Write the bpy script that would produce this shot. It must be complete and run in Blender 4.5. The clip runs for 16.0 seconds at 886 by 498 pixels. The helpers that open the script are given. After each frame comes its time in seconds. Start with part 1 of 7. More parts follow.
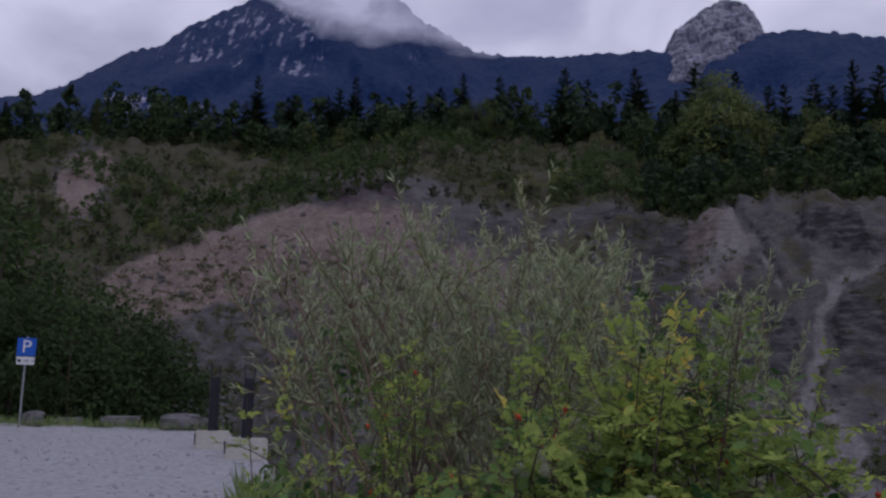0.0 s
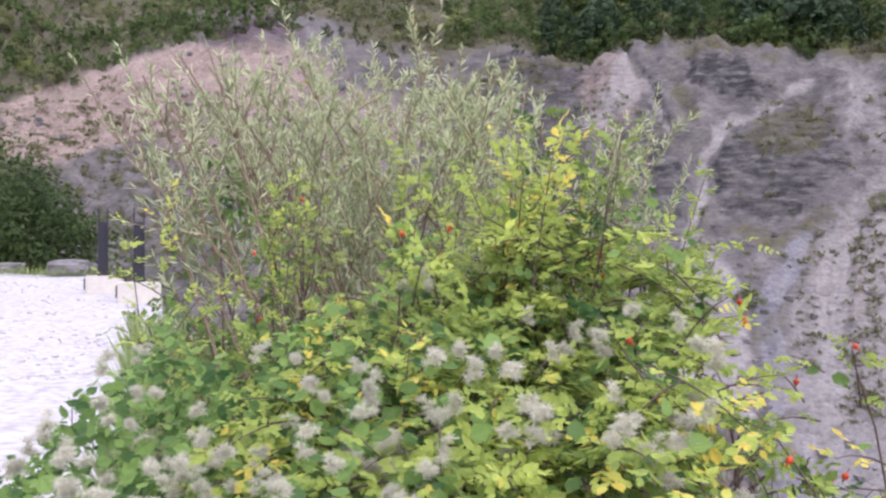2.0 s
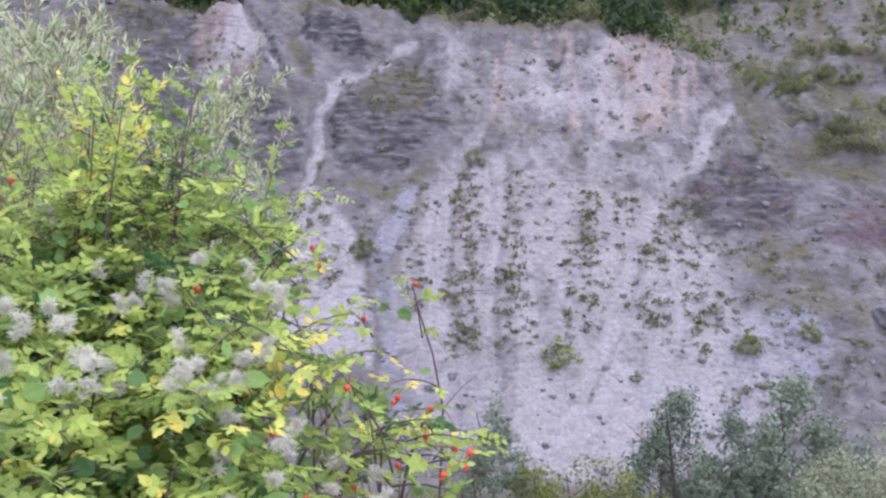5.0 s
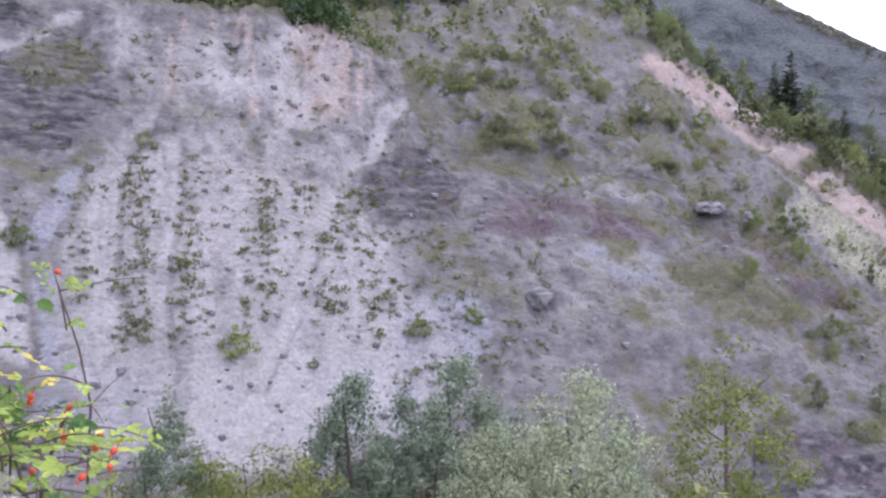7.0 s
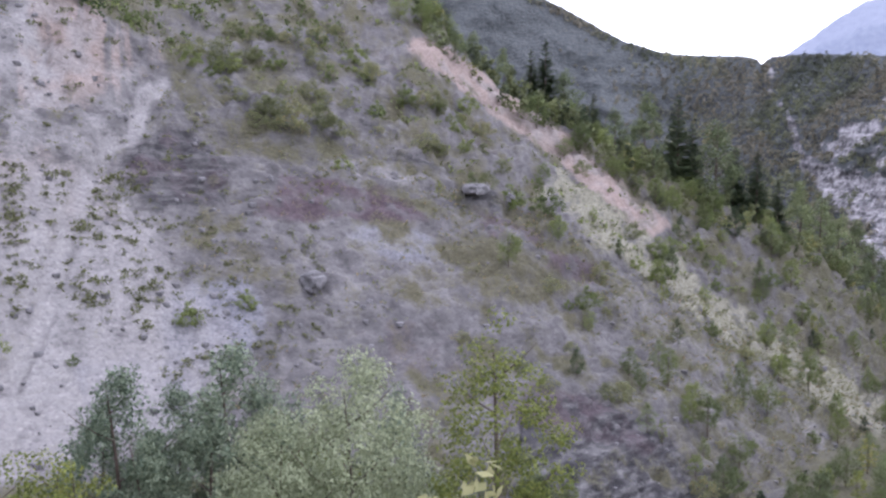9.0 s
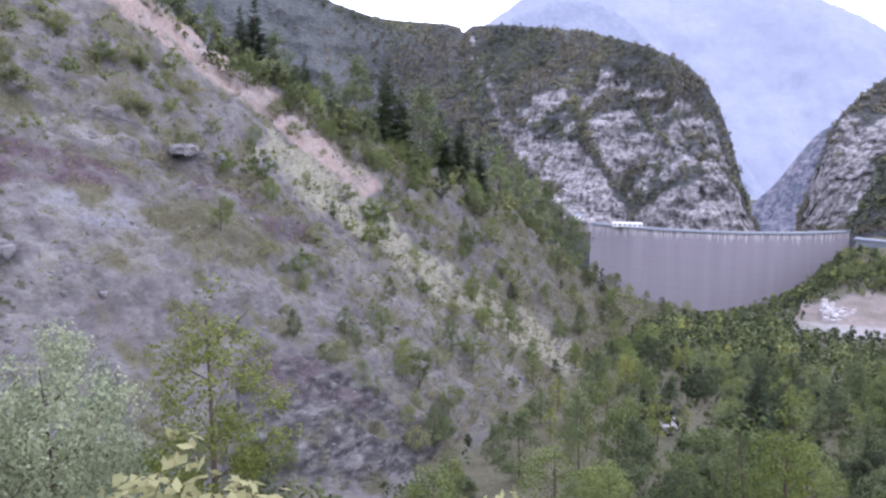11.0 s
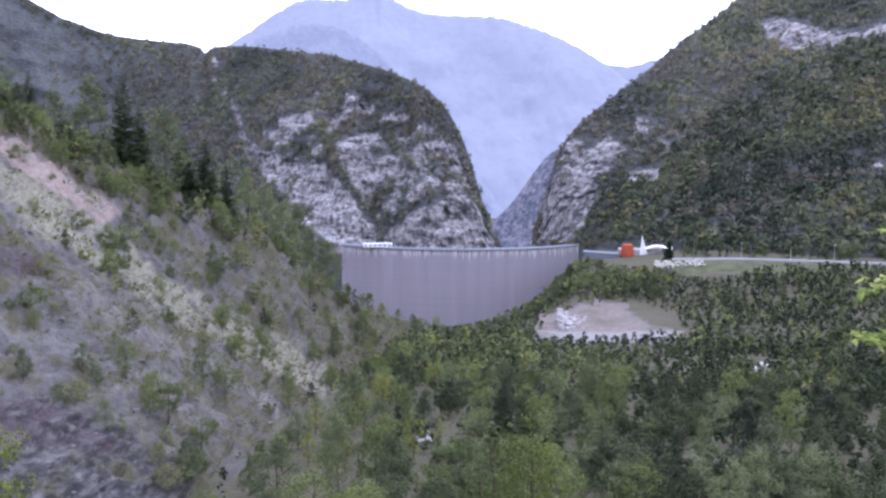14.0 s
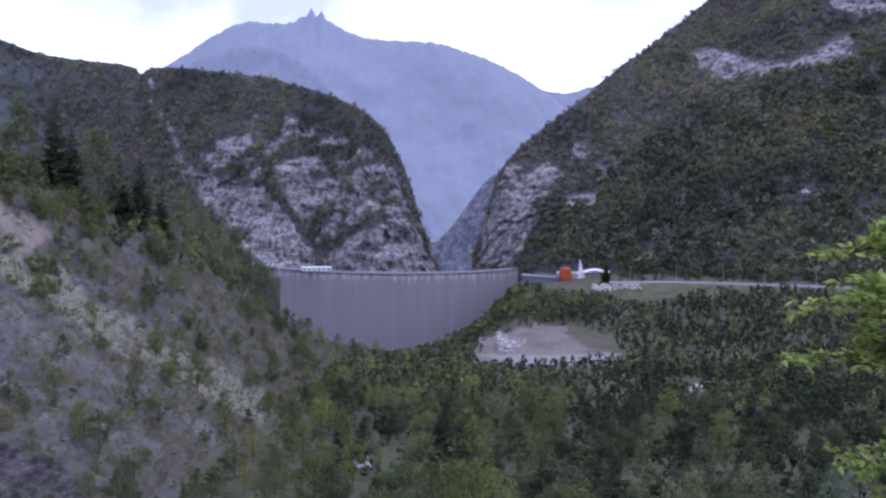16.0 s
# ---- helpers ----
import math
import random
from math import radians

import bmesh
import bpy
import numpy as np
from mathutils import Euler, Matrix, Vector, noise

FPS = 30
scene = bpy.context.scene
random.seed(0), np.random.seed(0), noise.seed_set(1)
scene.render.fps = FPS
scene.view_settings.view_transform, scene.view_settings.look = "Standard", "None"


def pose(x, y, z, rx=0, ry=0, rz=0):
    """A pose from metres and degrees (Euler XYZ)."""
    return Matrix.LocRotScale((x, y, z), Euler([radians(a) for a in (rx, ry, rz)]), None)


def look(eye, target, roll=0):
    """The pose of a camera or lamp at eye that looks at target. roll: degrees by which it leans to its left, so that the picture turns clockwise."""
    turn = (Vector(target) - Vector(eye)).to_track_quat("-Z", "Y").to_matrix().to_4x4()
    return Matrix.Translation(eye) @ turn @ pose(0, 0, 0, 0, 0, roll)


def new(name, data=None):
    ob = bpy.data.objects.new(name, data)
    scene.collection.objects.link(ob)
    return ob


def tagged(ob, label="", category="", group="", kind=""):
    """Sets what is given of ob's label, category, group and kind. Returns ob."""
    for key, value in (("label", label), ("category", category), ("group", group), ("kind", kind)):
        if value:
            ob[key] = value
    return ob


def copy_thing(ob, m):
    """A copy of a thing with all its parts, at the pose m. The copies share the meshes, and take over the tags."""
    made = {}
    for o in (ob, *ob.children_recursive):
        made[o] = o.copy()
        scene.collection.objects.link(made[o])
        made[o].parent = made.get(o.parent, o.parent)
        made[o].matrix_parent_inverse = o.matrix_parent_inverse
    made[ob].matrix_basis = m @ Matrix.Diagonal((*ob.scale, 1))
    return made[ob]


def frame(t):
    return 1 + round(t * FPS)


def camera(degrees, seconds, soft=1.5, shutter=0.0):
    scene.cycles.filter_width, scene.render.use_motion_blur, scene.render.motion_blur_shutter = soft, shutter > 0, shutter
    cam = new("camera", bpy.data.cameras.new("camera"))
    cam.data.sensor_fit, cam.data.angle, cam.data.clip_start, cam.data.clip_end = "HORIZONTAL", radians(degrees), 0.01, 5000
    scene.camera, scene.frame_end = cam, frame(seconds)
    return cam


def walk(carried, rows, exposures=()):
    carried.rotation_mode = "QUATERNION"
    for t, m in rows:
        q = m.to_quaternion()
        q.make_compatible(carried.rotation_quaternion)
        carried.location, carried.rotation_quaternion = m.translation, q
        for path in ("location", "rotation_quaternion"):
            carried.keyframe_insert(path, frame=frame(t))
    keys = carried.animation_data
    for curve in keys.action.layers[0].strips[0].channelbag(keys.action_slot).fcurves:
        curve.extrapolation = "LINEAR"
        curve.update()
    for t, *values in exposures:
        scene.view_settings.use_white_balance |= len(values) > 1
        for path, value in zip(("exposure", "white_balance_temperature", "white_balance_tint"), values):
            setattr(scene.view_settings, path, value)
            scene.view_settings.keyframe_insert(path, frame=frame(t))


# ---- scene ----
import itertools

# ---------------------------------------------------------------- camera
cam = camera(52.83, 16.0, soft=2.5)
PATH = [
    # seconds, eye in metres, bearing, tilt, lean in degrees
    (0.0, 0.000, 0.000, -0.000, 0.00, 10.51, 0.82),
    (0.5, -0.001, -0.003, -0.006, 0.49, 9.39, 0.80),
    (1.0, 0.007, 0.003, -0.018, 1.83, 7.29, 0.79),
    (1.5, 0.012, 0.015, -0.033, 4.48, 3.14, 0.28),
    (2.0, 0.023, 0.024, -0.045, 6.74, 0.62, 0.05),
    (2.5, 0.030, 0.018, -0.045, 9.27, 0.21, -0.09),
    (3.0, 0.046, 0.012, -0.043, 16.58, 0.17, -0.01),
    (3.2, 0.052, 0.011, -0.044, 17.59, 0.51, -0.71),
    (5.3, 0.093, -0.045, -0.057, 33.29, -3.13, -0.69),
    (5.5, 0.103, -0.041, -0.060, 35.02, -3.40, -0.51),
    (6.0, 0.132, -0.023, -0.062, 39.56, -3.30, -0.19),
    (6.5, 0.148, -0.030, -0.058, 44.17, -2.99, -0.11),
    (7.0, 0.118, -0.053, -0.059, 51.11, -3.45, 0.18),
    (7.5, 0.134, -0.029, -0.063, 54.47, -3.69, -0.13),
    (8.0, 0.135, -0.032, -0.063, 57.49, -3.52, -0.20),
    (8.5, 0.138, -0.041, -0.062, 60.77, -3.92, -0.37),
    (9.0, 0.142, -0.053, -0.060, 65.62, -4.56, -0.31),
    (9.5, 0.147, -0.068, -0.058, 70.60, -5.02, -0.31),
    (10.0, 0.152, -0.085, -0.057, 75.55, -5.59, -0.30),
    (10.2, 0.154, -0.091, -0.056, 77.50, -5.96, -0.08),
    (12.3, 0.170, -0.139, -0.050, 91.64, -7.23, 0.52),
    (12.5, 0.170, -0.140, -0.050, 92.89, -7.12, 0.74),
    (13.0, 0.170, -0.140, -0.050, 96.45, -6.83, 1.21),
    (13.5, 0.170, -0.140, -0.050, 98.90, -6.26, 0.07),
    (14.0, 0.170, -0.140, -0.050, 99.80, -5.53, 0.03),
    (14.5, 0.170, -0.140, -0.050, 101.20, -4.92, -0.07),
    (15.0, 0.170, -0.140, -0.050, 101.45, -4.35, -0.30),
    (15.5, 0.170, -0.140, -0.050, 102.18, -4.07, -0.10),
    (16.0, 0.170, -0.140, -0.050, 103.67, -3.99, 0.36),
]


def aim(x, y, z, bearing, tilt, lean):
    b, e = radians(bearing), radians(tilt)
    way = Vector((math.sin(b) * math.cos(e), math.cos(b) * math.cos(e), math.sin(e)))
    eye = Vector((x, y, z))
    return look(eye, eye + way, lean)


EXPOSURE = [
    (0.0, -1.95, 5650, 28), (0.5, -1.42, 5800, 26), (1.0, -0.52, 6100, 26), (1.5, 0.15, 6150, 26), (2.5, 0.48, 6050, 29),
    (5.5, 0.60, 5600, 29), (7.0, 0.62, 5650, 26), (7.8, 0.56, 5680, 25), (9.0, 0.44, 5720, 23), (10.0, 0.52, 5680, 24), (12.5, 0.68, 5560, 25), (13.5, 0.56, 5500, 25), (14.0, 0.41, 5400, 27),
    (16.0, -0.37, 5150, 31),
]
walk(cam, [(p[0], aim(*p[1:])) for p in PATH], EXPOSURE)

# ---------------------------------------------------------------- world and sun
SUN_ELEVATION, SUN_BEARING = radians(50), radians(150)
world = bpy.data.worlds.new("overcast_sky")
world.use_nodes = True
scene.world = world
wn, wl = world.node_tree.nodes, world.node_tree.links
wn.clear()
w_out = wn.new("ShaderNodeOutputWorld")
w_bg = wn.new("ShaderNodeBackground")
w_sky = wn.new("ShaderNodeTexSky")
w_sky.sky_type, w_sky.sun_disc = "NISHITA", False
w_sky.sun_elevation, w_sky.sun_rotation = SUN_ELEVATION, SUN_BEARING
w_dim = wn.new("ShaderNodeMix")
w_dim.data_type, w_dim.blend_type = "RGBA", "MULTIPLY"
w_dim.inputs["Factor"].default_value = 1.0
w_dim.inputs["B"].default_value = (0.1, 0.1, 0.1, 1)
w_co = wn.new("ShaderNodeTexCoord")
w_map = wn.new("ShaderNodeMapping")
w_map.inputs["Scale"].default_value = (1.0, 1.0, 2.2)
w_noise = wn.new("ShaderNodeTexNoise")
w_noise.inputs["Scale"].default_value = 2.6
w_noise.inputs["Detail"].default_value = 7.0
w_noise.inputs["Roughness"].default_value = 0.48
w_noise.inputs["Distortion"].default_value = 0.4
w_ramp = wn.new("ShaderNodeValToRGB")
w_ramp.color_ramp.elements[0].position, w_ramp.color_ramp.elements[1].position = 0.38, 0.60
w_ramp.color_ramp.elements[0].color = (1.15, 1.19, 1.32, 1)
w_ramp.color_ramp.elements[1].color = (2.65, 2.65, 2.72, 1)
w_mix = wn.new("ShaderNodeMix")
w_mix.data_type = "RGBA"
w_mix.inputs["Factor"].default_value = 0.9
wl.new(w_sky.outputs[0], w_dim.inputs["A"])
wl.new(w_co.outputs["Generated"], w_map.inputs["Vector"])
wl.new(w_map.outputs[0], w_noise.inputs["Vector"])
wl.new(w_noise.outputs[0], w_ramp.inputs[0])
wl.new(w_dim.outputs["Result"], w_mix.inputs["A"])
wl.new(w_ramp.outputs[0], w_mix.inputs["B"])
wl.new(w_mix.outputs["Result"], w_bg.inputs[0])
w_bg.inputs[1].default_value = 1.0
wl.new(w_bg.outputs[0], w_out.inputs[0])

sun = new("sun", bpy.data.lights.new("sun", "SUN"))
sun.data.energy, sun.data.angle, sun.data.color = 1.3, radians(25), (1.0, 0.97, 0.93)
sun_way = Vector((math.sin(SUN_BEARING) * math.cos(SUN_ELEVATION), math.cos(SUN_BEARING) * math.cos(SUN_ELEVATION), math.sin(SUN_ELEVATION)))
sun.matrix_world = look(sun_way * 300, (0, 0, 0))

# ---------------------------------------------------------------- small tools
rng = np.random.default_rng(7)


def polar(bearing, r):
    b = np.radians(bearing)
    return np.sin(b) * r, np.cos(b) * r


def hash3(ix, iy, iz, seed):
    n = (ix * 374761393 + iy * 668265263 + iz * 1440662683 + seed * 974711) & 0x7FFFFFFF
    n = ((n ^ (n >> 13)) * 1274126177) & 0x7FFFFFFF
    return ((n ^ (n >> 16)) & 0xFFFF) / 32767.5 - 1.0


def vnoise(x, y, z=0.0, seed=0):
    x, y, z = np.broadcast_arrays(np.asarray(x, float), np.asarray(y, float), np.asarray(z, float))
    ix, iy, iz = (np.floor(a).astype(np.int64) for a in (x, y, z))
    fx, fy, fz = x - ix, y - iy, z - iz
    fx, fy, fz = (a * a * (3 - 2 * a) for a in (fx, fy, fz))
    total = 0.0
    for dx, dy, dz in itertools.product((0, 1), repeat=3):
        wgt = (fx if dx else 1 - fx) * (fy if dy else 1 - fy) * (fz if dz else 1 - fz)
        total = total + wgt * hash3(ix + dx, iy + dy, iz + dz, seed)
    return total


def fbm(x, y, z=0.0, octaves=4, seed=0, gain=0.5):
    total, amp, f = 0.0, 1.0, 1.0
    for k in range(octaves):
        total = total + amp * vnoise(np.asarray(x) * f, np.asarray(y) * f, np.asarray(z) * f, seed + k)
        amp, f = amp * gain, f * 2.03
    return total


def smooth(a, b, x):
    t = np.clip((np.asarray(x, float) - a) / (b - a), 0, 1)
    return t * t * (3 - 2 * t)


def curve(*knots):
    """A smooth function of the bearing through (bearing, value) knots."""
    k = np.array(knots, float)
    grid = np.arange(-180, 180.01, 0.25)
    v = np.interp(grid, k[:, 0], k[:, 1])
    ker = np.exp(-np.linspace(-2, 2, 13) ** 2)
    v = np.convolve(np.pad(v, 6, mode="edge"), ker / ker.sum(), "valid")
    return lambda b: np.interp(b, grid, v)


def mesh_of(name, verts, faces, material=None, shade=True):
    """A mesh from arrays: verts (n, 3) and faces, an (m, k) array of corners."""
    verts, faces = np.asarray(verts, np.float32), np.asarray(faces, np.int32)
    me = bpy.data.meshes.new(name)
    me.vertices.add(len(verts))
    me.vertices.foreach_set("co", verts.ravel())
    k = faces.shape[1]
    me.loops.add(faces.size)
    me.loops.foreach_set("vertex_index", faces.ravel())
    me.polygons.add(len(faces))
    me.polygons.foreach_set("loop_start", np.arange(0, faces.size, k, dtype=np.int32))
    me.update(calc_edges=True)
    me.polygons.foreach_set("use_smooth", np.full(len(faces), shade))
    if material:
        me.materials.append(material)
    return me


def part(name, data, parent=None, label=""):
    ob = new(name, data)
    if parent is not None:
        ob.parent = parent
    return tagged(ob, label)


def bm_part(name, bm, material, parent=None, label="", shade=False):
    me = bpy.data.meshes.new(name)
    bm.to_mesh(me)
    bm.free()
    me.materials.append(material)
    if shade:
        me.polygons.foreach_set("use_smooth", np.ones(len(me.polygons), bool))
    return part(name, me, parent, label)


def thing(name, m, label, category, group="", kind=""):
    ob = new(name)
    ob.empty_display_size = 0.2
    ob.matrix_world = m
    return tagged(ob, label, category, group, kind)


def box(bm, size, m=None, bevel=0.0):
    made = bmesh.ops.create_cube(bm, size=1.0, matrix=(m or Matrix()) @ Matrix.Diagonal((*size, 1)))["verts"]
    if bevel:
        edges = list({e for v in made for e in v.link_edges})
        bmesh.ops.bevel(bm, geom=edges, offset=bevel, segments=2, affect="EDGES")


def tube_arrays(path, radii, sides=6):
    """Rings along a path: vertices and faces of a tapered tube with a closed tip."""
    path = np.asarray(path, float)
    n = len(path)
    way = np.gradient(path, axis=0)
    way /= np.linalg.norm(way, axis=1)[:, None] + 1e-9
    ref = np.where(np.abs(way[:, 2:3]) > 0.9, np.array([[1.0, 0, 0]]), np.array([[0, 0, 1.0]]))
    a = np.cross(way, ref)
    a /= np.linalg.norm(a, axis=1)[:, None] + 1e-9
    c = np.cross(way, a)
    ang = np.linspace(0, 2 * np.pi, sides, endpoint=False)
    ring = a[:, None] * np.cos(ang)[None, :, None] + c[:, None] * np.sin(ang)[None, :, None]
    v = (path[:, None] + ring * np.asarray(radii, float)[:, None, None]).reshape(-1, 3)
    i, j = np.meshgrid(np.arange(n - 1), np.arange(sides), indexing="ij")
    k = (j + 1) % sides
    f = np.stack([i * sides + j, i * sides + k, (i + 1) * sides + k, (i + 1) * sides + j], -1).reshape(-1, 4)
    return v, f


def joined(pieces):
    vs, fs, at = [], [], 0
    for v, f in pieces:
        vs.append(v)
        fs.append(f + at)
        at += len(v)
    return np.concatenate(vs), np.concatenate(fs)


def leaf_arrays(at, way, side, length, width, fold=0.0):
    """One pointed blade for each row: at (foot), way (unit, to the tip), side (unit, across)."""
    at, way, side = (np.asarray(a, float) for a in (at, way, side))
    length, width = np.broadcast_to(length, len(at))[:, None], np.broadcast_to(width, len(at))[:, None]
    up = np.cross(way, side)
    if fold:
        edge = [at + way * length * t + side * width * s for t, s in ((0.24, 0.42), (0.62, 0.4), (0.62, -0.4), (0.24, -0.42))]
        mid = at + way * length * 0.52 - up * width * fold
        v = np.stack([at, edge[0], edge[1], at + way * length, edge[2], edge[3], mid], 1)
        base = np.arange(len(at))[:, None] * 7
        f = np.concatenate([base + np.array([q]) for q in ([0, 1, 2, 6], [6, 2, 3, 4], [0, 6, 4, 5])])
        return v.reshape(-1, 3), f
    v = np.stack([at, at + way * length * 0.45 + side * width / 2, at + way * length, at + way * length * 0.45 - side * width / 2], 1)
    return v.reshape(-1, 3), np.arange(len(at) * 4).reshape(-1, 4)


def blade_arrays(at, way, side, length, width):
    """Plain three-cornered blades for plants that stay far off."""
    length, width = np.broadcast_to(length, len(at))[:, None], np.broadcast_to(width, len(at))[:, None]
    v = np.stack([at + way * length * 0.2 + side * width * 0.62, at + way * length, at - side * width * 0.5], 1)
    return v.reshape(-1, 3), np.arange(len(at) * 3).reshape(-1, 3)


def unit(v):
    return v / (np.linalg.norm(v, axis=-1, keepdims=True) + 1e-9)


# ---------------------------------------------------------------- materials
def material(name, rough=0.9):
    m = bpy.data.materials.new(name)
    m.use_nodes = True
    b = m.node_tree.nodes["Principled BSDF"]
    b.inputs["Roughness"].default_value = rough
    b.inputs["Specular IOR Level"].default_value = 0.25
    return m, m.node_tree.nodes, m.node_tree.links, b


def rgb(c):
    return (*c, 1.0)


def noise_node(n, l, scale, detail=4.0, stretch=None, coords="Object", turn=(0, 0, 0)):
    co = n.new("ShaderNodeTexCoord")
    t = n.new("ShaderNodeTexNoise")
    t.inputs["Scale"].default_value, t.inputs["Detail"].default_value = scale, detail
    if stretch:
        mp = n.new("ShaderNodeMapping")
        mp.inputs["Scale"].default_value = stretch
        mp.inputs["Rotation"].default_value = turn
        l.new(co.outputs[coords], mp.inputs[0])
        l.new(mp.outputs[0], t.inputs["Vector"])
    else:
        l.new(co.outputs[coords], t.inputs["Vector"])
    return t.outputs[0]


def ramp_node(n, l, src, stops):
    r = n.new("ShaderNodeValToRGB")
    e = r.color_ramp.elements
    e[0].position, e[0].color = stops[0][0], rgb(stops[0][1])
    e[1].position, e[1].color = stops[-1][0], rgb(stops[-1][1])
    for p, c in stops[1:-1]:
        x = e.new(p)
        x.color = rgb(c)
    l.new(src, r.inputs[0])
    return r.outputs[0]


def mix_node(n, l, fac, a, b, mode="MIX"):
    m = n.new("ShaderNodeMix")
    m.data_type, m.blend_type = "RGBA", mode
    for key, v in (("Factor", fac), ("A", a), ("B", b)):
        sock = [s for s in m.inputs if s.name == key and (s.type == "RGBA" or key == "Factor" and s.type == "VALUE")][0]
        if isinstance(v, (int, float)):
            sock.default_value = v
        elif isinstance(v, tuple):
            sock.default_value = rgb(v)
        else:
            l.new(v, sock)
    return [s for s in m.outputs if s.type == "RGBA"][0]


def math_node(n, l, op, a, b=0.0, clamp=False):
    m = n.new("ShaderNodeMath")
    m.operation, m.use_clamp = op, clamp
    for i, v in enumerate((a, b)):
        if isinstance(v, (int, float)):
            m.inputs[i].default_value = v
        else:
            l.new(v, m.inputs[i])
    return m.outputs[0]


def cells_node(n, l, scale, stretch=(1, 1, 1)):
    """Stones packed side by side: a random value for each, and the distance to its middle."""
    co, mp, t = n.new("ShaderNodeTexCoord"), n.new("ShaderNodeMapping"), n.new("ShaderNodeTexVoronoi")
    mp.inputs["Scale"].default_value = stretch
    t.inputs["Scale"].default_value = scale
    l.new(co.outputs["Object"], mp.inputs[0])
    l.new(mp.outputs[0], t.inputs["Vector"])
    split = n.new("ShaderNodeSeparateColor")
    l.new(t.outputs["Color"], split.inputs[0])
    return split.outputs[0], t.outputs["Distance"]


def attr_node(n, name):
    a = n.new("ShaderNodeAttribute")
    a.attribute_name = name
    return a.outputs["Fac"]


def bump_node(n, l, b, height, strength=0.5, distance=0.1):
    k = n.new("ShaderNodeBump")
    k.inputs["Strength"].default_value, k.inputs["Distance"].default_value = strength, distance
    l.new(height, k.inputs["Height"])
    l.new(k.outputs[0], b.inputs["Normal"])


def plain(name, c, rough=0.7, metal=0.0, scale=6.0, spread=0.25, bump=0.0):
    """A painted or cast surface with grain at two scales."""
    m, n, l, b = material(name, rough)
    lo, hi = tuple(x * (1 - spread) for x in c), tuple(min(1, x * (1 + spread)) for x in c)
    fine = ramp_node(n, l, noise_node(n, l, scale * 6, 5), [(0.3, lo), (0.7, hi)])
    wide = noise_node(n, l, scale * 0.6, 3)
    col = mix_node(n, l, 0.5, fine, ramp_node(n, l, wide, [(0.35, lo), (0.65, hi)]))
    l.new(col, b.inputs["Base Color"])
    b.inputs["Metallic"].default_value = metal
    if bump:
        bump_node(n, l, b, noise_node(n, l, scale * 8, 6), bump, 0.02)
    return m


def foliage(name, dark, light, accent=None, share=0.0, sheen=0.35, by_plant=False, patchy=None, own=0.45):
    """Leaves: each blade takes its own tone between two greens, each plant its own shade."""
    m, n, l, b = material(name, 0.75)
    g = n.new("ShaderNodeNewGeometry")
    info = n.new("ShaderNodeObjectInfo")
    tone = math_node(n, l, "ADD", math_node(n, l, "MULTIPLY", g.outputs["Random Per Island"], 1 - own), math_node(n, l, "MULTIPLY", info.outputs["Random"], own))
    stops = [(0.05, dark), (0.85, light)]
    if accent:
        stops = [(0.05, dark), (1.0 - share - 0.06, light), (1.0 - share, accent)]
    if by_plant:
        tone = math_node(n, l, "ADD", math_node(n, l, "MULTIPLY", g.outputs["Random Per Island"], 0.18), math_node(n, l, "MULTIPLY", attr_node(n, "tone"), 0.82))
    col = ramp_node(n, l, tone, stops)
    if patchy:
        wide = ramp_node(n, l, noise_node(n, l, 0.014, 7), [(0.44, (0, 0, 0)), (0.58, (1, 1, 1))])
        col = mix_node(n, l, math_node(n, l, "MULTIPLY", wide, 0.75), col, patchy)
    l.new(col, b.inputs["Base Color"])
    b.inputs["Specular IOR Level"].default_value = 0.2
    trans = n.new("ShaderNodeBsdfTranslucent")
    l.new(col, trans.inputs[0])
    mx = n.new("ShaderNodeMixShader")
    mx.inputs[0].default_value = sheen
    out = n["Material Output"]
    l.new(b.outputs[0], mx.inputs[1])
    l.new(trans.outputs[0], mx.inputs[2])
    l.new(mx.outputs[0], out.inputs["Surface"])
    return m


BARK = plain("bark", (0.09, 0.07, 0.055), 0.9, scale=4, spread=0.4, bump=0.5)
TWIG = plain("twig_bark", (0.19, 0.14, 0.10), 0.8, scale=20, spread=0.3)
LEAF_DARK = foliage("dark_broadleaf", (0.028, 0.05, 0.018), (0.08, 0.125, 0.036))
LEAF_MID = foliage("green_broadleaf", (0.062, 0.086, 0.030), (0.19, 0.224, 0.07), sheen=0.32, own=0.65)
LEAF_YELLOW = foliage("yellow_green_leaves", (0.075, 0.10, 0.026), (0.24, 0.265, 0.065), (0.36, 0.28, 0.07), 0.1, sheen=0.45)
LEAF_PALE = foliage("pale_sallow_leaves", (0.17, 0.18, 0.075), (0.45, 0.43, 0.22), (0.5, 0.4, 0.17), 0.08, sheen=0.45)
NEEDLE = foliage("conifer_needles", (0.014, 0.032, 0.018), (0.048, 0.08, 0.036), sheen=0.2)
SPUR_NEEDLE = foliage("green_spruce_needles", (0.030, 0.046, 0.026), (0.098, 0.125, 0.060), sheen=0.25)
LARCH = foliage("larch_needles", (0.050, 0.078, 0.024), (0.155, 0.205, 0.058), sheen=0.35)
NEEDLE_PINE = foliage("pine_needles", (0.024, 0.039, 0.019), (0.175, 0.205, 0.092), sheen=0.25, own=0.78)
LEAF_SILVER = foliage("silver_willow_leaves", (0.15, 0.175, 0.10), (0.37, 0.405, 0.25), sheen=0.4)
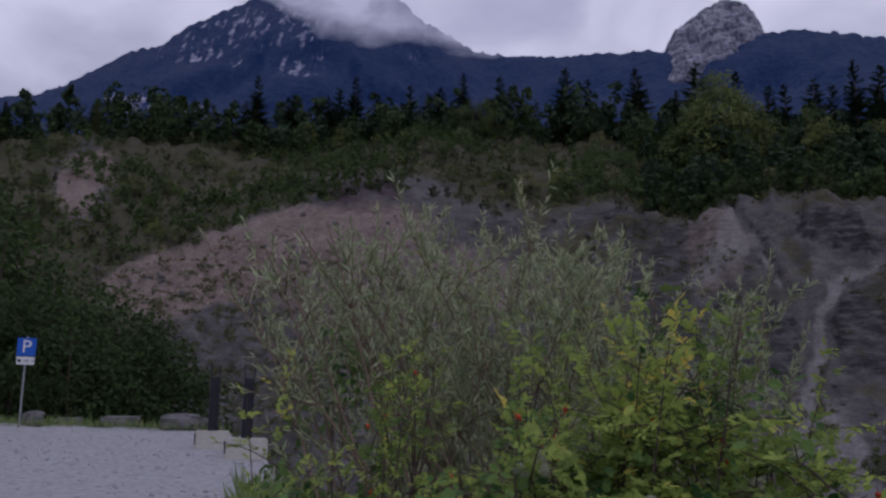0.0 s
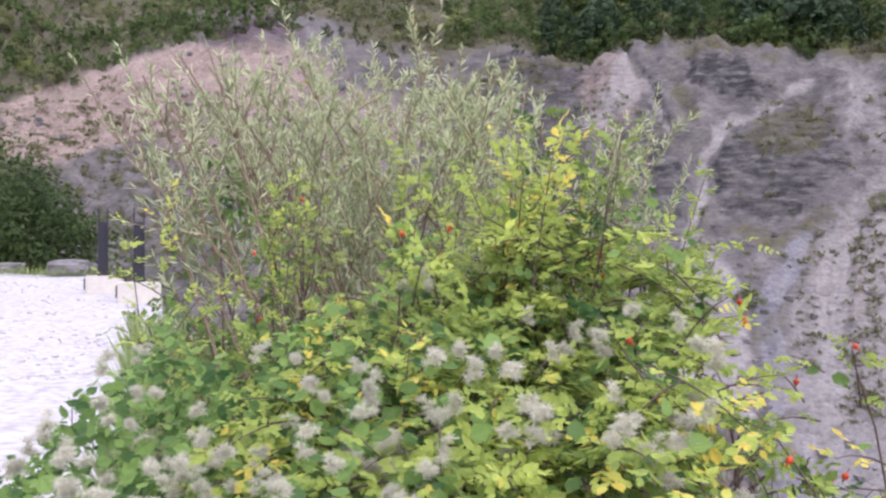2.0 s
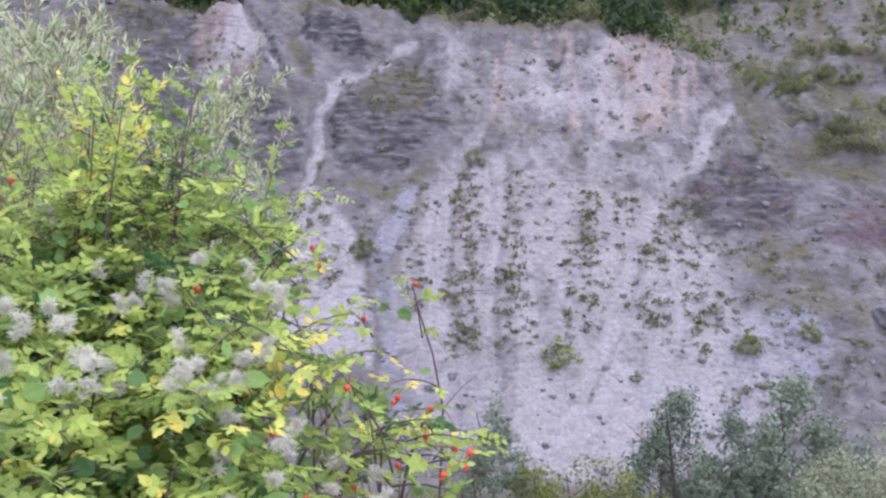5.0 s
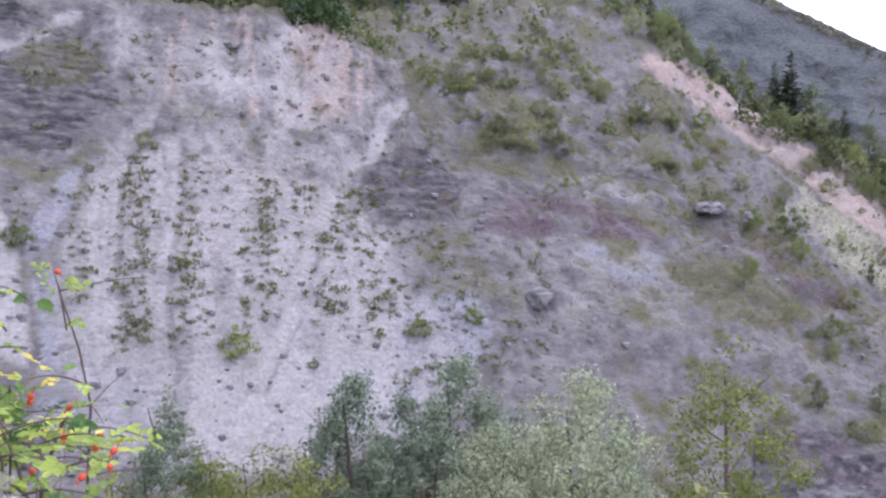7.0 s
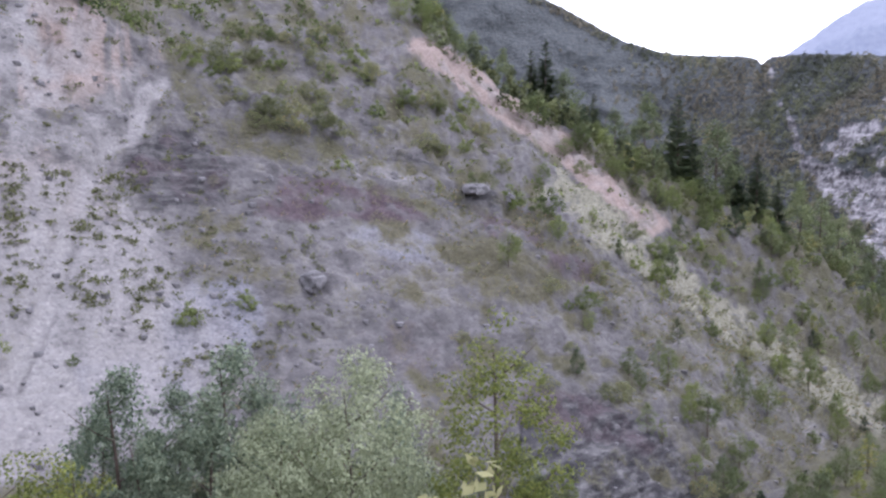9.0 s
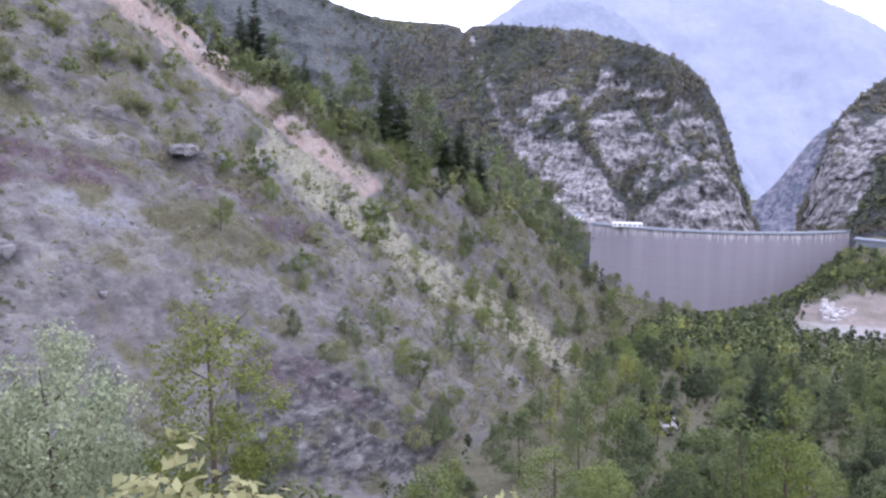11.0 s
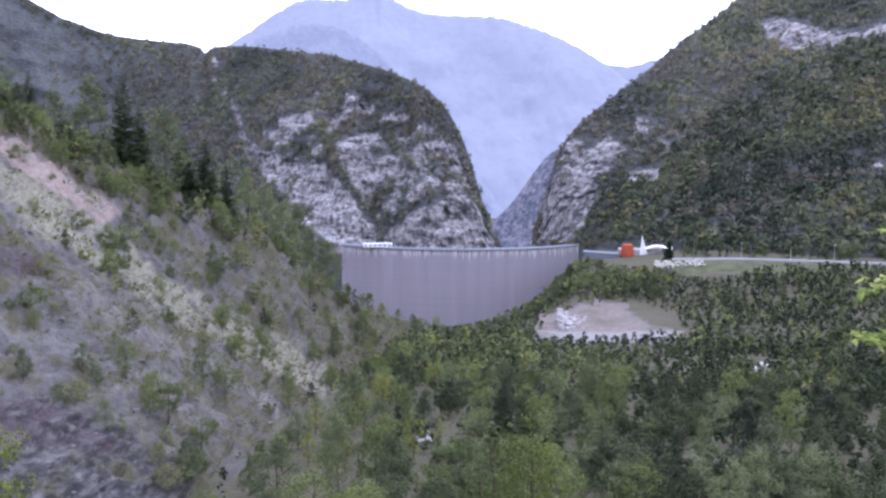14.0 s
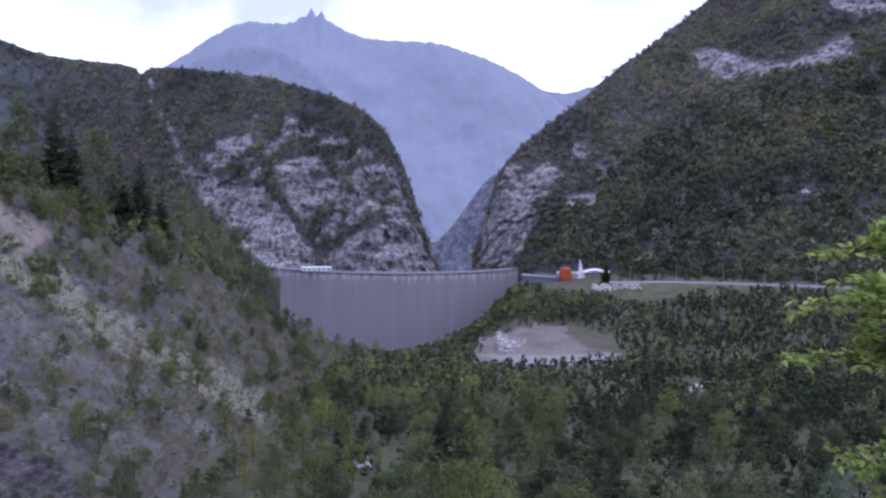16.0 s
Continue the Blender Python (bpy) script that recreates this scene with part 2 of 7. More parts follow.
LEAF_WILLOW = foliage("grey_willow_leaves", (0.21, 0.26, 0.125), (0.58, 0.64, 0.385), (0.50, 0.39, 0.21), 0.06, sheen=0.5, own=0.1)
LEAF_ROSE = foliage("rose_leaves", (0.035, 0.10, 0.032), (0.47, 0.57, 0.13), (0.72, 0.60, 0.13), 0.06, sheen=0.5, by_plant=True)
CANE = plain("rose_cane_bark", (0.085, 0.06, 0.05), 0.7, scale=30, spread=0.3)
LEAF_BRAMBLE = foliage("vine_leaves", (0.035, 0.09, 0.028), (0.20, 0.32, 0.085), sheen=0.4, own=0.1)
TUFT = foliage("dry_tufts", (0.07, 0.08, 0.04), (0.165, 0.17, 0.082), (0.25, 0.20, 0.115), 0.1, sheen=0.4)
BUSH_OLIVE = foliage("olive_bush_leaves", (0.085, 0.098, 0.045), (0.225, 0.235, 0.11), (0.30, 0.25, 0.12), 0.1, sheen=0.4)
GRASS = foliage("grass_blades", (0.09, 0.14, 0.045), (0.24, 0.32, 0.11), (0.40, 0.36, 0.19), 0.12)
TUSSOCK = foliage("tussock_blades", (0.12, 0.16, 0.07), (0.33, 0.38, 0.19), (0.42, 0.38, 0.22), 0.1, sheen=0.4)
WOOD_FAR = foliage("mixed_wood", (0.024, 0.037, 0.019), (0.148, 0.170, 0.066), (0.26, 0.27, 0.07), 0.08, sheen=0.22, by_plant=True)
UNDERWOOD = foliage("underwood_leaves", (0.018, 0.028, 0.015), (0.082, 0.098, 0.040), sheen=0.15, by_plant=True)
SPUR_WOOD = foliage("spur_wood_leaves", (0.040, 0.052, 0.026), (0.17, 0.185, 0.075), (0.25, 0.23, 0.08), 0.06, sheen=0.3, by_plant=True)
FLUFF = foliage("seed_fluff", (0.40, 0.40, 0.31), (0.66, 0.65, 0.53), sheen=0.5)
LEAF_ASH = foliage("ash_leaves", (0.12, 0.18, 0.04), (0.45, 0.53, 0.14), (0.55, 0.48, 0.14), 0.07, sheen=0.5, own=0.1)
DRY_GRASS = foliage("dry_yellow_grass", (0.13, 0.135, 0.07), (0.25, 0.25, 0.135), (0.32, 0.29, 0.17), 0.12, sheen=0.3)
FOOT_WOOD = foliage("mountain_foot_leaves", (0.026, 0.038, 0.025), (0.112, 0.130, 0.062), (0.19, 0.165, 0.07), 0.04, sheen=0.2, by_plant=True)
DARK_PINE = foliage("dark_pine_needles", (0.014, 0.025, 0.014), (0.078, 0.098, 0.040), sheen=0.15, own=0.7)
RAVINE_PINE = foliage("blue_green_needles", (0.075, 0.105, 0.068), (0.215, 0.255, 0.165), sheen=0.35, own=0.3)
HIP = plain("rose_hip_skin", (0.40, 0.055, 0.02), 0.35, scale=20, spread=0.3)
CONCRETE = plain("pale_concrete", (0.52, 0.50, 0.44), 0.9, scale=3, spread=0.12, bump=0.3)
BOULDER = plain("limestone", (0.14, 0.135, 0.135), 0.9, scale=1.2, spread=0.45, bump=0.8)
IRON = plain("dark_steel", (0.045, 0.045, 0.055), 0.55, 0.6, scale=10)
ZINC = plain("galvanised_steel", (0.4, 0.4, 0.42), 0.45, 0.9, scale=10, spread=0.15)
BLUE = plain("sign_blue", (0.02, 0.11, 0.5), 0.4, scale=5, spread=0.1)
WHITE = plain("white_paint", (0.78, 0.78, 0.78), 0.6, scale=3, spread=0.08)
GREY = plain("grey_bars", (0.45, 0.45, 0.46), 0.6, scale=3, spread=0.1)
ORANGE = plain("orange_red_cladding", (0.36, 0.075, 0.03), 0.5, scale=1, spread=0.25)
ASPHALT = plain("asphalt", (0.24, 0.24, 0.25), 0.9, scale=0.5, spread=0.2)
LOT_STONE = plain("pale_gravel_stone", (0.38, 0.376, 0.376), 0.9, scale=3, spread=0.15, bump=0.4)
PALE_ROCK = plain("pale_rubble", (0.35, 0.335, 0.33), 0.9, scale=0.6, spread=0.3, bump=0.6)
ROOF = plain("grey_roof", (0.17, 0.19, 0.22), 0.6, scale=1, spread=0.15)

# ---------------------------------------------------------------- the land
# The land round the lay-by as a few lines in plan: for each bearing the distance and height of the lay-by's edge,
# the foot of its slope, the toe of the far bank, the bank's rim, its wooded crest and the land behind.
EDGE_R = curve((-180, 30), (-34, 27), (-13, 25), (-9.5, 12), (-6, 5), (5, 2.4), (20, 1.9), (60, 2.2), (110, 2.6), (135, 4), (160, 30))
EDGE_Z = curve((-180, -1.2), (-34, -0.25), (-13, -0.5), (-9.5, -1.1), (-6, -1.4), (5, -1.55), (110, -1.6), (135, -1.6), (160, -1.4))
FOOT_R = curve((-180, 60), (-34, 42), (-15, 40), (0, 34), (20, 34), (50, 38), (70, 48), (90, 62), (110, 70), (135, 72), (160, 60))
FOOT_Z = curve((-180, -1), (-34, -2), (-15, -5), (0, -14), (20, -17), (50, -20.5), (70, -24), (90, -28), (110, -30), (135, -30), (160, -10))
TOE_R = curve((-180, 90), (-40, 70), (-20, 70), (0, 66), (20, 62), (35, 62), (50, 68), (60, 64), (70, 68), (80, 78), (84, 90), (87.5, 105), (93, 150), (97, 200), (103, 320), (116, 320), (128, 260), (150, 200))
TOE_Z = curve((-180, 0), (-40, -4), (-20, -6), (0, -15), (20, -19), (35, -19), (50, -21), (60, -25), (70, -28.2), (80, -31.5), (84, -32.8), (87.5, -34.1), (93, -38.2), (97, -42.5), (103, -63), (116, -62), (128, -54), (150, -40))
RIM_R = curve((-180, 140), (-30, 115), (-20.5, 112), (-9, 108), (4, 104), (15, 100), (24, 97), (37, 98), (44, 101), (49, 106), (55, 107), (60, 108), (65, 112), (70, 116), (75, 121), (80, 128), (88, 146), (93, 176), (97, 215), (103, 345), (116, 395), (128, 380), (150, 300))
RIM_Z = curve((-180, 10), (-30, 19), (-20.5, 16), (-16.6, 19), (-9, 24.5), (-5, 27), (4, 24), (11.6, 23.5), (15, 20.5), (18.5, 23.3), (24.4, 22.4), (30, 20.4), (36.8, 19), (42.3, 18), (44.2, 17), (49, 13.8), (55, 8.6), (60, 4.3), (65, 0.8), (70, -3.8), (75, -9.5), (80, -15.3), (88, -27.1), (93, -35.2), (97, -43.4), (103, -63), (116, -62), (128, -53), (150, -44))
CREST_R = curve((-180, 220), (-27, 170), (-12, 160), (1.6, 150), (11.7, 150), (16.5, 125), (27, 120), (42, 140), (55, 152), (60, 152), (64.8, 152), (67, 152), (72, 154), (76, 156), (80, 158), (85, 166), (90, 180), (94, 205), (97, 240), (103, 430), (107, 480), (150, 480))
CREST_Z = curve((-180, 20), (-27, 46), (-21, 48.5), (-6, 47), (1.6, 48), (11.7, 45.6), (16.5, 31.6), (27, 28), (42, 31), (50, 33), (55, 35), (60, 33.4), (64.8, 26.3), (67, 20.6), (72, 10.8), (76, 4.6), (80, -1.4), (85, -9.0), (90, -17.3), (94, -30.3), (97, -44.0), (103, -85), (106, -78), (108, -60), (112, -56), (114, -53), (117, -50.6), (150, -49))
BACK_R = curve((-180, 500), (50, 420), (60, 300), (90, 330), (97, 480), (108, 600), (150, 620))
BACK_Z = curve((-180, 10), (-30, 40), (30, 30), (50, 15), (60, 0), (75, -45), (90, -85), (97, -110), (106, -110), (109, -58), (113, -55), (118, -48), (150, -46))
LINES = [(lambda b: 0 * b, lambda b: 0 * b - 1.55), (EDGE_R, EDGE_Z), (FOOT_R, FOOT_Z), (TOE_R, TOE_Z), (RIM_R, RIM_Z), (CREST_R, CREST_Z), (BACK_R, BACK_Z),
         (lambda b: 0 * b + 1500, lambda b: 0 * b - 120), (lambda b: 0 * b + 4700, lambda b: 0 * b - 260)]


def stroke(b, e, pts, width):
    """How far a place lies in a streak down the slope: 1 in its middle, 0 outside. pts: bearing and angle of height."""
    best = np.full(np.shape(b), 1e9)
    for (b0, e0), (b1, e1) in zip(pts, pts[1:]):
        db, de = b1 - b0, e1 - e0
        t = np.clip(((b - b0) * db + (e - e0) * de) / (db * db + de * de), 0, 1)
        best = np.minimum(best, np.hypot(b - b0 - t * db, e - e0 - t * de))
    return 1 - smooth(width * 0.4, width * 1.3, best)


def patch(b, e, cb, ce, rb, re, tilt=0.0):
    c, s = math.cos(radians(tilt)), math.sin(radians(tilt))
    u, v = (b - cb) * c + (e - ce) * s, -(b - cb) * s + (e - ce) * c
    return 1 - smooth(0.7, 1.25, np.hypot(u / rb, v / re))


def land_lines(b):
    return np.stack([r(b) for r, z in LINES]), np.stack([z(b) for r, z in LINES])


def profile(b, r):
    rk, zk = land_lines(b)
    z = zk[-1] + 0 * r
    for k in range(len(LINES) - 1):
        inside = (r >= rk[k]) & (r < rk[k + 1])
        t = np.clip((r - rk[k]) / (rk[k + 1] - rk[k]), 0, 1)
        z = np.where(inside, zk[k] + (zk[k + 1] - zk[k]) * t, z)
    return z


def region(b, e, corners, soft=0.3):
    """How far a place lies inside an outline in bearing and angle of height: 1 inside, 0 outside, with an edge that soft."""
    out = np.zeros(np.shape(b))
    pts = np.array(corners, float)
    lo, hi = pts.min(0) - 2 * soft, pts.max(0) + 2 * soft
    near = (b > lo[0]) & (b < hi[0]) & (e > lo[1]) & (e < hi[1])
    x, y = np.asarray(b)[near], np.asarray(e)[near]
    best, inside = np.full(x.shape, 1e9), np.zeros(x.shape, bool)
    for (x0, y0), (x1, y1) in zip(pts, np.roll(pts, -1, 0)):
        dx, dy = x1 - x0, y1 - y0
        t = np.clip(((x - x0) * dx + (y - y0) * dy) / (dx * dx + dy * dy), 0, 1)
        best = np.minimum(best, np.hypot(x - x0 - t * dx, y - y0 - t * dy))
        if dy:
            inside ^= ((y0 > y) != (y1 > y)) & (x < x0 + (y - y0) * dx / dy)
    out[near] = smooth(-soft, soft, np.where(inside, best, -best))
    return out


# streaks of pale scree down the bank: their line in bearing and angle of height, and their width
GULLIES = [
    ([(29.3, 10.3), (26.4, 9.2), (24.0, 7.8), (23.1, 5.3), (22.5, 2.1)], 0.36), ([(18.4, 13.1), (20.1, 9.9), (21.3, 7.8)], 0.2),
    ([(48.4, 6.0), (47.2, 4.0), (44.2, 0.5), (42.3, -4.5), (41.4, -7.7), (39.2, -12)], 0.62), ([(33.5, 5.3), (31.7, 2.8), (30.9, 0.4), (30.6, -4.5)], 0.5),
    ([(34.6, 3.0), (34.3, -1), (33.7, -4), (33.4, -7), (34.1, -11)], 0.5), ([(40.6, 9.4), (41.6, 6.2), (41.2, 4.6)], 0.7), ([(36.8, 8.6), (38.5, 6.4), (42.0, 5.6)], 1.3),
    ([(38.4, -4.6), (37.8, -11)], 0.3), ([(24.6, 0.6), (24.9, -7)], 0.35), ([(45.2, -3), (45.8, -7.6), (44.5, -11)], 0.4),
]
STREAMS = [pts for pts, wide in GULLIES if min(e for b, e in pts) < -3]
# outcrops of dark bedded rock on the bank: outline and strength
OUTCROPS = [
    ([(23.9, 6.3), (25.0, 7.9), (26.4, 8.5), (28.6, 9.4), (30.4, 8.1), (31.3, 5.6), (30.0, 3.2), (27.0, 1.9), (24.6, 2.6), (23.6, 4.6)], 0.68),
    ([(17.2, 7.6), (18.6, 8.4), (19.9, 8.0), (21.4, 6.6), (22.3, 4.2), (21.9, 2.4), (19.0, 2.2), (17.0, 4.5)], 0.65),
    ([(22.2, 12.4), (25.6, 11.9), (27.4, 10.4), (26.4, 9.6), (24.6, 10.0), (22.6, 10.8)], 0.95), ([(18.9, 12.6), (20.6, 10.4), (21.7, 8.2), (20.9, 8.2), (19.6, 10.0)], 0.75),
    ([(45.7, 0.5), (47.2, 2.6), (48.6, 3.1), (50.4, 2.2), (52.5, 0.5), (51.8, -1.6), (49, -1.9), (46.7, -1.8)], 0.7), ([(66.1, -0.8), (68.0, -0.9), (69.9, -1.7), (69.5, -2.5), (67.5, -1.9)], 1.0),
    ([(71.3, -14.0), (75.4, -13.9), (80, -16), (84.8, -18.9), (82, -21.5), (69.5, -21)], 0.95), ([(52.4, 5.9), (54.4, 6.2), (55.4, 4.6), (53.8, 3.4), (52, 4.2)], 0.5),
    ([(55.5, 8.3), (59, 7.4), (60.5, 6.0), (57, 6.2)], 0.55), ([(60, 4.6), (63.4, 3.2), (62.8, 2.2), (60.2, 3.0)], 0.55), ([(34.5, 9.2), (36.4, 9.1), (36.1, 8.5), (34.4, 8.5)], 0.6), ([(38.4, 10.2), (40.2, 10.0), (40.0, 9.5), (38.2, 9.6)], 0.6), ([(42.2, 8.8), (44.2, 8.3), (44.0, 7.6), (42.4, 8.0)], 0.45),
    ([(45.6, 9.0), (47.8, 7.8), (47.4, 7.2), (45.8, 8.2)], 0.5), ([(31.6, 8.4), (33.2, 8.2), (33.0, 7.6), (31.8, 7.6)], 0.45), ([(39.0, 6.0), (40.6, 5.8), (40.2, 5.2), (39.0, 5.3)], 0.4),
    ([(9.4, 12.6), (13.6, 12.6), (13.0, 11.5), (10.0, 11.5)], 0.7), ([(54, 3.6), (58, 3.2), (58, 2.4), (54, 2.6)], 0.6), ([(61, 6.2), (64, 4.6), (63.5, 3.8), (60.8, 5.2)], 0.6), ([(51, 7.6), (53.5, 7.0), (53, 6.2), (50.8, 6.8)], 0.5), ([(62.8, 1.8), (66.5, 0.4), (66.2, -0.3), (62.8, 0.8)], 0.65),
    ([(1.6, 12.9), (5.2, 12.6), (4.6, 11.0), (2.0, 11.2)], 0.5),
]


def marks(b, r, z, x, y):
    """The kinds of ground, 0 to 1 each: gravel, plants, pale scree, pink scree, purple marl, dark rock, bluish talus."""
    e = np.degrees(np.arctan2(z, r))
    wob = fbm(x * 0.09, y * 0.09, z * 0.09, 4, 11)
    b2 = b + 0.42 * fbm(x * 0.22, y * 0.22, z * 0.22, 5, 14, 0.62) + 0.25 * wob
    e2 = e + 0.36 * fbm(x * 0.22, y * 0.22, z * 0.22, 5, 12, 0.62) + 0.2 * wob
    toe, rim, crest = TOE_R(b), RIM_R(b), CREST_R(b)
    bank = (r > toe * 0.93) & (r < crest)
    fine = fbm(x * 0.35, y * 0.35, z * 0.35, 4, 13)
    lot = ((b < -8.5) | (b > 150)) & (r < EDGE_R(b) + 0.7 + 0.8 * fine)
    rill = fbm(b * 1.3 + 0.4 * wob, e * 0.16, 0, 4, 15)
    # pale scree
    pale = 0.68 * region(b2, e2, [(29, 1.5), (34, 3.6), (40, 1.6), (46.4, 0.5), (49, -5), (53, -10), (51, -16), (30, -17), (27.0, -8)], 1.2) * np.clip(0.9 + 0.28 * rill, 0.3, 1.1)
    pale = np.maximum(pale, 0.56 * region(b2 + 0.9 * fine, e2 + 0.7 * fine, [(30.2, 12), (32.8, 10.6), (36.8, 11), (41.8, 10.7), (45.9, 9.2), (48.2, 7.0), (46.6, 3.2), (44, 0.5), (40, 1.4), (34.2, 3.2), (31.5, 5.2)], 0.9) * np.clip(0.80 + 0.6 * fbm(b * 0.8 + 0.5 * wob, e * 0.7, 0, 4, 16) + 0.6 * fine - 0.36 * smooth(41, 46, b), 0.15, 1.05))
    pale = np.maximum(pale, 0.85 * region(b2, e2, [(22.2, 2.6), (23.6, 1.4), (25.4, -1.0), (25.9, -4.5), (26.2, -10), (19.4, -9), (20.4, -3), (21.4, 0.5)], 0.4))
    pale = np.maximum(pale, 0.7 * region(b2, e2, [(18.4, 13.2), (16.2, 9.9), (15.2, 8.2), (17.4, 8.4), (19.3, 10.2)], 0.3))
    pale = np.maximum(pale, 0.95 * region(b2, e2, [(36.2, -10.2), (39.4, -9.0), (42.8, -10.2), (44.5, -17), (33.5, -17)], 0.9))
    pale = np.maximum(pale, 0.5 * region(b2, e2, [(58.4, 1.3), (61, 1.5), (63.2, 0.3), (64.8, -1.3), (62.4, -0.7), (60, 0.3)], 0.15))
    for pts, w in GULLIES:
        pale = np.maximum(pale, 0.82 * stroke(b2, e2, pts, w * 1.15) * np.clip(0.85 + 0.6 * fine, 0.25, 1))
    pale = np.maximum(pale, 0.5 * stroke(b2, e2, [(69.8, -8.4), (74, -9.4), (76.6, -10.4), (79.8, -12.8), (84.5, -15.2)], 1.1) * np.clip(0.9 + 0.8 * fine, 0.2, 1.1))
    pale = np.maximum(pale, 0.5 * stroke(b2, e2, [(77.6, -7.6), (81.4, -10.4), (85.5, -13.2), (89, -15.4)], 1.0) * np.clip(0.8 + 0.9 * fine, 0.1, 1.1))
    pale = np.maximum(pale, 0.45 * stroke(b2, e2, [(83, -4.6), (86, -7.2), (90, -10.6)], 0.5) * np.clip(0.8 + 0.9 * fine, 0.1, 1.1))
    pale = np.maximum(pale, 0.4 * region(b2, e2, [(56, -3.2), (64, -3.2), (67.5, -6.2), (66, -8.4), (56, -8)], 0.8) * np.clip(0.8 + fine, 0.1, 1.2))
    pale = np.maximum(pale, 0.45 * stroke(b2, e2, [(66.3, 7.3), (70.4, 4.2), (74.7, 0.6), (78.7, -3.0)], 0.8) * np.clip(0.8 + 0.9 * fine, 0.1, 1.2))
    # pink landslip scars
    pink = np.maximum(region(b2, e2, [(-22.4, 6.6), (-18.6, 9.8), (-14, 11.6), (-9.8, 12.9), (-6.6, 13.2), (-4, 11), (-9, 8.5), (-13, 6.5), (-16, 6.0), (-18, 5.4)], 0.4), 0.75 * patch(b2, e2, -6.5, 10.6, 6.5, 2.4, 12))
    pink = np.maximum.reduce([pink, region(b2, e2, [(-24, 14.8), (-21, 15.8), (-20.8, 13.4), (-22.6, 11.6), (-24.2, 11.0)], 0.3), 0.6 * patch(b2, e2, -3, 8, 10, 3), stroke(b2, e2, [(64.6, 8.2), (67.7, 6.2), (70.4, 4.2), (74.7, 0.6), (78.9, -3.2)], 0.95), 0.7 * patch(b2, e2, 40.5, 8, 8, 4) * np.clip(0.6 + 1.4 * rill, 0, 1), 0.5 * patch(b2, e2, 17.4, 10.4, 2, 3), 0.35 * patch(b2, e2, 37, -1, 10, 4)])
    # purple marl
    purple = np.maximum.reduce([region(b2, e2, [(53, -2.4), (55.2, 0.1), (58.8, 0.1), (61, -0.7), (63.9, -1.7), (64.8, -2.8), (56.6, -3.0)], 0.3), 0.5 * region(b2, e2, [(59.4, -8.9), (63.9, -8.9), (67.5, -10.7), (67.3, -13), (62, -12.2)], 0.6), 0.85 * region(b2, e2, [(71.6, -4.6), (75.8, -5.4), (75.6, -6.9), (72.1, -6.1)], 0.25),
                                0.8 * region(b2, e2, [(67.0, -2.3), (72.2, -3.4), (71.9, -4.7), (68.6, -4.0)], 0.3), 0.65 * region(b2, e2, [(68.8, -13.2), (72.4, -13.0), (76.2, -14.4), (80.2, -16.4), (78.6, -17.4), (73.4, -16.4), (69.2, -16.2)], 0.4), 0.45 * region(b2, e2, [(45.7, 0.5), (48.6, 3.1), (52.5, 0.4), (51.8, -1.6), (46.7, -1.8)], 0.3), 0.7 * stroke(b2, e2, [(84, -0.8), (87.5, -2.9), (90, -5.2)], 0.5), patch(b2, e2, -5.5, 14.0, 3.6, 0.9),
                                0.6 * stroke(b2, e2, [(61.5, 8.2), (65, 4.6), (69, 1.2)], 0.4)])
    purple = purple * np.clip(0.75 + 0.7 * fine, 0.2, 1)
    # bedded rock
    dark = np.zeros_like(z)
    for pts, much in OUTCROPS:
        dark = np.maximum(dark, much * region(b2 + 0.15 * fine, e2 + 0.15 * fine, pts, 0.22))
    dark = np.maximum.reduce([dark, 0.6 * region(b2, e2, [(11, 12.4), (17, 12.2), (15.6, 8.4), (17, 3), (12, 3)], 0.6), 0.3 * patch(b2, e2, 76, -12, 10, 4, -25), 0.42 * patch(b2, e2, 57, 4.4, 7, 3.4) * np.clip(0.7 + fine, 0, 1.2), 0.35 * patch(b2, e2, 86, -8, 9, 4, -35)])
    pale = pale * (1 - 0.8 * dark * (b > 66))
    blue = np.maximum.reduce([stroke(b2, e2, [(28.5, 1.2), (26.9, -2.9), (27.2, -9), (28.2, -15)], 0.75), patch(b2, e2, 51, -9, 3.6, 2.8), 0.75 * patch(b2, e2, 63, -4.4, 3.6, 1.2, -14), 0.5 * region(b2, e2, [(75, -17.2), (79.5, -17), (84, -18.9), (80, -20), (74, -19.5)], 0.5), patch(b2, e2, 45, -13, 5.5, 2.4), 0.6 * patch(b2, e2, 30, -13, 4, 3)])
    # turf and low plants
    veg = np.where(bank, 0.06 + 0.35 * fine, 0.95)
    upper = smooth(-0.4, 0.9, (e - np.degrees(np.arctan2(RIM_Z(b), rim))) + 0.5 * wob)
    hill = smooth(48.5, 52.5, b + wob) * smooth(0.6, 2.6, e2 + (b - 50) * 0.16)
    west = 1 - smooth(46.5, 52, b + 1.5 * wob)
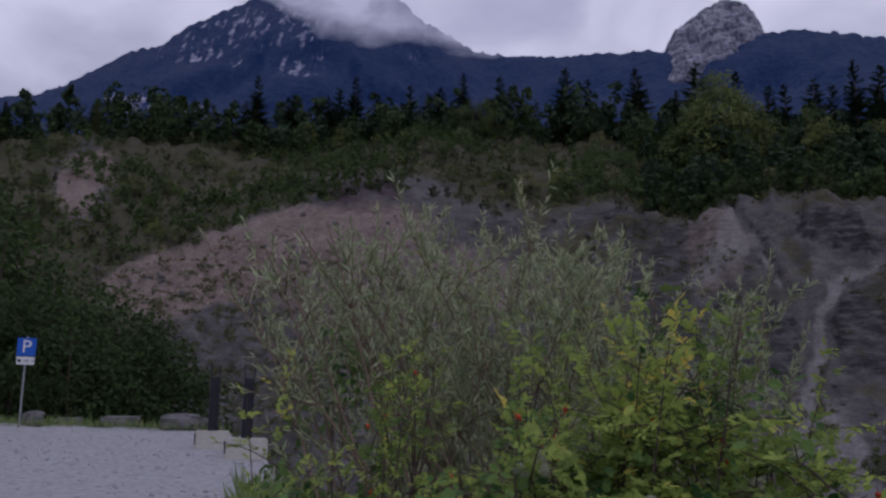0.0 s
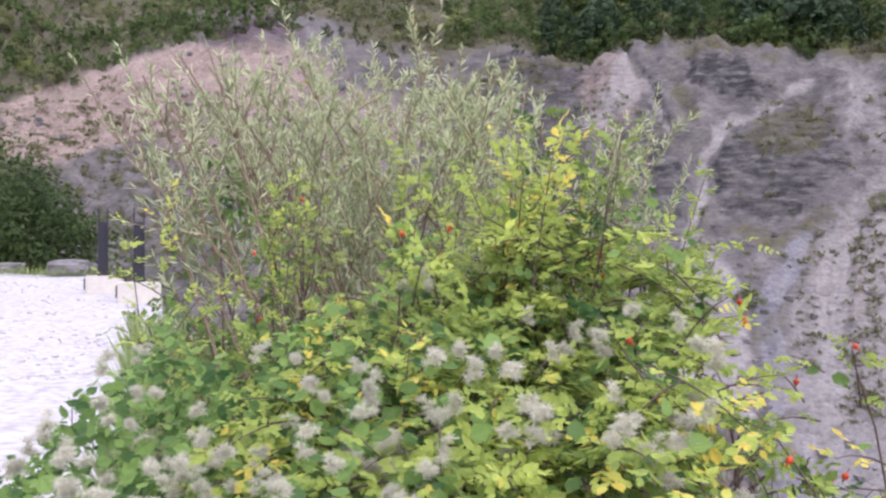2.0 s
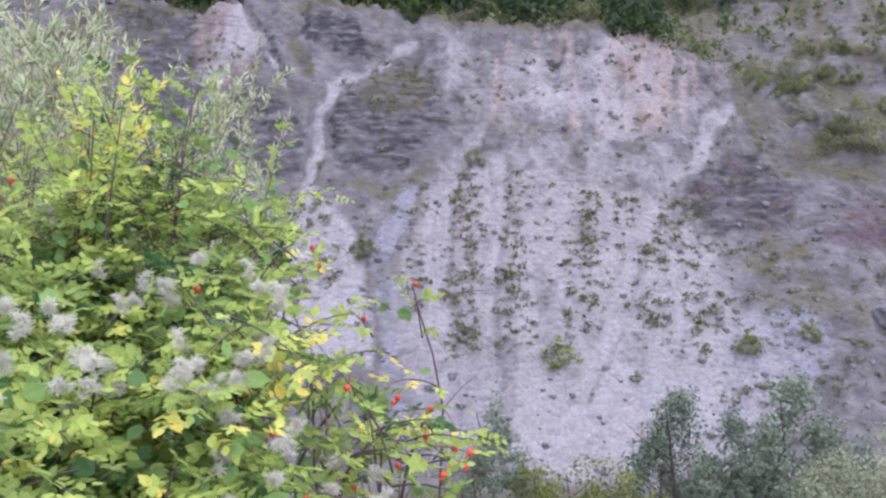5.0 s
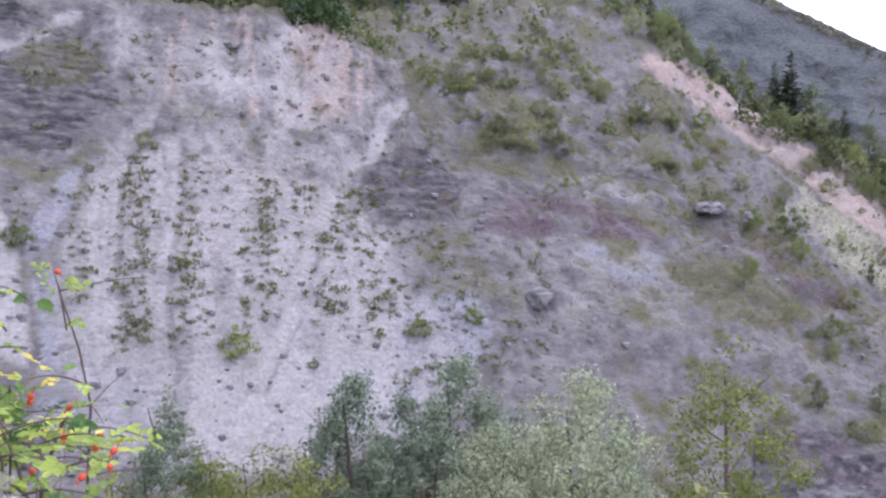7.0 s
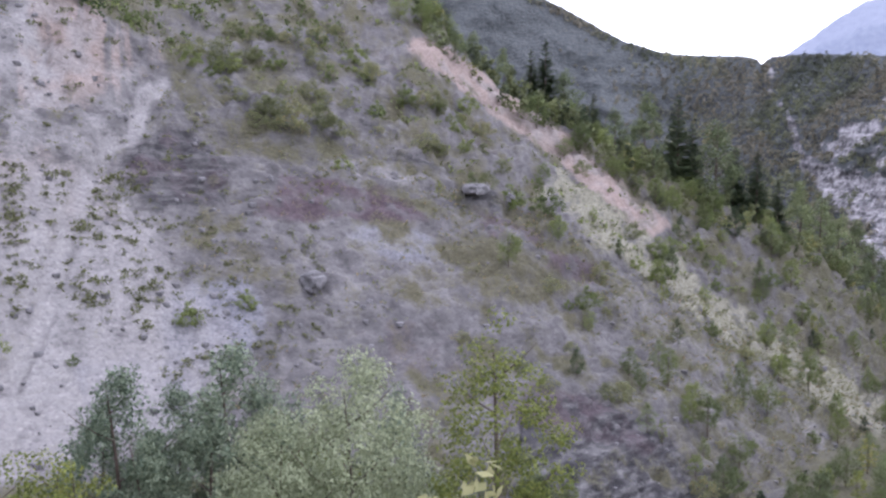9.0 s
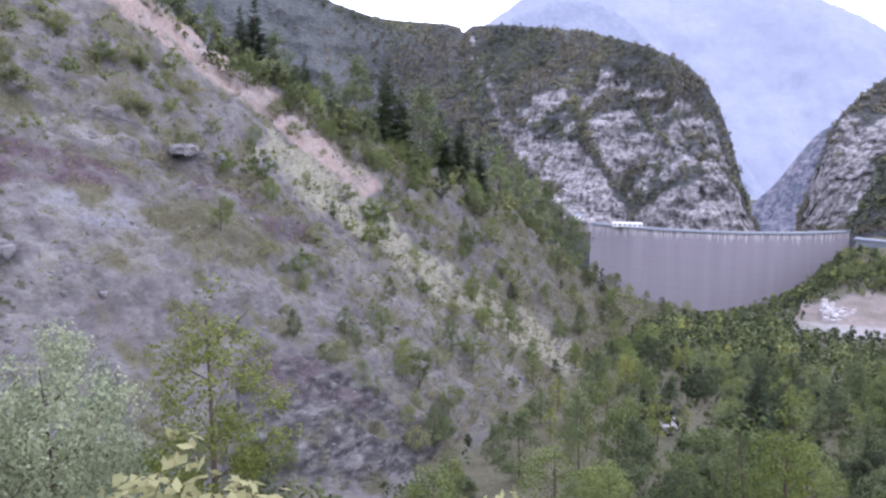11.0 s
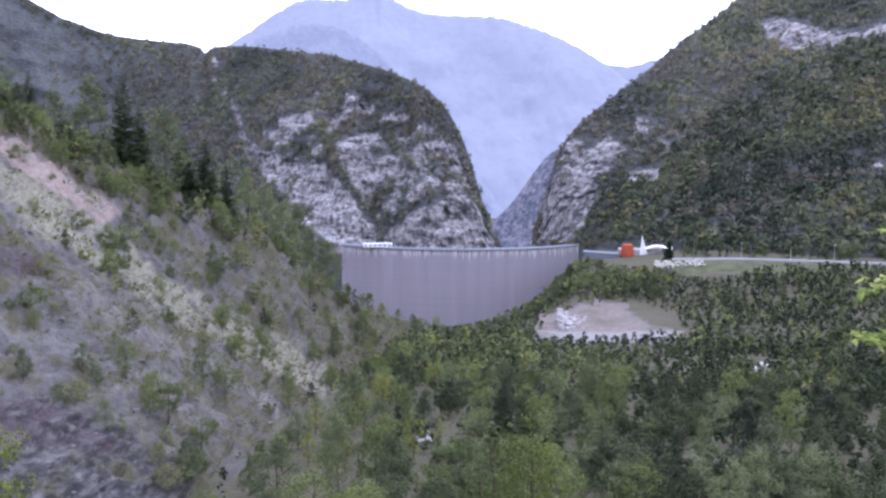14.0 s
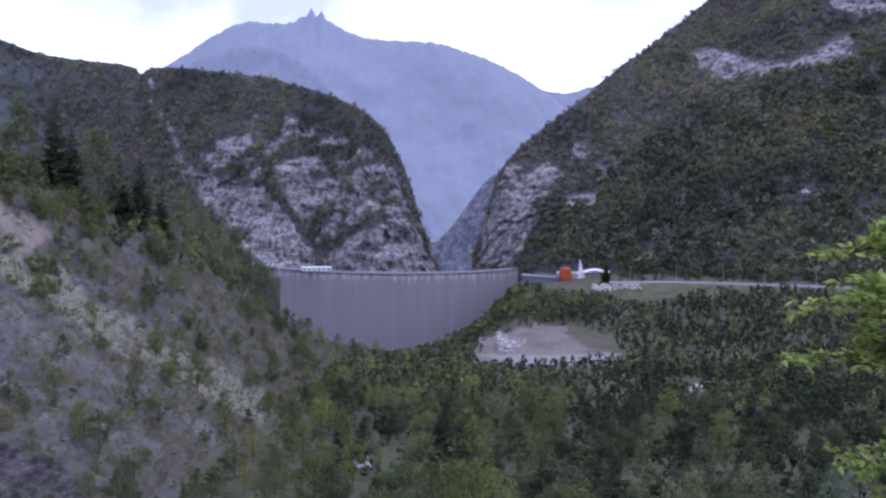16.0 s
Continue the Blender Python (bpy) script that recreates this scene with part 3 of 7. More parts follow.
    more = [0.85 * upper * west + np.clip(0.50 + 0.7 * fine, 0.05, 1) * hill * (1 - west), 0.9 * smooth(0.9, 0.0, pink) * smooth(-13.5, -18.5, b + 2.0 * wob + 0.3 * e), 0.8 * region(b2, e2, [(66.8, -3.2), (71.4, -5), (74.5, -7.4), (72, -8.4), (68.5, -8.2), (66.3, -5.5)], 0.5),
            0.5 * smooth(86, 93, b) + 0.4 * smooth(74, 82, b) * (0.7 + wob), (0.38 + 0.7 * fine) * smooth(56, 64, b), (0.26 + 0.8 * fine) * smooth(46, 50, b) * smooth(-11, -3, e), 0.55 * stroke(b2, e2, [(29.2, 1.0), (28.9, -2), (29.2, -5)], 0.6), 0.7 * patch(b2, e2, 28.0, 7.6, 2.6, 1.5), 0.6 * stroke(b2, e2, [(25.0, 2.0), (27.2, 1.2), (30.2, 2.3)], 0.5), 0.7 * stroke(b2, e2, [(21.4, 10.8), (22.9, 8.9)], 0.5),
            0.7 * stroke(b2, e2, [(48.6, 8.4), (49.6, 6.6), (50.6, 4.2)], 0.9), 0.6 * stroke(b2, e2, [(43.8, 8.6), (43.2, 5.2), (42.6, 3.6)], 0.6), 0.5 * stroke(b2, e2, [(38.2, 4.4), (39.2, 2.4)], 0.5), 0.45 * patch(b2, e2, 35.5, 5.2, 1.6, 0.8), (0.55 + 0.8 * fine) * region(b2, e2, [(3, 9.6), (3, 13.4), (12, 14.6), (28, 13.4), (27.6, 11.8), (22.5, 12.0), (19.6, 12.6), (17.2, 13.2), (14, 11.0), (12, 9.4)], 0.5), 0.62 * patch(b2, e2, 76, 2.4, 4, 1.2, -42), 0.34 * region(b2, e2, [(45.6, -2.0), (52, -2.2), (58, -4), (58, -8.5), (50, -6)], 0.8) * np.clip(0.7 + 1.2 * fine, 0, 1.2)]
    ridge = np.interp(b, [73, 77.2, 80.9, 85.2, 88.8, 93.3], [-0.6, -4.1, -7.0, -9.8, -11.8, -14.3])
    more.append((0.62 + 0.7 * fine) * smooth(73, 77, b) * smooth(0.6, 1.8, e2 - ridge))
    for m in more:
        veg = np.where(bank, np.maximum(veg, m), veg)
    veg = veg - 1.2 * patch(b2, e2, -22.6, 13.4, 1.7, 2.2) - 1.0 * patch(b2, e2, -4.5, 14.2, 5, 1.0)
    veg = np.clip(veg - 0.9 * pale * smooth(0.35, 0.7, pale) - 0.5 * pink * smooth(-18, -12, b) - 0.3 * dark - 0.4 * purple, 0, 1)
    straw = bank * stroke(b2, e2, [(73, -0.6), (77.2, -4.1), (80.9, -7.0), (85.2, -9.8), (88.8, -11.8), (92.0, -13.6)], 1.25) * np.clip(0.85 + 0.8 * fine, 0.25, 1)
    clear = region(b + 0.3 * wob, e + 0.1 * fine, [(105.6, -9.3), (107.5, -9.6), (109.3, -8.6), (111.4, -8.9), (113.0, -10.2), (115.5, -10.4), (113.5, -11.2), (112.2, -11.7), (106.0, -11.3)], 0.25) * (r > 290)
    for f in (pale, pink, purple, dark, blue):
        f *= bank
    pink = np.maximum(pink, 0.5 * clear)
    pale = np.maximum(pale, clear * stroke(b, e, [(106.0, -11.0), (111.1, -10.95), (115.6, -10.5)], 0.35))
    veg = np.where(clear > 0.4, 0.12 + 0.5 * wob, veg)
    lot = lot.astype(float)
    veg = np.where(lot > 0, 0, veg)
    return dict(gravel=lot, plants=veg, pale=pale, pink=pink, purple=purple, dark=dark, blue=blue, straw=straw)


def height(b, r):
    """The height of the ground, with its gullies, outcrops, ledges and hummocks."""
    b, r = np.asarray(b, float), np.asarray(r, float)
    x, y = polar(b, r)
    z = profile(b, r)
    toe, rim, crest = TOE_R(b), RIM_R(b), CREST_R(b)
    on_bank = smooth(toe * 0.9, toe * 1.08, r) * (1 - smooth(crest * 0.97, crest * 1.1, r)) * (1 - smooth(96, 101, b))
    e = np.degrees(np.arctan2(z, r))
    along = np.radians(b) * 90.0
    cut, rock = np.zeros_like(z), np.zeros_like(z)
    for pts, w in GULLIES[:7]:
        cut = np.maximum(cut, stroke(b, e, pts, w * 1.4))
    for pts, much in OUTCROPS:
        rock = np.maximum(rock, much * region(b + 0.2 * fbm(x * 0.3, y * 0.3, z * 0.3, 3, 29), e + 0.3, pts, 0.3))
    loose = region(b, e, [(19, 1.5), (28, 1.8), (34, 3), (46.4, 0.5), (53, -4), (56, -17), (18, -17)], 1.5)
    top = smooth(rim * 0.86, rim * 0.97, r) * (1 - smooth(rim * 1.0, rim * 1.06, r)) * smooth(8, 15, b) * (1 - smooth(46, 54, b))
    rough = 0.7 * fbm(along * 0.11, e * 0.18, 0, 4, 21) + 0.8 * (np.abs(fbm(along * 0.16, e * 0.12, 0, 4, 31)) - 0.35)
    fins = 1.5 * (0.45 - np.abs(fbm(along * 0.24 + 0.5 * fbm(along * 0.1, e * 0.2, 0, 2, 32), e * 0.07, 0, 3, 33))) * top
    ledge = 0.7 * fbm(along * 0.15, z * 0.8, 0.3 * r * 0.2, 5, 23, 0.6) + 0.4 * fbm(x * 0.8, y * 0.8, z * 0.8, 3, 24)
    rills = 0.2 * fbm(along * 0.7, e * 0.1, 0, 3, 34) + 0.5 * region(b, e, [(30, 12), (46, 10), (50, 6), (46, 1), (34, 3)], 1.0) * fbm(along * 0.35, e * 0.25, 0, 5, 35, 0.6)
    far = np.clip(r / 90.0, 0.6, 2.2)
    z = z + on_bank * far * (rough * (1 - 0.6 * loose) + fins + ledge * (1 - 0.7 * cut) * (1 - 0.85 * loose) + rills - 0.9 * cut + 1.5 * rock * smooth(0.2, 0.8, rock))
    # beds of rock stepping out where the bank is bare and steep
    beds = np.maximum.reduce([rock, 0.8 * patch(b, e, 65, -0.4, 6, 1.6, -12), 0.7 * patch(b, e, 5, 12, 9, 2), 0.5 * patch(b, e, 60, 4.5, 6, 3), 0.45 * patch(b, e, 73.8, -5.6, 2.2, 1.0, -15)])
    for tall, much in ((1.9, 0.5), (0.8, 0.32)):
        q = (z + 0.5 * fbm(along * 0.05, e * 0.1, 0, 3, 28)) / tall + 0.10 * along * 0.1
        z = z + on_bank * beds * much * tall * (np.floor(q) + smooth(0.55, 0.95, q - np.floor(q)) - q)
    lot = (r < EDGE_R(b)) & ((b < -9) | (b > 150))
    hum = 0.9 * fbm(x * 0.05, y * 0.05, 0, 3, 25) * smooth(30, 70, r) + 0.10 * fbm(x * 0.6, y * 0.6, 0, 3, 26) * smooth(2, 8, r)
    flat = patch(b, r, 110.5, 355, 5.5, 55) * (r > 280)
    z = z + np.where(lot, 0.02 * fbm(x * 0.7, y * 0.7, 0, 3, 27), hum * (1 - on_bank) * (1 - 0.9 * flat))
    return z


def spot(b, r, sink=0.0):
    x, y = polar(b, r)
    return Vector((float(x), float(y), float(height(b, r)) - sink))


def sight(b, e, near=30.0, far=520.0):
    """The place where the line of that bearing and angle from the lay-by meets the ground."""
    r = np.linspace(near, far, 900)
    ang = np.degrees(np.arctan2(height(np.full(900, b), r), r))
    hit = np.nonzero(ang >= e)[0]
    return spot(b, r[hit[0]]) if len(hit) else None


def sheet(rows_r, bearings, zfun):
    """Corners and faces of a grid over bearings and distances; zfun gives the height."""
    bb = np.broadcast_to(bearings[None, :], rows_r.shape)
    x, y = polar(bb, rows_r)
    z = zfun(bb, rows_r)
    n, m = rows_r.shape
    i, j = np.meshgrid(np.arange(n - 1), np.arange(m - 1), indexing="ij")
    f = np.stack([i * m + j, (i + 1) * m + j, (i + 1) * m + j + 1, i * m + j + 1], -1).reshape(-1, 4)
    return np.stack([x, y, z], -1).reshape(-1, 3), f, bb.ravel(), rows_r.ravel()


def ground_material():
    m, n, l, b = material("ground_rock_scree_and_turf", 0.95)
    wide, mid, fine = noise_node(n, l, 0.06, 5), noise_node(n, l, 0.5, 6), noise_node(n, l, 3.5, 6)
    strata = noise_node(n, l, 1.0, 10, (0.55, 0.55, 2.0), turn=(0.08, 0.10, 0.0))
    col = ramp_node(n, l, mid, [(0.3, (0.070, 0.066, 0.065)), (0.5, (0.110, 0.104, 0.102)), (0.72, (0.160, 0.151, 0.147))])
    col = mix_node(n, l, 0.11, col, ramp_node(n, l, strata, [(0.35, (0.05, 0.047, 0.047)), (0.65, (0.22, 0.21, 0.206))]))

    def edge(name, gain=4.0, loose=1.0, grain=0.6):
        a = math_node(n, l, "ADD", attr_node(n, name), math_node(n, l, "MULTIPLY", math_node(n, l, "SUBTRACT", mid, 0.5), loose))
        a = math_node(n, l, "ADD", a, math_node(n, l, "MULTIPLY", math_node(n, l, "SUBTRACT", fine, 0.5), grain))
        return math_node(n, l, "ADD", math_node(n, l, "MULTIPLY", math_node(n, l, "SUBTRACT", a, 0.5), gain), 0.5, True)

    def tone(lo, hi, src=None):
        return ramp_node(n, l, src or fine, [(0.25, lo), (0.75, hi)])

    col = mix_node(n, l, edge("blue", 1.8), col, tone((0.125, 0.124, 0.137), (0.20, 0.198, 0.212)))
    slab = cells_node(n, l, 1.3, (0.75, 0.75, 1.5))[0]
    beds = ramp_node(n, l, strata, [(0.38, (0.031, 0.030, 0.031)), (0.48, (0.054, 0.052, 0.053)), (0.64, (0.105, 0.102, 0.100))])
    beds = mix_node(n, l, 1.0, beds, ramp_node(n, l, slab, [(0.0, (0.62, 0.62, 0.63)), (0.3, (0.92, 0.92, 0.93)), (1.0, (1.30, 1.29, 1.27))]), "MULTIPLY")
    col = mix_node(n, l, edge("dark", 2.0, 1.1), col, beds)
    col = mix_node(n, l, edge("purple", 1.6), col, tone((0.048, 0.034, 0.039), (0.102, 0.077, 0.084)))
    col = mix_node(n, l, edge("pink", 1.6, 0.7, 0.3), col, tone((0.178, 0.137, 0.115), (0.288, 0.232, 0.202)))
    col = mix_node(n, l, edge("pale", 1.5, 0.4, 0.15), col, tone((0.196, 0.187, 0.180), (0.266, 0.254, 0.244)))
    turf = mix_node(n, l, wide, tone((0.046, 0.047, 0.027), (0.096, 0.094, 0.053)), tone((0.064, 0.056, 0.038), (0.116, 0.106, 0.066)))
    col = mix_node(n, l, edge("plants", 1.7, 1.3, 1.0), col, turf)
    col = mix_node(n, l, edge("straw", 1.7), col, tone((0.142, 0.137, 0.102), (0.255, 0.245, 0.183)))
    big, big_far = cells_node(n, l, 1.5, (0.8, 0.8, 1.5))
    small = cells_node(n, l, 4.2, (0.9, 0.9, 1.3))[0]
    chips = ramp_node(n, l, small, [(0.0, (0.74, 0.74, 0.75)), (0.2, (0.90, 0.90, 0.90)), (0.85, (0.99, 0.99, 0.98)), (1.0, (1.10, 1.09, 1.08))])
    lumps = ramp_node(n, l, big, [(0.0, (0.80, 0.79, 0.80)), (0.2, (0.98, 0.98, 0.98)), (1.0, (1.04, 1.04, 1.03))])
    broken = mix_node(n, l, 1.0, chips, lumps, "MULTIPLY")
    broken = mix_node(n, l, attr_node(n, "gravel"), broken, (1.0, 1.0, 1.0))
    col = mix_node(n, l, 1.0, col, broken, "MULTIPLY")
    stones = noise_node(n, l, 9.0, 8)
    grit = ramp_node(n, l, stones, [(0.32, (0.23, 0.23, 0.24)), (0.5, (0.355, 0.355, 0.365)), (0.7, (0.43, 0.43, 0.44))])
    grit = mix_node(n, l, math_node(n, l, "MULTIPLY", noise_node(n, l, 0.35, 3), 0.5), grit, (0.36, 0.35, 0.34))
    col = mix_node(n, l, attr_node(n, "gravel"), col, grit)
    l.new(col, b.inputs["Base Color"])
    hgt = math_node(n, l, "ADD", math_node(n, l, "MULTIPLY", mid, 0.6), math_node(n, l, "MULTIPLY", fine, 0.14))
    hgt = math_node(n, l, "ADD", hgt, math_node(n, l, "MULTIPLY", strata, math_node(n, l, "ADD", math_node(n, l, "MULTIPLY", attr_node(n, "dark"), 0.4), 0.2)))
    hgt = math_node(n, l, "SUBTRACT", hgt, math_node(n, l, "MULTIPLY", big_far, math_node(n, l, "MULTIPLY", math_node(n, l, "SUBTRACT", 1.0, attr_node(n, "gravel")), 0.2)))
    bump_node(n, l, b, hgt, 0.9, 0.45)
    return m


def build_ground():
    fine = np.concatenate([np.arange(-36, 10, 0.2), np.arange(10, 92, 0.15), np.arange(92, 104, 0.25), np.arange(104, 116, 0.2), np.arange(116, 138.01, 0.5)])
    bearings = np.concatenate([np.arange(-180, -36, 3.0), fine, np.arange(140, 180.01, 2.5)])
    bearings[-1] = 180.0
    rk = np.stack([r(bearings) for r, z in LINES])
    rows = [rk[0] + 0.02]
    for k, count in enumerate((14, 20, 12, 150, 50, 10, 5, 4)):
        for t in np.linspace(0, 1, count + 1)[1:]:
            rows.append(rk[k] + (rk[k + 1] - rk[k]) * t)
    v, f, bb, rr = sheet(np.array(rows), bearings, height)
    me = mesh_of("ground", v, f, ground_material())
    for name, values in marks(bb, rr, v[:, 2].astype(float), v[:, 0].astype(float), v[:, 1].astype(float)).items():
        me.attributes.new(name, "FLOAT", "POINT").data.foreach_set("value", np.asarray(values, np.float32))
    tagged(new("ground", me), "gravel lay-by, scree bank, marl slopes and wooded valley floor", "ground", kind="structure")


build_ground()


# ---------------------------------------------------------------- mountains
def mountain(name, label, bearings, foot_r, foot_z, top_r, top_e, rows, bulge, rough, mat, rocks=None, seed=0, crag=0.0, texture=40.0, spikes=()):
    """A mountain flank from its foot to its skyline, with the far side falling away behind."""
    b = np.asarray(bearings, float)
    zt = top_r(b) * np.tan(np.radians(top_e(b)))
    zb = np.minimum(foot_z(b), zt - 1.0)
    v = np.linspace(0, 1, rows)
    rr = foot_r(b)[None] + (top_r(b) - foot_r(b))[None] * (v[:, None] ** bulge)
    zz = zb[None] + (zt - zb)[None] * v[:, None]
    x, y = polar(b[None], rr)
    fade = np.sin(np.pi * np.clip(v * 0.92 + 0.04, 0, 1))[:, None]
    push = rough * (fbm(x / texture, y / texture, zz / texture, 5, 40 + seed) + 0.8 * np.abs(fbm(np.radians(b)[None] * top_r(b)[None] / texture * 1.4, zz / texture * 0.5, 0, 4, 50 + seed)))
    rr = rr - push * fade
    zz = zz + crag * fbm(np.radians(b)[None] * top_r(b)[None] / 14.0, zz / 40, 0, 4, 60 + seed) * smooth(0.6, 1.0, v)[:, None]
    for at_b, wide, tall in spikes:
        zz = zz + tall * np.exp(-((b[None] - at_b) / wide) ** 2) * smooth(0.75, 1.0, v)[:, None]
    back = np.stack([top_r(b) * 1.06, top_r(b) * 1.25]), np.stack([zz[-1] - 0.03 * top_r(b), np.minimum(zb - 30, zz[-1] - 0.2 * top_r(b))])
    rr, zz = np.concatenate([foot_r(b)[None] * 0.995, rr, back[0]]), np.concatenate([zb[None] - 40, zz, back[1]])
    vv, f, bb, rf = sheet(rr, b, lambda q, w: zz)
    e = np.degrees(np.arctan2(vv[:, 2], rf))
    rock = 0 * e
    if rocks:
        ragged = 0.55 * fbm(vv[:, 0] / 16, vv[:, 1] / 16, vv[:, 2] / 9, 5, 72)
        rock = rocks(bb + 0.3 * fbm(vv[:, 0] / 38, vv[:, 1] / 38, vv[:, 2] / 38, 5, 70), e + 0.3 * fbm(vv[:, 0] / 30, vv[:, 1] / 30, vv[:, 2] / 30, 5, 71))
        rock = np.clip(rock + ragged * smooth(0.02, 0.3, rock), 0, 1)
        along = np.radians(bb) * rf
        blocks = np.abs(fbm(along / 16, vv[:, 2] / 24, 0, 4, 73)) * 6.0 + 1.2 * fbm(along / 6, vv[:, 2] / 5, 0, 3, 74)
        vv[:, :2] *= (1 + (blocks - 2.0) * smooth(0.3, 0.7, rock) / rf)[:, None]
    me = mesh_of(name, vv, f, mat)
    me.attributes.new("rock", "FLOAT", "POINT").data.foreach_set("value", np.asarray(rock, np.float32))
    ob = tagged(new(name, me), label, "mountain", kind="structure")
    return ob, vv.reshape(rr.shape + (3,)), rock.reshape(rr.shape)


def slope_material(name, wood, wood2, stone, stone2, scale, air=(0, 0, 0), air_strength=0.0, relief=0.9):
    """A wooded flank with bare cliffs. air: bluish haze of a far mountain, put in as the surface's own glow."""
    m, n, l, b = material(name, 0.95)
    mid, fine = noise_node(n, l, scale, 6), noise_node(n, l, scale * 7, 6)
    tilted = noise_node(n, l, scale * 3.0, 10, (0.6, 0.6, 2.2), turn=(0.5, 0.35, 0.0))
    cracks = noise_node(n, l, scale * 5.5, 8, (1.6, 1.6, 0.55), turn=(-0.3, 0.25, 0.0))
    strata = math_node(n, l, "ADD", math_node(n, l, "MULTIPLY", tilted, 0.5), math_node(n, l, "MULTIPLY", cracks, 0.5))
    col = ramp_node(n, l, fine, [(0.3, wood), (0.7, wood2)])
    a = math_node(n, l, "ADD", attr_node(n, "rock"), math_node(n, l, "MULTIPLY", math_node(n, l, "SUBTRACT", fine, 0.5), 0.9))
    a = math_node(n, l, "ADD", a, math_node(n, l, "MULTIPLY", math_node(n, l, "SUBTRACT", mid, 0.5), 0.8))
    a = math_node(n, l, "ADD", math_node(n, l, "MULTIPLY", math_node(n, l, "SUBTRACT", a, 0.5), 4.0), 0.5, True)
    face = ramp_node(n, l, strata, [(0.40, tuple(c * 0.3 for c in stone)), (0.47, tuple(c * 0.85 for c in stone)), (0.60, stone2)])
    block, far = cells_node(n, l, scale * 5.0, (1.0, 1.0, 1.7))
    chip = cells_node(n, l, scale * 14.0, (1.0, 1.0, 1.5))[0]
    face = mix_node(n, l, 1.0, face, ramp_node(n, l, block, [(0.0, (0.62, 0.62, 0.63)), (0.3, (0.95, 0.94, 0.94)), (1.0, (1.12, 1.11, 1.1))]), "MULTIPLY")
    face = mix_node(n, l, 1.0, face, ramp_node(n, l, chip, [(0.0, (0.55, 0.55, 0.56)), (0.25, (0.96, 0.96, 0.96)), (1.0, (1.15, 1.14, 1.13))]), "MULTIPLY")
    l.new(mix_node(n, l, a, col, face), b.inputs["Base Color"])
    strata = math_node(n, l, "SUBTRACT", strata, math_node(n, l, "MULTIPLY", far, 0.5))
    bump_node(n, l, b, math_node(n, l, "ADD", fine, strata), relief, 0.6 / scale * 0.12)
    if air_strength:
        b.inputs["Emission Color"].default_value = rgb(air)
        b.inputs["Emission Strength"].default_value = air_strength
    return m


# green scrub tinted blue-grey: the haze of distance is painted into the colour
HAZED_WOOD_A, HAZED_WOOD_B = (0.052, 0.058, 0.060), (0.088, 0.093, 0.088)
CLIFF = slope_material("cliff_and_scrub", HAZED_WOOD_A, HAZED_WOOD_B, (0.195, 0.187, 0.189), (0.315, 0.303, 0.302), 0.035)
# haze is put into the far flanks below as bluish emission
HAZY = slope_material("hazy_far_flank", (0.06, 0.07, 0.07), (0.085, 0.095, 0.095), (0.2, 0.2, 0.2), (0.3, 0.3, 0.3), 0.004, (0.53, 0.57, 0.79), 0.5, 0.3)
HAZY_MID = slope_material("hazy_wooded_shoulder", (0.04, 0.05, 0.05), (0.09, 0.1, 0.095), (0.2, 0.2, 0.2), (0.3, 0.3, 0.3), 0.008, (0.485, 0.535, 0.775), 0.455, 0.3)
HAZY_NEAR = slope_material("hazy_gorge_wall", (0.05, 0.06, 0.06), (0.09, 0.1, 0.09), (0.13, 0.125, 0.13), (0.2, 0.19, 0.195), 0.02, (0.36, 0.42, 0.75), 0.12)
# the blue is haze added as emission over dark forest colours
NAVY_HAZE = slope_material("haze_blue_wooded_mountain", (0.008, 0.012, 0.016), (0.025, 0.032, 0.036), (0.22, 0.22, 0.25), (0.36, 0.36, 0.4), 0.009, (0.07, 0.18, 0.64), 0.23)
TOWER = slope_material("hazy_rock_tower", (0.05, 0.05, 0.05), (0.1, 0.1, 0.1), (0.22, 0.22, 0.255), (0.33, 0.33, 0.375), 0.012, (0.3, 0.36, 0.75), 0.09)


def cliff_rocks(b, e):
    keep = np.maximum.reduce([region(b, e, [(87.3, 0.9), (88.9, 0.8), (91.3, 0.3), (93.4, -1.0), (94.8, -2.8), (95.6, -4.6), (95.4, -6), (92.6, -6), (91.9, -3.5), (90.2, -2.0), (87.8, -0.2)], 0.35), 0.62 * region(b, e, [(88.9, 2.9), (91.4, 3.4), (92.0, 1.5), (90.6, 0.7), (89.6, 1.7)], 0.35),
                              0.85 * region(b, e, [(92.0, 3.0), (93.8, 4.3), (95.4, 3.9), (94.9, 3.0), (93.1, 2.4), (92.3, 1.6)], 0.3), region(b, e, [(92.9, 1.1), (94.2, 1.4), (95.6, 2.0), (97.0, 0.4), (98.3, -0.9), (96.3, -1.2), (94.8, -2.4), (93.8, -0.8)], 0.3),
                              0.85 * region(b, e, [(97.9, 0.3), (99.9, 1.8), (100.2, 0.8), (98.4, -0.6)], 0.25), region(b, e, [(95.9, -4.4), (98.4, -2.6), (101.7, -1.8), (103.1, -5.0), (103, -6.5), (96.2, -6)], 0.35), 0.8 * stroke(b, e, [(100.6, 0.8), (101.5, -1.4)], 0.3),
                              0.47 * stroke(b, e, [(85.1, 6.9), (86.1, 4.3), (86.6, 3.2)], 0.22), 0.75 * stroke(b, e, [(86.6, 3.2), (87.9, 0.6)], 0.3)])
    keep = np.maximum(keep, 0.34 * region(b, e, [(87.3, 1.2), (90, 3.0), (92, 4.3), (96, 4.2), (99, 2.5), (100.5, 1.5), (103, -5.5), (92, -6), (90, -2.5)], 0.4))
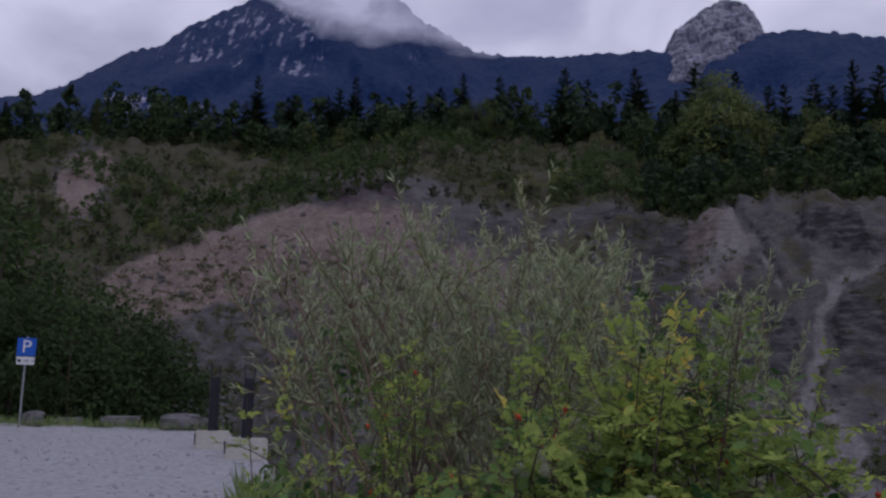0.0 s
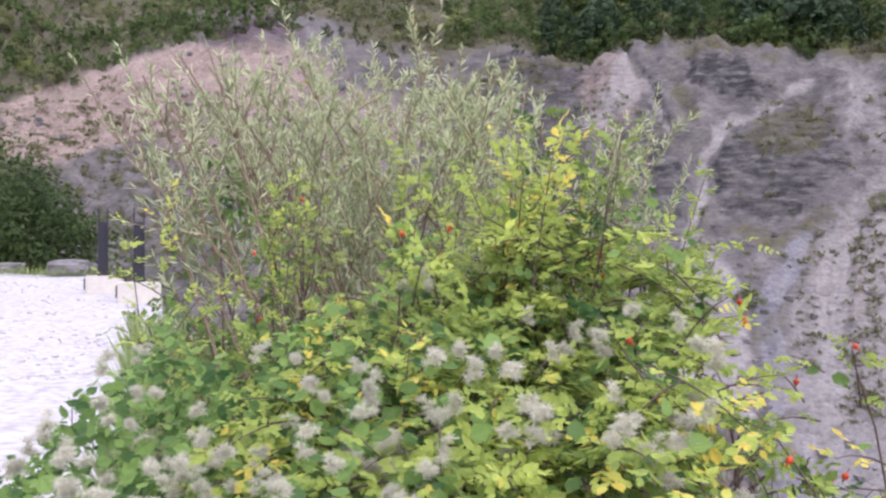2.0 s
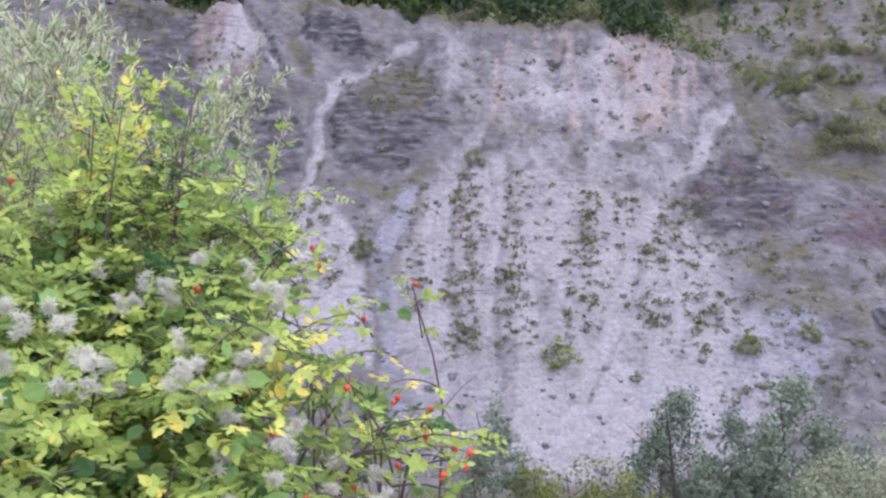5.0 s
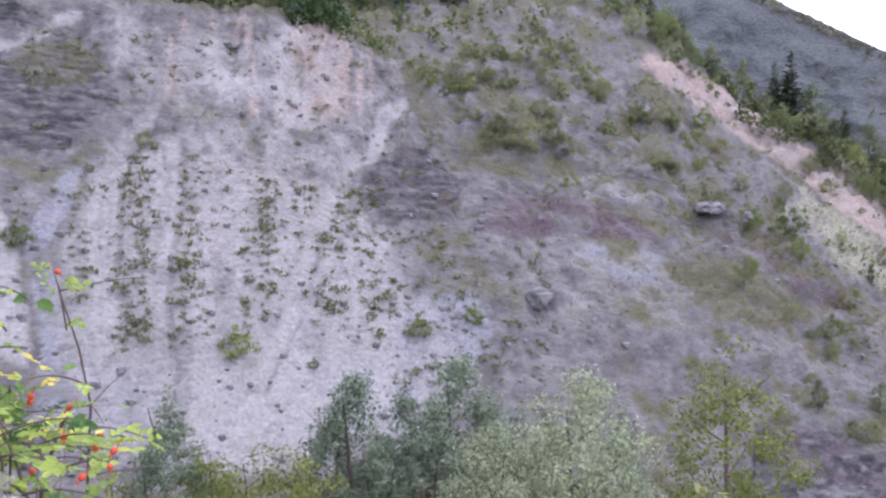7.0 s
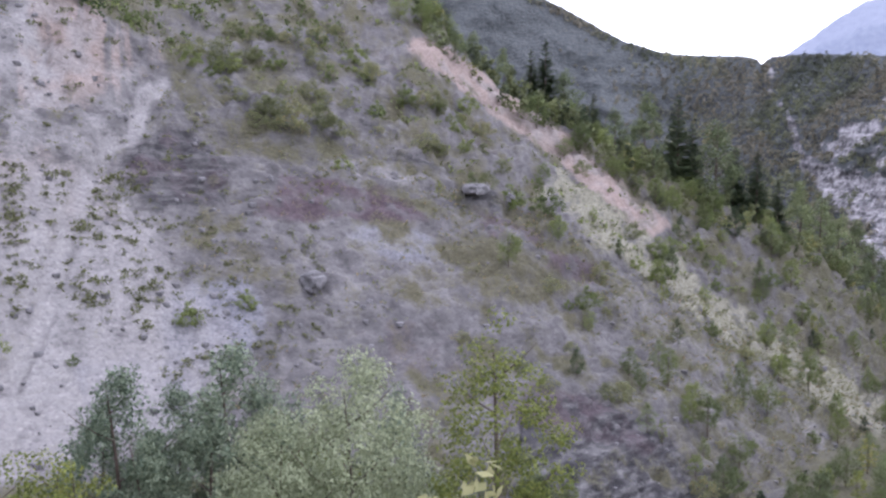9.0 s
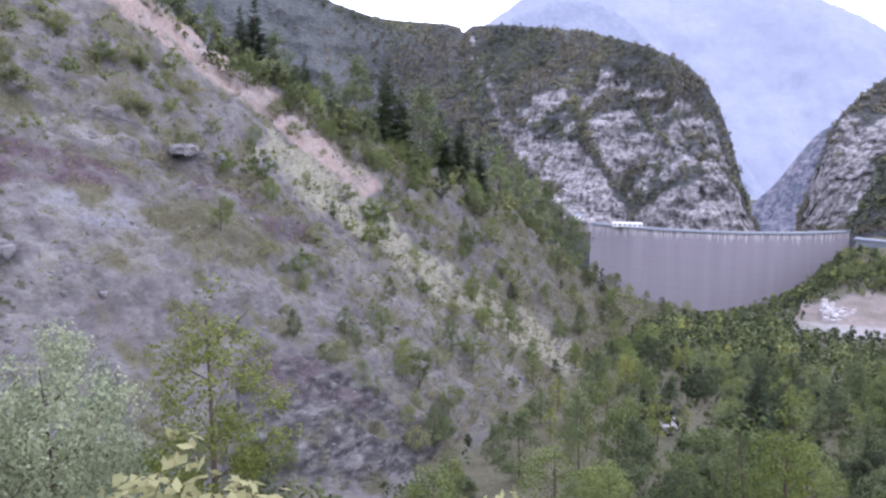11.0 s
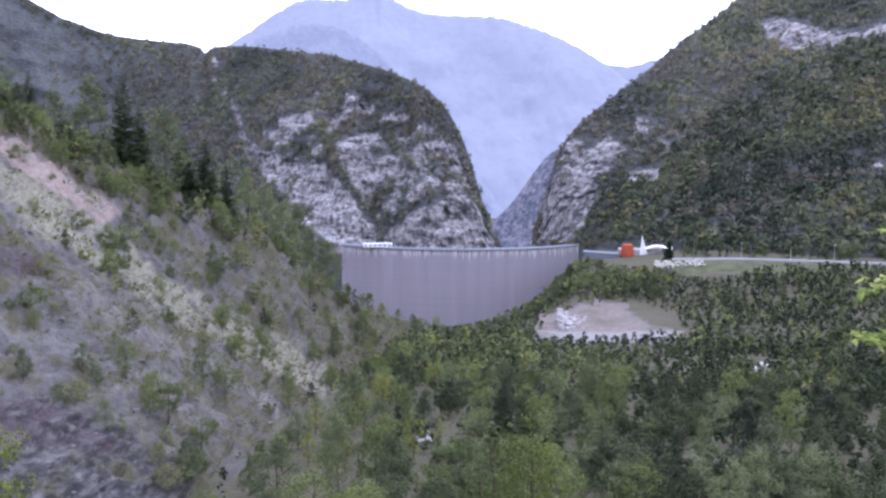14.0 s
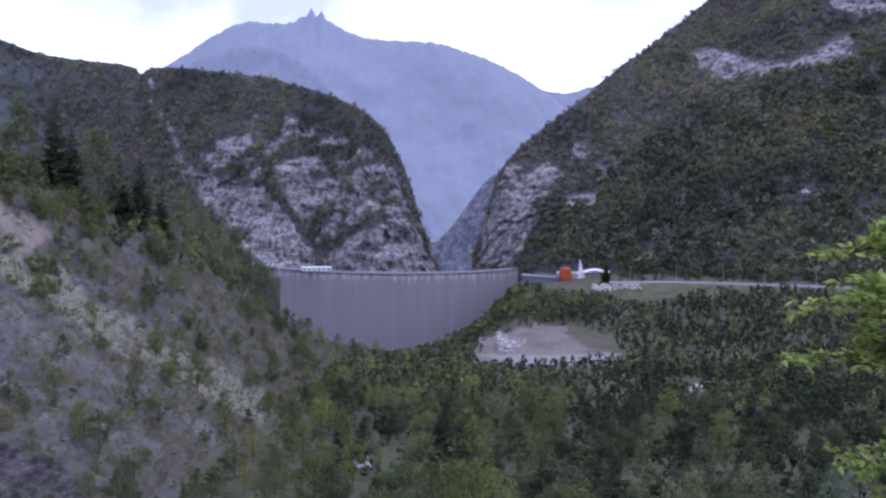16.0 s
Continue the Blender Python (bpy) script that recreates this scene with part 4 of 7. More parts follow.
    return np.clip(keep - 0.7 * stroke(b, e, [(92.0, 2.0), (93.4, -0.6), (95.6, -4.4)], 0.22), 0, 1)


def right_rocks(b, e):
    return np.maximum.reduce([region(b, e, [(106.9, -0.2), (107.8, 1.5), (109.2, 0.8), (110.3, 1.5), (111.4, 0.7), (111.0, -0.4), (109.6, -0.9), (109.3, -2.9), (107.8, -5.2), (105.6, -5.2), (106.0, -2.5)], 0.3), 0.85 * region(b, e, [(111.8, 3.1), (113.1, 2.9), (113.4, 2.0), (112.0, 1.8)], 0.2), 0.7 * region(b, e, [(112.5, 1.4), (114.5, 1.1), (114.1, 0.2)], 0.2),
                              region(b, e, [(111.4, -0.8), (113.3, -0.4), (113.2, -1.1), (111.7, -1.4)], 0.15), region(b, e, [(118.8, 8.1), (120.3, 8.6), (122.6, 7.5), (125.6, 7.8), (128, 9.2), (128, 7.2), (124.1, 6.8), (120.4, 6.6)], 0.3), patch(b, e, 129.5, 10.6, 3, 0.8), 0.9 * region(b, e, [(125.1, 0.0), (126.2, 0.3), (125.8, -1.2)], 0.2),
                              0.7 * patch(b, e, 118.6, -0.6, 0.22, 0.7), 0.7 * patch(b, e, 116.5, -4.4, 0.5, 0.8), 0.6 * patch(b, e, 120.5, -5.0, 1.5, 0.3), 0.6 * patch(b, e, 118.0, -4.2, 0.25, 0.6)])


CLIFF_TOP_E = curve((58, 17), (66, 14.5), (71.2, 11.5), (72.7, 10.7), (74.6, 9.6), (77.2, 8.2), (79.9, 7.4), (82, 7.2), (84.8, 7.1), (85.1, 6.5), (85.5, 7.0), (88.4, 7.1), (92.8, 6.7), (97, 5.55), (99.0, 4.5), (100.1, 3.5), (101.2, 1.4), (102.3, -2.4), (103.2, -5.2), (104, -6.5))
cliff_ob, cliff_grid, cliff_bare = mountain(
    "mountain_cliff", "scrub-covered mountain with pale limestone cliffs above the dam", np.arange(58, 103.9, 0.11), curve((58, 900), (80, 800), (90, 660), (97, 640), (104, 650)), curve((58, -120), (90, -70), (104, -80)),
    curve((58, 1250), (80, 1050), (92, 880), (98, 760), (101, 710), (104, 680)), CLIFF_TOP_E, 90, 0.8, 20.0, CLIFF, cliff_rocks, 1, 1.2, 55.0, ((85.1, 0.24, -5.5),))
right_ob, right_grid, right_bare = mountain(
    "mountain_wooded", "steep wooded mountainside with rock bands above the road", np.arange(105.6, 150, 0.13), curve((105, 680), (108, 640), (112, 580), (118, 520), (150, 500)), curve((105, -90), (108.5, -60), (112, -50), (150, -48)),
    curve((105, 700), (108, 720), (112, 780), (120, 900), (150, 1000)), curve((105, -6), (106.1, -3.5), (106.7, 0.3), (107.8, 1.8), (109.6, 3.5), (111.7, 5.0), (114.1, 7.0), (116.5, 8.7), (119.8, 11.2), (124, 14), (135, 19), (150, 22)), 90, 0.9, 7.0, CLIFF, right_rocks, 2, 0.8, 95.0)
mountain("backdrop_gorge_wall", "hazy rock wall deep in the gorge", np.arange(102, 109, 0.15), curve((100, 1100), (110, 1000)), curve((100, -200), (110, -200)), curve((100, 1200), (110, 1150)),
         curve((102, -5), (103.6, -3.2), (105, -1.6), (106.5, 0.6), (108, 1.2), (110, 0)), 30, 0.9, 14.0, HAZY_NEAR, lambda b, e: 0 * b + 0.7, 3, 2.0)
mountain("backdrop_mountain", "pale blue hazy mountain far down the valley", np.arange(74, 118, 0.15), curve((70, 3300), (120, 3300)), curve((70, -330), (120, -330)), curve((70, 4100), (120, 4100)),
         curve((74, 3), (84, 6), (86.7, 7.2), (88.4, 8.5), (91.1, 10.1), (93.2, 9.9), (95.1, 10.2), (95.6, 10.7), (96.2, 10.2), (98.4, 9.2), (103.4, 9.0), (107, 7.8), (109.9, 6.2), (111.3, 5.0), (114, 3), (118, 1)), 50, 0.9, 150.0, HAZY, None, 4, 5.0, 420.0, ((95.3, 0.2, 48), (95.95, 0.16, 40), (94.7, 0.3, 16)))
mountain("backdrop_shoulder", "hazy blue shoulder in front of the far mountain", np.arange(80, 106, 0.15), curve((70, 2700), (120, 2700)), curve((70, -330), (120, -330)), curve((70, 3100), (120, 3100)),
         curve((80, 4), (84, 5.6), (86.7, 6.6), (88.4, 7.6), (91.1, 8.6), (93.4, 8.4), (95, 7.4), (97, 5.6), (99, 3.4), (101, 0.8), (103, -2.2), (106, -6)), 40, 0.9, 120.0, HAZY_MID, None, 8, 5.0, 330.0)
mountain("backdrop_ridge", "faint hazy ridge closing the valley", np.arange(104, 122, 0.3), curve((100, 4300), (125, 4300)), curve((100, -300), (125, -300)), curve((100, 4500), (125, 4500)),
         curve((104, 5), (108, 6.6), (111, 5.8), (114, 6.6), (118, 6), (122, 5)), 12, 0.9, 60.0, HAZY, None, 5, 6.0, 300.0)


def navy_rocks(b, e):
    return np.maximum.reduce([0.30 * patch(b, e, -14, 23.2, 6, 1.8, 15), 0.33 * patch(b, e, -9.5, 22.3, 2.2, 1.6), 0.6 * patch(b, e, -20.5, 18.4, 1.5, 0.5), 0.6 * patch(b, e, -15.3, 18.3, 2.4, 0.4), 0.2 * patch(b, e, -2, 23.5, 3, 1.5)])


mountain("backdrop_dark_mountain", "dark forested mountain in a blue haze glow, its summit in cloud", np.arange(-48, 50, 0.14), curve((-48, 1500), (50, 1400)), curve((-48, 60), (50, 60)), curve((-48, 2600), (0, 2500), (50, 2200)),
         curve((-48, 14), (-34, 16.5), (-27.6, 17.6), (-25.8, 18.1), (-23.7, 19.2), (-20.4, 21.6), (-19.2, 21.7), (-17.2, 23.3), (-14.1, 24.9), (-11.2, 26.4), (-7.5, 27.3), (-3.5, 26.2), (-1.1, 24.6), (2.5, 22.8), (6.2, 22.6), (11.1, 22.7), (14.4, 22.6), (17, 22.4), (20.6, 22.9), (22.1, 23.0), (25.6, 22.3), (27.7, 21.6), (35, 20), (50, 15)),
         60, 0.9, 70.0, NAVY_HAZE, navy_rocks, 6, 7.0, 160.0)
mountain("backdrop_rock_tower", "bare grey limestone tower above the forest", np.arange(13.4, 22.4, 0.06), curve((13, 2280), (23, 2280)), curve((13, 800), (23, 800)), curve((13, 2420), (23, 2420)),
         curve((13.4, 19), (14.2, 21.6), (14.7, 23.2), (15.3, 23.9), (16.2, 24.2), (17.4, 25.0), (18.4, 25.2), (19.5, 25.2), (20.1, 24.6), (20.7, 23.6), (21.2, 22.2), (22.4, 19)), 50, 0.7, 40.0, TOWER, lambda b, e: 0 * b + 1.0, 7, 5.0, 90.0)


# ---------------------------------------------------------------- plants: how they are made
def frames_from(way, roll, r):
    """Unit vectors across each way, turned at random by up to roll."""
    way = unit(way)
    side = unit(np.cross(way, np.array([0, 0, 1.0]) + 0.01 * r.normal(size=way.shape)))
    up = np.cross(side, way)
    a = r.uniform(-roll, roll, len(way))[:, None]
    return way, side * np.cos(a) + up * np.sin(a)


def facing(out, loose, droop, r):
    """Ways and sides of blades that lie like shingles, turned outwards, more or less at random."""
    up = unit(unit(out) + r.normal(size=out.shape) * loose)
    way = unit(np.cross(up, r.normal(size=out.shape)) + np.array([0, 0, -droop]))
    return way, unit(np.cross(up, way))


def sprays(centres, out, count, spread, length, width, r, droop=0.2):
    """Blades scattered round centres and pointing mostly outwards."""
    n = len(centres)
    ball = unit(r.normal(size=(n * count, 3)) + np.array([0, 0, 0.25])) * r.uniform(0.55, 1.1, (n * count, 1))
    c = np.repeat(centres, count, 0) + ball * 1.5 * np.repeat(np.broadcast_to(spread, (n,)), count)[:, None] * np.array([1, 1, 0.8])
    way, side = facing(ball + np.repeat(out, count, 0) * 0.4 + np.array([0, 0, 0.2]), 0.4, droop, r)
    k = r.uniform(0.65, 1.3, n * count)
    return (blade_arrays if length > 0.16 else leaf_arrays)(c - way * (length * 0.5), way, side, length * k, width * k)


def limbs_arrays(h, crown_low, crown_r, count, r, girth):
    bend = r.normal(size=2) * 0.04 * h
    t = np.linspace(0, 1, 7)
    trunk = np.stack([bend[0] * t ** 2, bend[1] * t ** 2, h * 0.93 * t], -1)
    pieces = [tube_arrays(trunk, girth * (1 - 0.85 * t), 7)]
    for k in range(count):
        s = crown_low + (0.9 - crown_low) * (k + r.uniform(0, 0.8)) / count
        a = k * 2.4 + r.uniform(-0.5, 0.5)
        base = np.array([np.interp(s, t, trunk[:, i]) for i in range(3)])
        ln = crown_r * r.uniform(0.6, 0.95) * (1.1 - 0.5 * abs(s - 0.5))
        u = np.linspace(0, 1, 4)[:, None]
        d = np.array([math.cos(a), math.sin(a), 0.55])
        path = base + d * ln * u + np.array([0, 0, 0.25 * ln]) * u ** 2
        pieces.append(tube_arrays(path, girth * 0.4 * (1 - s * 0.5) * (1 - 0.8 * u[:, 0]), 5))
    return pieces


def broadleaf(name, label, category, h, crown_r, low, leaf, seed, clusters=70, per=11, size=0.42, lean=(0, 0), group="", squash=1.0, loose=False, tight=1.0):
    """A broad-leaved tree or bush: a tapered trunk with limbs, and a crown of leaf sprays with gaps."""
    r = np.random.default_rng(seed)
    root = thing(name, Matrix(), label, category, group)
    pieces = limbs_arrays(h, low, crown_r, 8, r, 0.014 * h + 0.02 if h > 3 else 0.005 * h + 0.003)
    if loose:
        for k, (tv, tf) in enumerate(pieces):
            part("limb" if k else "trunk", mesh_of("limb" if k else "trunk", tv, tf, BARK), root)
    else:
        part("trunk", mesh_of("trunk", *joined(pieces), BARK), root)
    mid, half = h * (low + 1) / 2, h * (1 - low) / 2
    d = unit(r.normal(size=(clusters, 3)))
    lump = 1 + 0.35 * vnoise(d[:, 0] * 2.1, d[:, 1] * 2.1, d[:, 2] * 2.1, seed)
    rad = r.uniform(0.35, 1.0, clusters) ** 0.5 * lump
    c = d * np.array([crown_r, crown_r, half]) * rad[:, None] + np.array([0, 0, mid])
    taper = 1 - 0.45 * np.clip((c[:, 2] - mid) / half, -0.3, 1) * squash
    c[:, :2] *= taper[:, None]
    c[:, 0] += lean[0] * c[:, 2] / h
    c[:, 1] += lean[1] * c[:, 2] / h
    v, f = sprays(c, d, per, crown_r * 0.17 * tight, size, size * 0.62, r)
    part("crown", mesh_of("crown", v, f, leaf, shade=False), root)
    return root


def conifer(name, label, h, width, needle, seed, layers=20, low=0.08, droop=0.35, gap=0.0, group="", swell=0.85, dense=1):
    """A spruce or pine: whorls of drooping boughs on a straight trunk."""
    r = np.random.default_rng(seed)
    root = thing(name, Matrix(), label, "conifer", group)
    t = np.linspace(0, 1, 5)
    tv, tf = tube_arrays(np.stack([0.01 * h * np.sin(3 * t), 0 * t, h * t], -1), (0.013 * h + 0.03) * (1 - 0.95 * t) + 0.005, 6)
    part("trunk", mesh_of("trunk", tv, tf, BARK), root)
    at, way, ln, wd = [], [], [], []
    for k in range(layers):
        s0 = low + (1 - low) * k / layers
        for j in range(11 + 3 * (dense - 1) if s0 < 0.75 else 7):
            if r.uniform() < gap:
                continue
            a = r.uniform(0, 2 * math.pi)
            s = min(0.99, s0 + r.uniform(-0.6, 0.6) / layers)
            reach = width * (1 - s) ** swell + 0.04 * width
            ln0 = reach * r.uniform(0.55, 1.15)
            d = np.array([math.cos(a), math.sin(a), 0.3 * s - droop * (1 - s)])
            across = np.array([-d[1], d[0], 0])
            for q in np.linspace(0.2, 0.95, 4 + 2 * (dense - 1)):
                p = np.array([0, 0, s * h]) + d * ln0 * q + np.array([0, 0, 0.1 * ln0 * q * q])
                for sgn in np.linspace(-1, 1, 4 + 2 * (dense - 1)):
                    at.append(p)
                    way.append(d * (1.0 if sgn == 0 else 0.75) + sgn * across * r.uniform(0.35, 1.0) + np.array([0, 0, r.uniform(-0.55, 0.2)]))
                    ln.append(max(0.03 * h / dense, (0.4 if swell > 0.7 else 0.3) * ln0 * (1.2 - 0.55 * q) / dense ** 0.5))
                    wd.append(ln[-1] * r.uniform(0.45, 0.75))
    at.append(np.array([0, 0, h * 0.97])), way.append(np.array([0.05, 0, 1.0])), ln.append(0.05 * h), wd.append(0.01 * h)
    at, ln, wd = np.array(at), np.array(ln), np.array(wd)
    way, side = frames_from(np.array(way), 0.9, r)
    v, f = blade_arrays(at - way * ln[:, None] * 0.3, way, side, ln, wd)
    part("crown", mesh_of("crown", v, f, needle, shade=False), root)
    return root


def stand(kind, place, size, turn, lean=0.0):
    """A copy of a plant at a place, scaled and turned."""
    m = Matrix.LocRotScale(place, Euler((lean, lean * 0.6, turn)), Vector((size, size, size)))
    return copy_thing(kind, m)


FOREST = "trees of the valley wood"
BELT = "trees on the crest of the bank"
SHRUBS = "shrubs scattered on the bank"
spruces = [conifer("spruce", "dark green spruce on the crest of the bank", 11, 2.5 + 0.4 * k, NEEDLE, 100 + k, 32, 0.02, 0.25, 0.0, BELT, 0.8, 2) for k in range(3)]
larches = [broadleaf("larch", "bright green pointed larch at the edge of the crest wood", "conifer", 9, 2.6 + 0.5 * k, 0.02, LARCH, 106 + k, 110, 60, 0.17, squash=1.35, tight=0.95, loose=True, group="bright larches of the crest") for k in range(2)]
spur_spruces = [conifer("spruce", "slender green spruce on the shoulder of the spur", 11, 2.3 + 0.5 * k, SPUR_NEEDLE, 104 + k, 30, 0.02, 0.15, 0.0, "", 0.75, 2) for k in range(2)]
pines = [conifer("pine", "grey-green young pine in the valley wood", 8, 2.0 + 0.25 * k, NEEDLE_PINE, 110 + k, 16, 0.03, -0.25, 0.12, FOREST, 0.55) for k in range(4)]
soft_pines = [broadleaf("young_pine", "soft grey-green young pine on the near valley floor", "conifer", 8, 1.8 + 0.3 * k, 0.02, NEEDLE_PINE, 115 + k, 75, 60, 0.18, group=FOREST, squash=1.7, tight=1.05) for k in range(3)]
round_pines = [broadleaf("round_pine", "rounded bushy pine in the valley wood", "conifer", 6.6, 2.3 + 0.35 * k, 0.03, NEEDLE_PINE, 118 + k, 62, 56, 0.2, group=FOREST, squash=1.2, tight=1.05) for k in range(2)]
ravine_pines = [broadleaf("ravine_pine", "blue-green young pine at the foot of the scree", "conifer", 8, 1.9 + 0.4 * k, 0.01, RAVINE_PINE, 108 + k, 120, 64, 0.15, squash=1.75, tight=0.85) for k in range(2)]
dark_pines = [broadleaf("dark_pine", "rounded dark green pine in the valley wood", "conifer", 6.6, 2.0 + 0.4 * k, 0.02, DARK_PINE, 112 + k, 62, 60, 0.2, group=FOREST, squash=1.5, tight=1.0) for k in range(2)]
greens = [broadleaf("broadleaf_tree", "green broad-leaved tree in the valley wood", "tree", 8, 2.4 + 0.3 * k, 0.15, LEAF_MID, 120 + k, 62, 46, 0.22, group=FOREST, tight=1.1) for k in range(3)]
darks = [broadleaf("shade_tree", "dense dark green broad-leaved tree behind the lay-by", "tree", 7, 2.6 + 0.4 * k, 0.08, LEAF_DARK, 130 + k, 70, 56, 0.22, tight=1.15, group="trees behind the lay-by") for k in range(3)]
yellows = [broadleaf("birch", "slender yellow-green young tree turning to autumn colour", "tree", 7, 1.5 + 0.3 * k, 0.2, LEAF_YELLOW, 140 + k, 46, 34, 0.18, group=FOREST, loose=True, tight=1.2) for k in range(2)]
bushes = [broadleaf("shrub", "olive green shrub rooted in the scree", "shrub", 2.2, 1.1 + 0.15 * k, 0.05, (LEAF_MID, BUSH_OLIVE, BUSH_OLIVE, BUSH_OLIVE)[k], 150 + k, 44, 30, 0.15, group=SHRUBS) for k in range(4)]
r3 = np.random.default_rng(31)


def once(kind, place, size, turn, label="", lean=0.0):
    ob = stand(kind, place, size, turn, lean)
    return tagged(ob, label) if label else ob


# spruces and broad-leaved trees of the crest: bearing and the angle of their tops
TOPS = [(-27.3, 17.5), (-22.3, 18.4), (-18.5, 19.2), (-12.4, 20.9), (-10.1, 20.0), (-7.1, 20.5), (-6.0, 21.3), (-2.4, 20.9), (-0.3, 20.8), (1.2, 21.7), (3.7, 21.5), (8.1, 21.9), (9.5, 21.2), (12.7, 21.7), (16.5, 21.7), (18.9, 21.0), (20.9, 20.0), (23.5, 20.0), (25.8, 20.8), (27.2, 20.4), (29.5, 19.6)]
for k, (b, e) in enumerate(TOPS):
    p = spot(b, float(CREST_R(b)) + 6 + 4 * (k % 3), 0.2)
    top = math.hypot(p.x, p.y) * math.tan(radians(e))
    once(spruces[k % 3], p, (top - p.z) / 11, k * 1.7)
for k in range(64):
    b = -33 + 64 * (k + 0.5) / 64 + 0.35 * math.sin(k * 2.7)
    p = spot(b, float(CREST_R(b)) + 2 + 5 * (k % 4), 0.2)
    e = np.interp(b, [-30, -12, 5, 20, 30], [16.0, 18.8, 19.6, 19.0, 18.0]) + 1.1 * math.sin(k * 4.1)
    once(spruces[(k * 2) % 3], p, (math.hypot(p.x, p.y) * math.tan(radians(float(e))) - p.z) / 11, k * 0.9)
for k, (b, e) in enumerate(((17.6, 20.9), (16.2, 19.4), (13.5, 18.1), (14.6, 17.4), (23.0, 18.3), (21.6, 17.6), (19.2, 18.6), (9.8, 17.6), (-3.0, 18.0), (3.6, 19.6))):
    p = spot(b, float(CREST_R(b)) - 5 + (k % 3), 0.2)
    once(larches[k % 2], p, (math.hypot(p.x, p.y) * math.tan(radians(e)) - p.z) / 8.8, k * 1.1)
for k in range(95):
    b = r3.uniform(-34, 50)
    p = spot(b, float(CREST_R(b)) + r3.uniform(-6, 26), 0.2)
    kind = (pines + greens + spruces)[r3.integers(10)]
    tall = 11 if kind in spruces else 8
    once(kind, p, r3.uniform(4.5, 8.0) / tall, r3.uniform(0, 6), "mixed tree in the belt along the crest of the bank")
for b, e in ((17.8, 20.7), (19.5, 19.2), (16.2, 17.6), (15.0, 16.6), (14.0, 17.2), (21.3, 17.5), (22.5, 16.8), (24.0, 17.8), (25.5, 17.0), (27, 17.4), (29, 16.8), (31, 16.5), (33, 16), (35.5, 15.6), (38, 15.2), (41, 14.6), (3.0, 20.2), (1.8, 20.0), (-9, 18.4)):
    p = spot(b, float(CREST_R(b)) - 4 + 3 * math.sin(b * 7), 0.2)
    top = math.hypot(p.x, p.y) * math.tan(radians(e))
    once(greens[int(b * 3) % 3], p, (top - p.z) / 8, b, "rounded bright green broad-leaved tree on the bank's crest")
# the hill beyond, down the spur towards the dam
for b, e in ((64.0, 12.5), (66.0, 10.3), (67.6, 9.2), (69.5, 7.9), (71.3, 8.0), (72.2, 8.6), (73.4, 6.8), (75.2, 5.2), (76.5, 4.4), (78.5, 4.9), (80.3, 5.0), (81.2, 3.2), (82.6, 3.6), (83.7, 1.8), (85.0, 1.5), (86.2, -0.2), (87.4, -0.6), (88.6, -1.2), (89.6, -2.4), (90.6, -2.8), (91.5, -3.8), (92.4, -4.8)):
    p = spot(b, float(CREST_R(b)) + 8, 0.3)
    top = math.hypot(p.x, p.y) * math.tan(radians(e))
    kind = (spur_spruces[0], soft_pines[int(b) % 3], spur_spruces[1])[int(b * 3) % 3]
    once(kind, p, max(4, top - p.z) / (11 if kind in spur_spruces else 8), b, "green conifer on the shoulder of the spur")
for k in range(70):
    b = r3.uniform(62, 96)
    p = spot(b, float(CREST_R(b)) * r3.uniform(0.93, 1.06), 0.3)
    kind = (soft_pines + greens + greens)[r3.integers(9)]
    once(kind, p, r3.uniform(3.5, 6.5) * (0.7 if b > 86 else 1.0) / 8, r3.uniform(0, 6), "small tree on the shoulder of the spur")
# a dark spruce beside the chapel
p = spot(114.1, 505, 0.3)
once(spruces[1], p, (505 * math.tan(radians(-4.5)) - p.z) / 11, 1.0, "dark conifer standing beside the chapel")
# trees behind the lay-by
for b, r, e in ((-34, 40, 11), (-31, 37, 10.4), (-28.5, 40, 10.5), (-26.6, 36, 9.6), (-25.0, 38, 8.6), (-23.6, 34, 7.0), (-22.0, 37, 6.0), (-20.6, 34, 5.8), (-19.4, 36, 5.4), (-18.2, 33, 4.6), (-17.2, 34, 3.8), (-29.5, 32, 7), (-25.5, 31, 6), (-22.4, 31, 5), (-37, 36, 11)):
    p = spot(b, r, 0.2)
    once(darks[int(abs(b) * 2) % 3], p, (r * math.tan(radians(e)) - p.z) / 6.6, b)
# young conifers and shrubs in the bottom of the ravine
for b, r, e, kind in ((34.1, 46, -12.2, 0), (45.5, 46, -11.3, 1), (44.2, 50, -13, 2), (52.2, 47, -10.3, 3), (50.6, 45, -13.2, 0), (54.0, 48, -12.8, 1), (55.9, 44, -14.0, 2), (48.8, 52, -12.6, 3), (33, 40, -15, 1), (62.5, 55, -13.5, 0), (47, 44, -15, 2)):
    p = spot(b, r, 0.3)
    once(ravine_pines[kind % 2], p, (r * math.tan(radians(e)) - p.z) / 8, b, "blue-green young pine at the foot of the scree")
for b, r, e in ((36.5, 44, -15.6), (39, 42, -15.8), (41.2, 43, -16.0), (43, 41, -16.6), (37.6, 39, -17), (31, 42, -16.5), (57.5, 42, -16)):
    p = spot(b, r, 0.3)
    once(yellows[int(b) % 2], p, (r * math.tan(radians(e)) - p.z) / 7, b, "low yellow-green sapling at the foot of the scree")
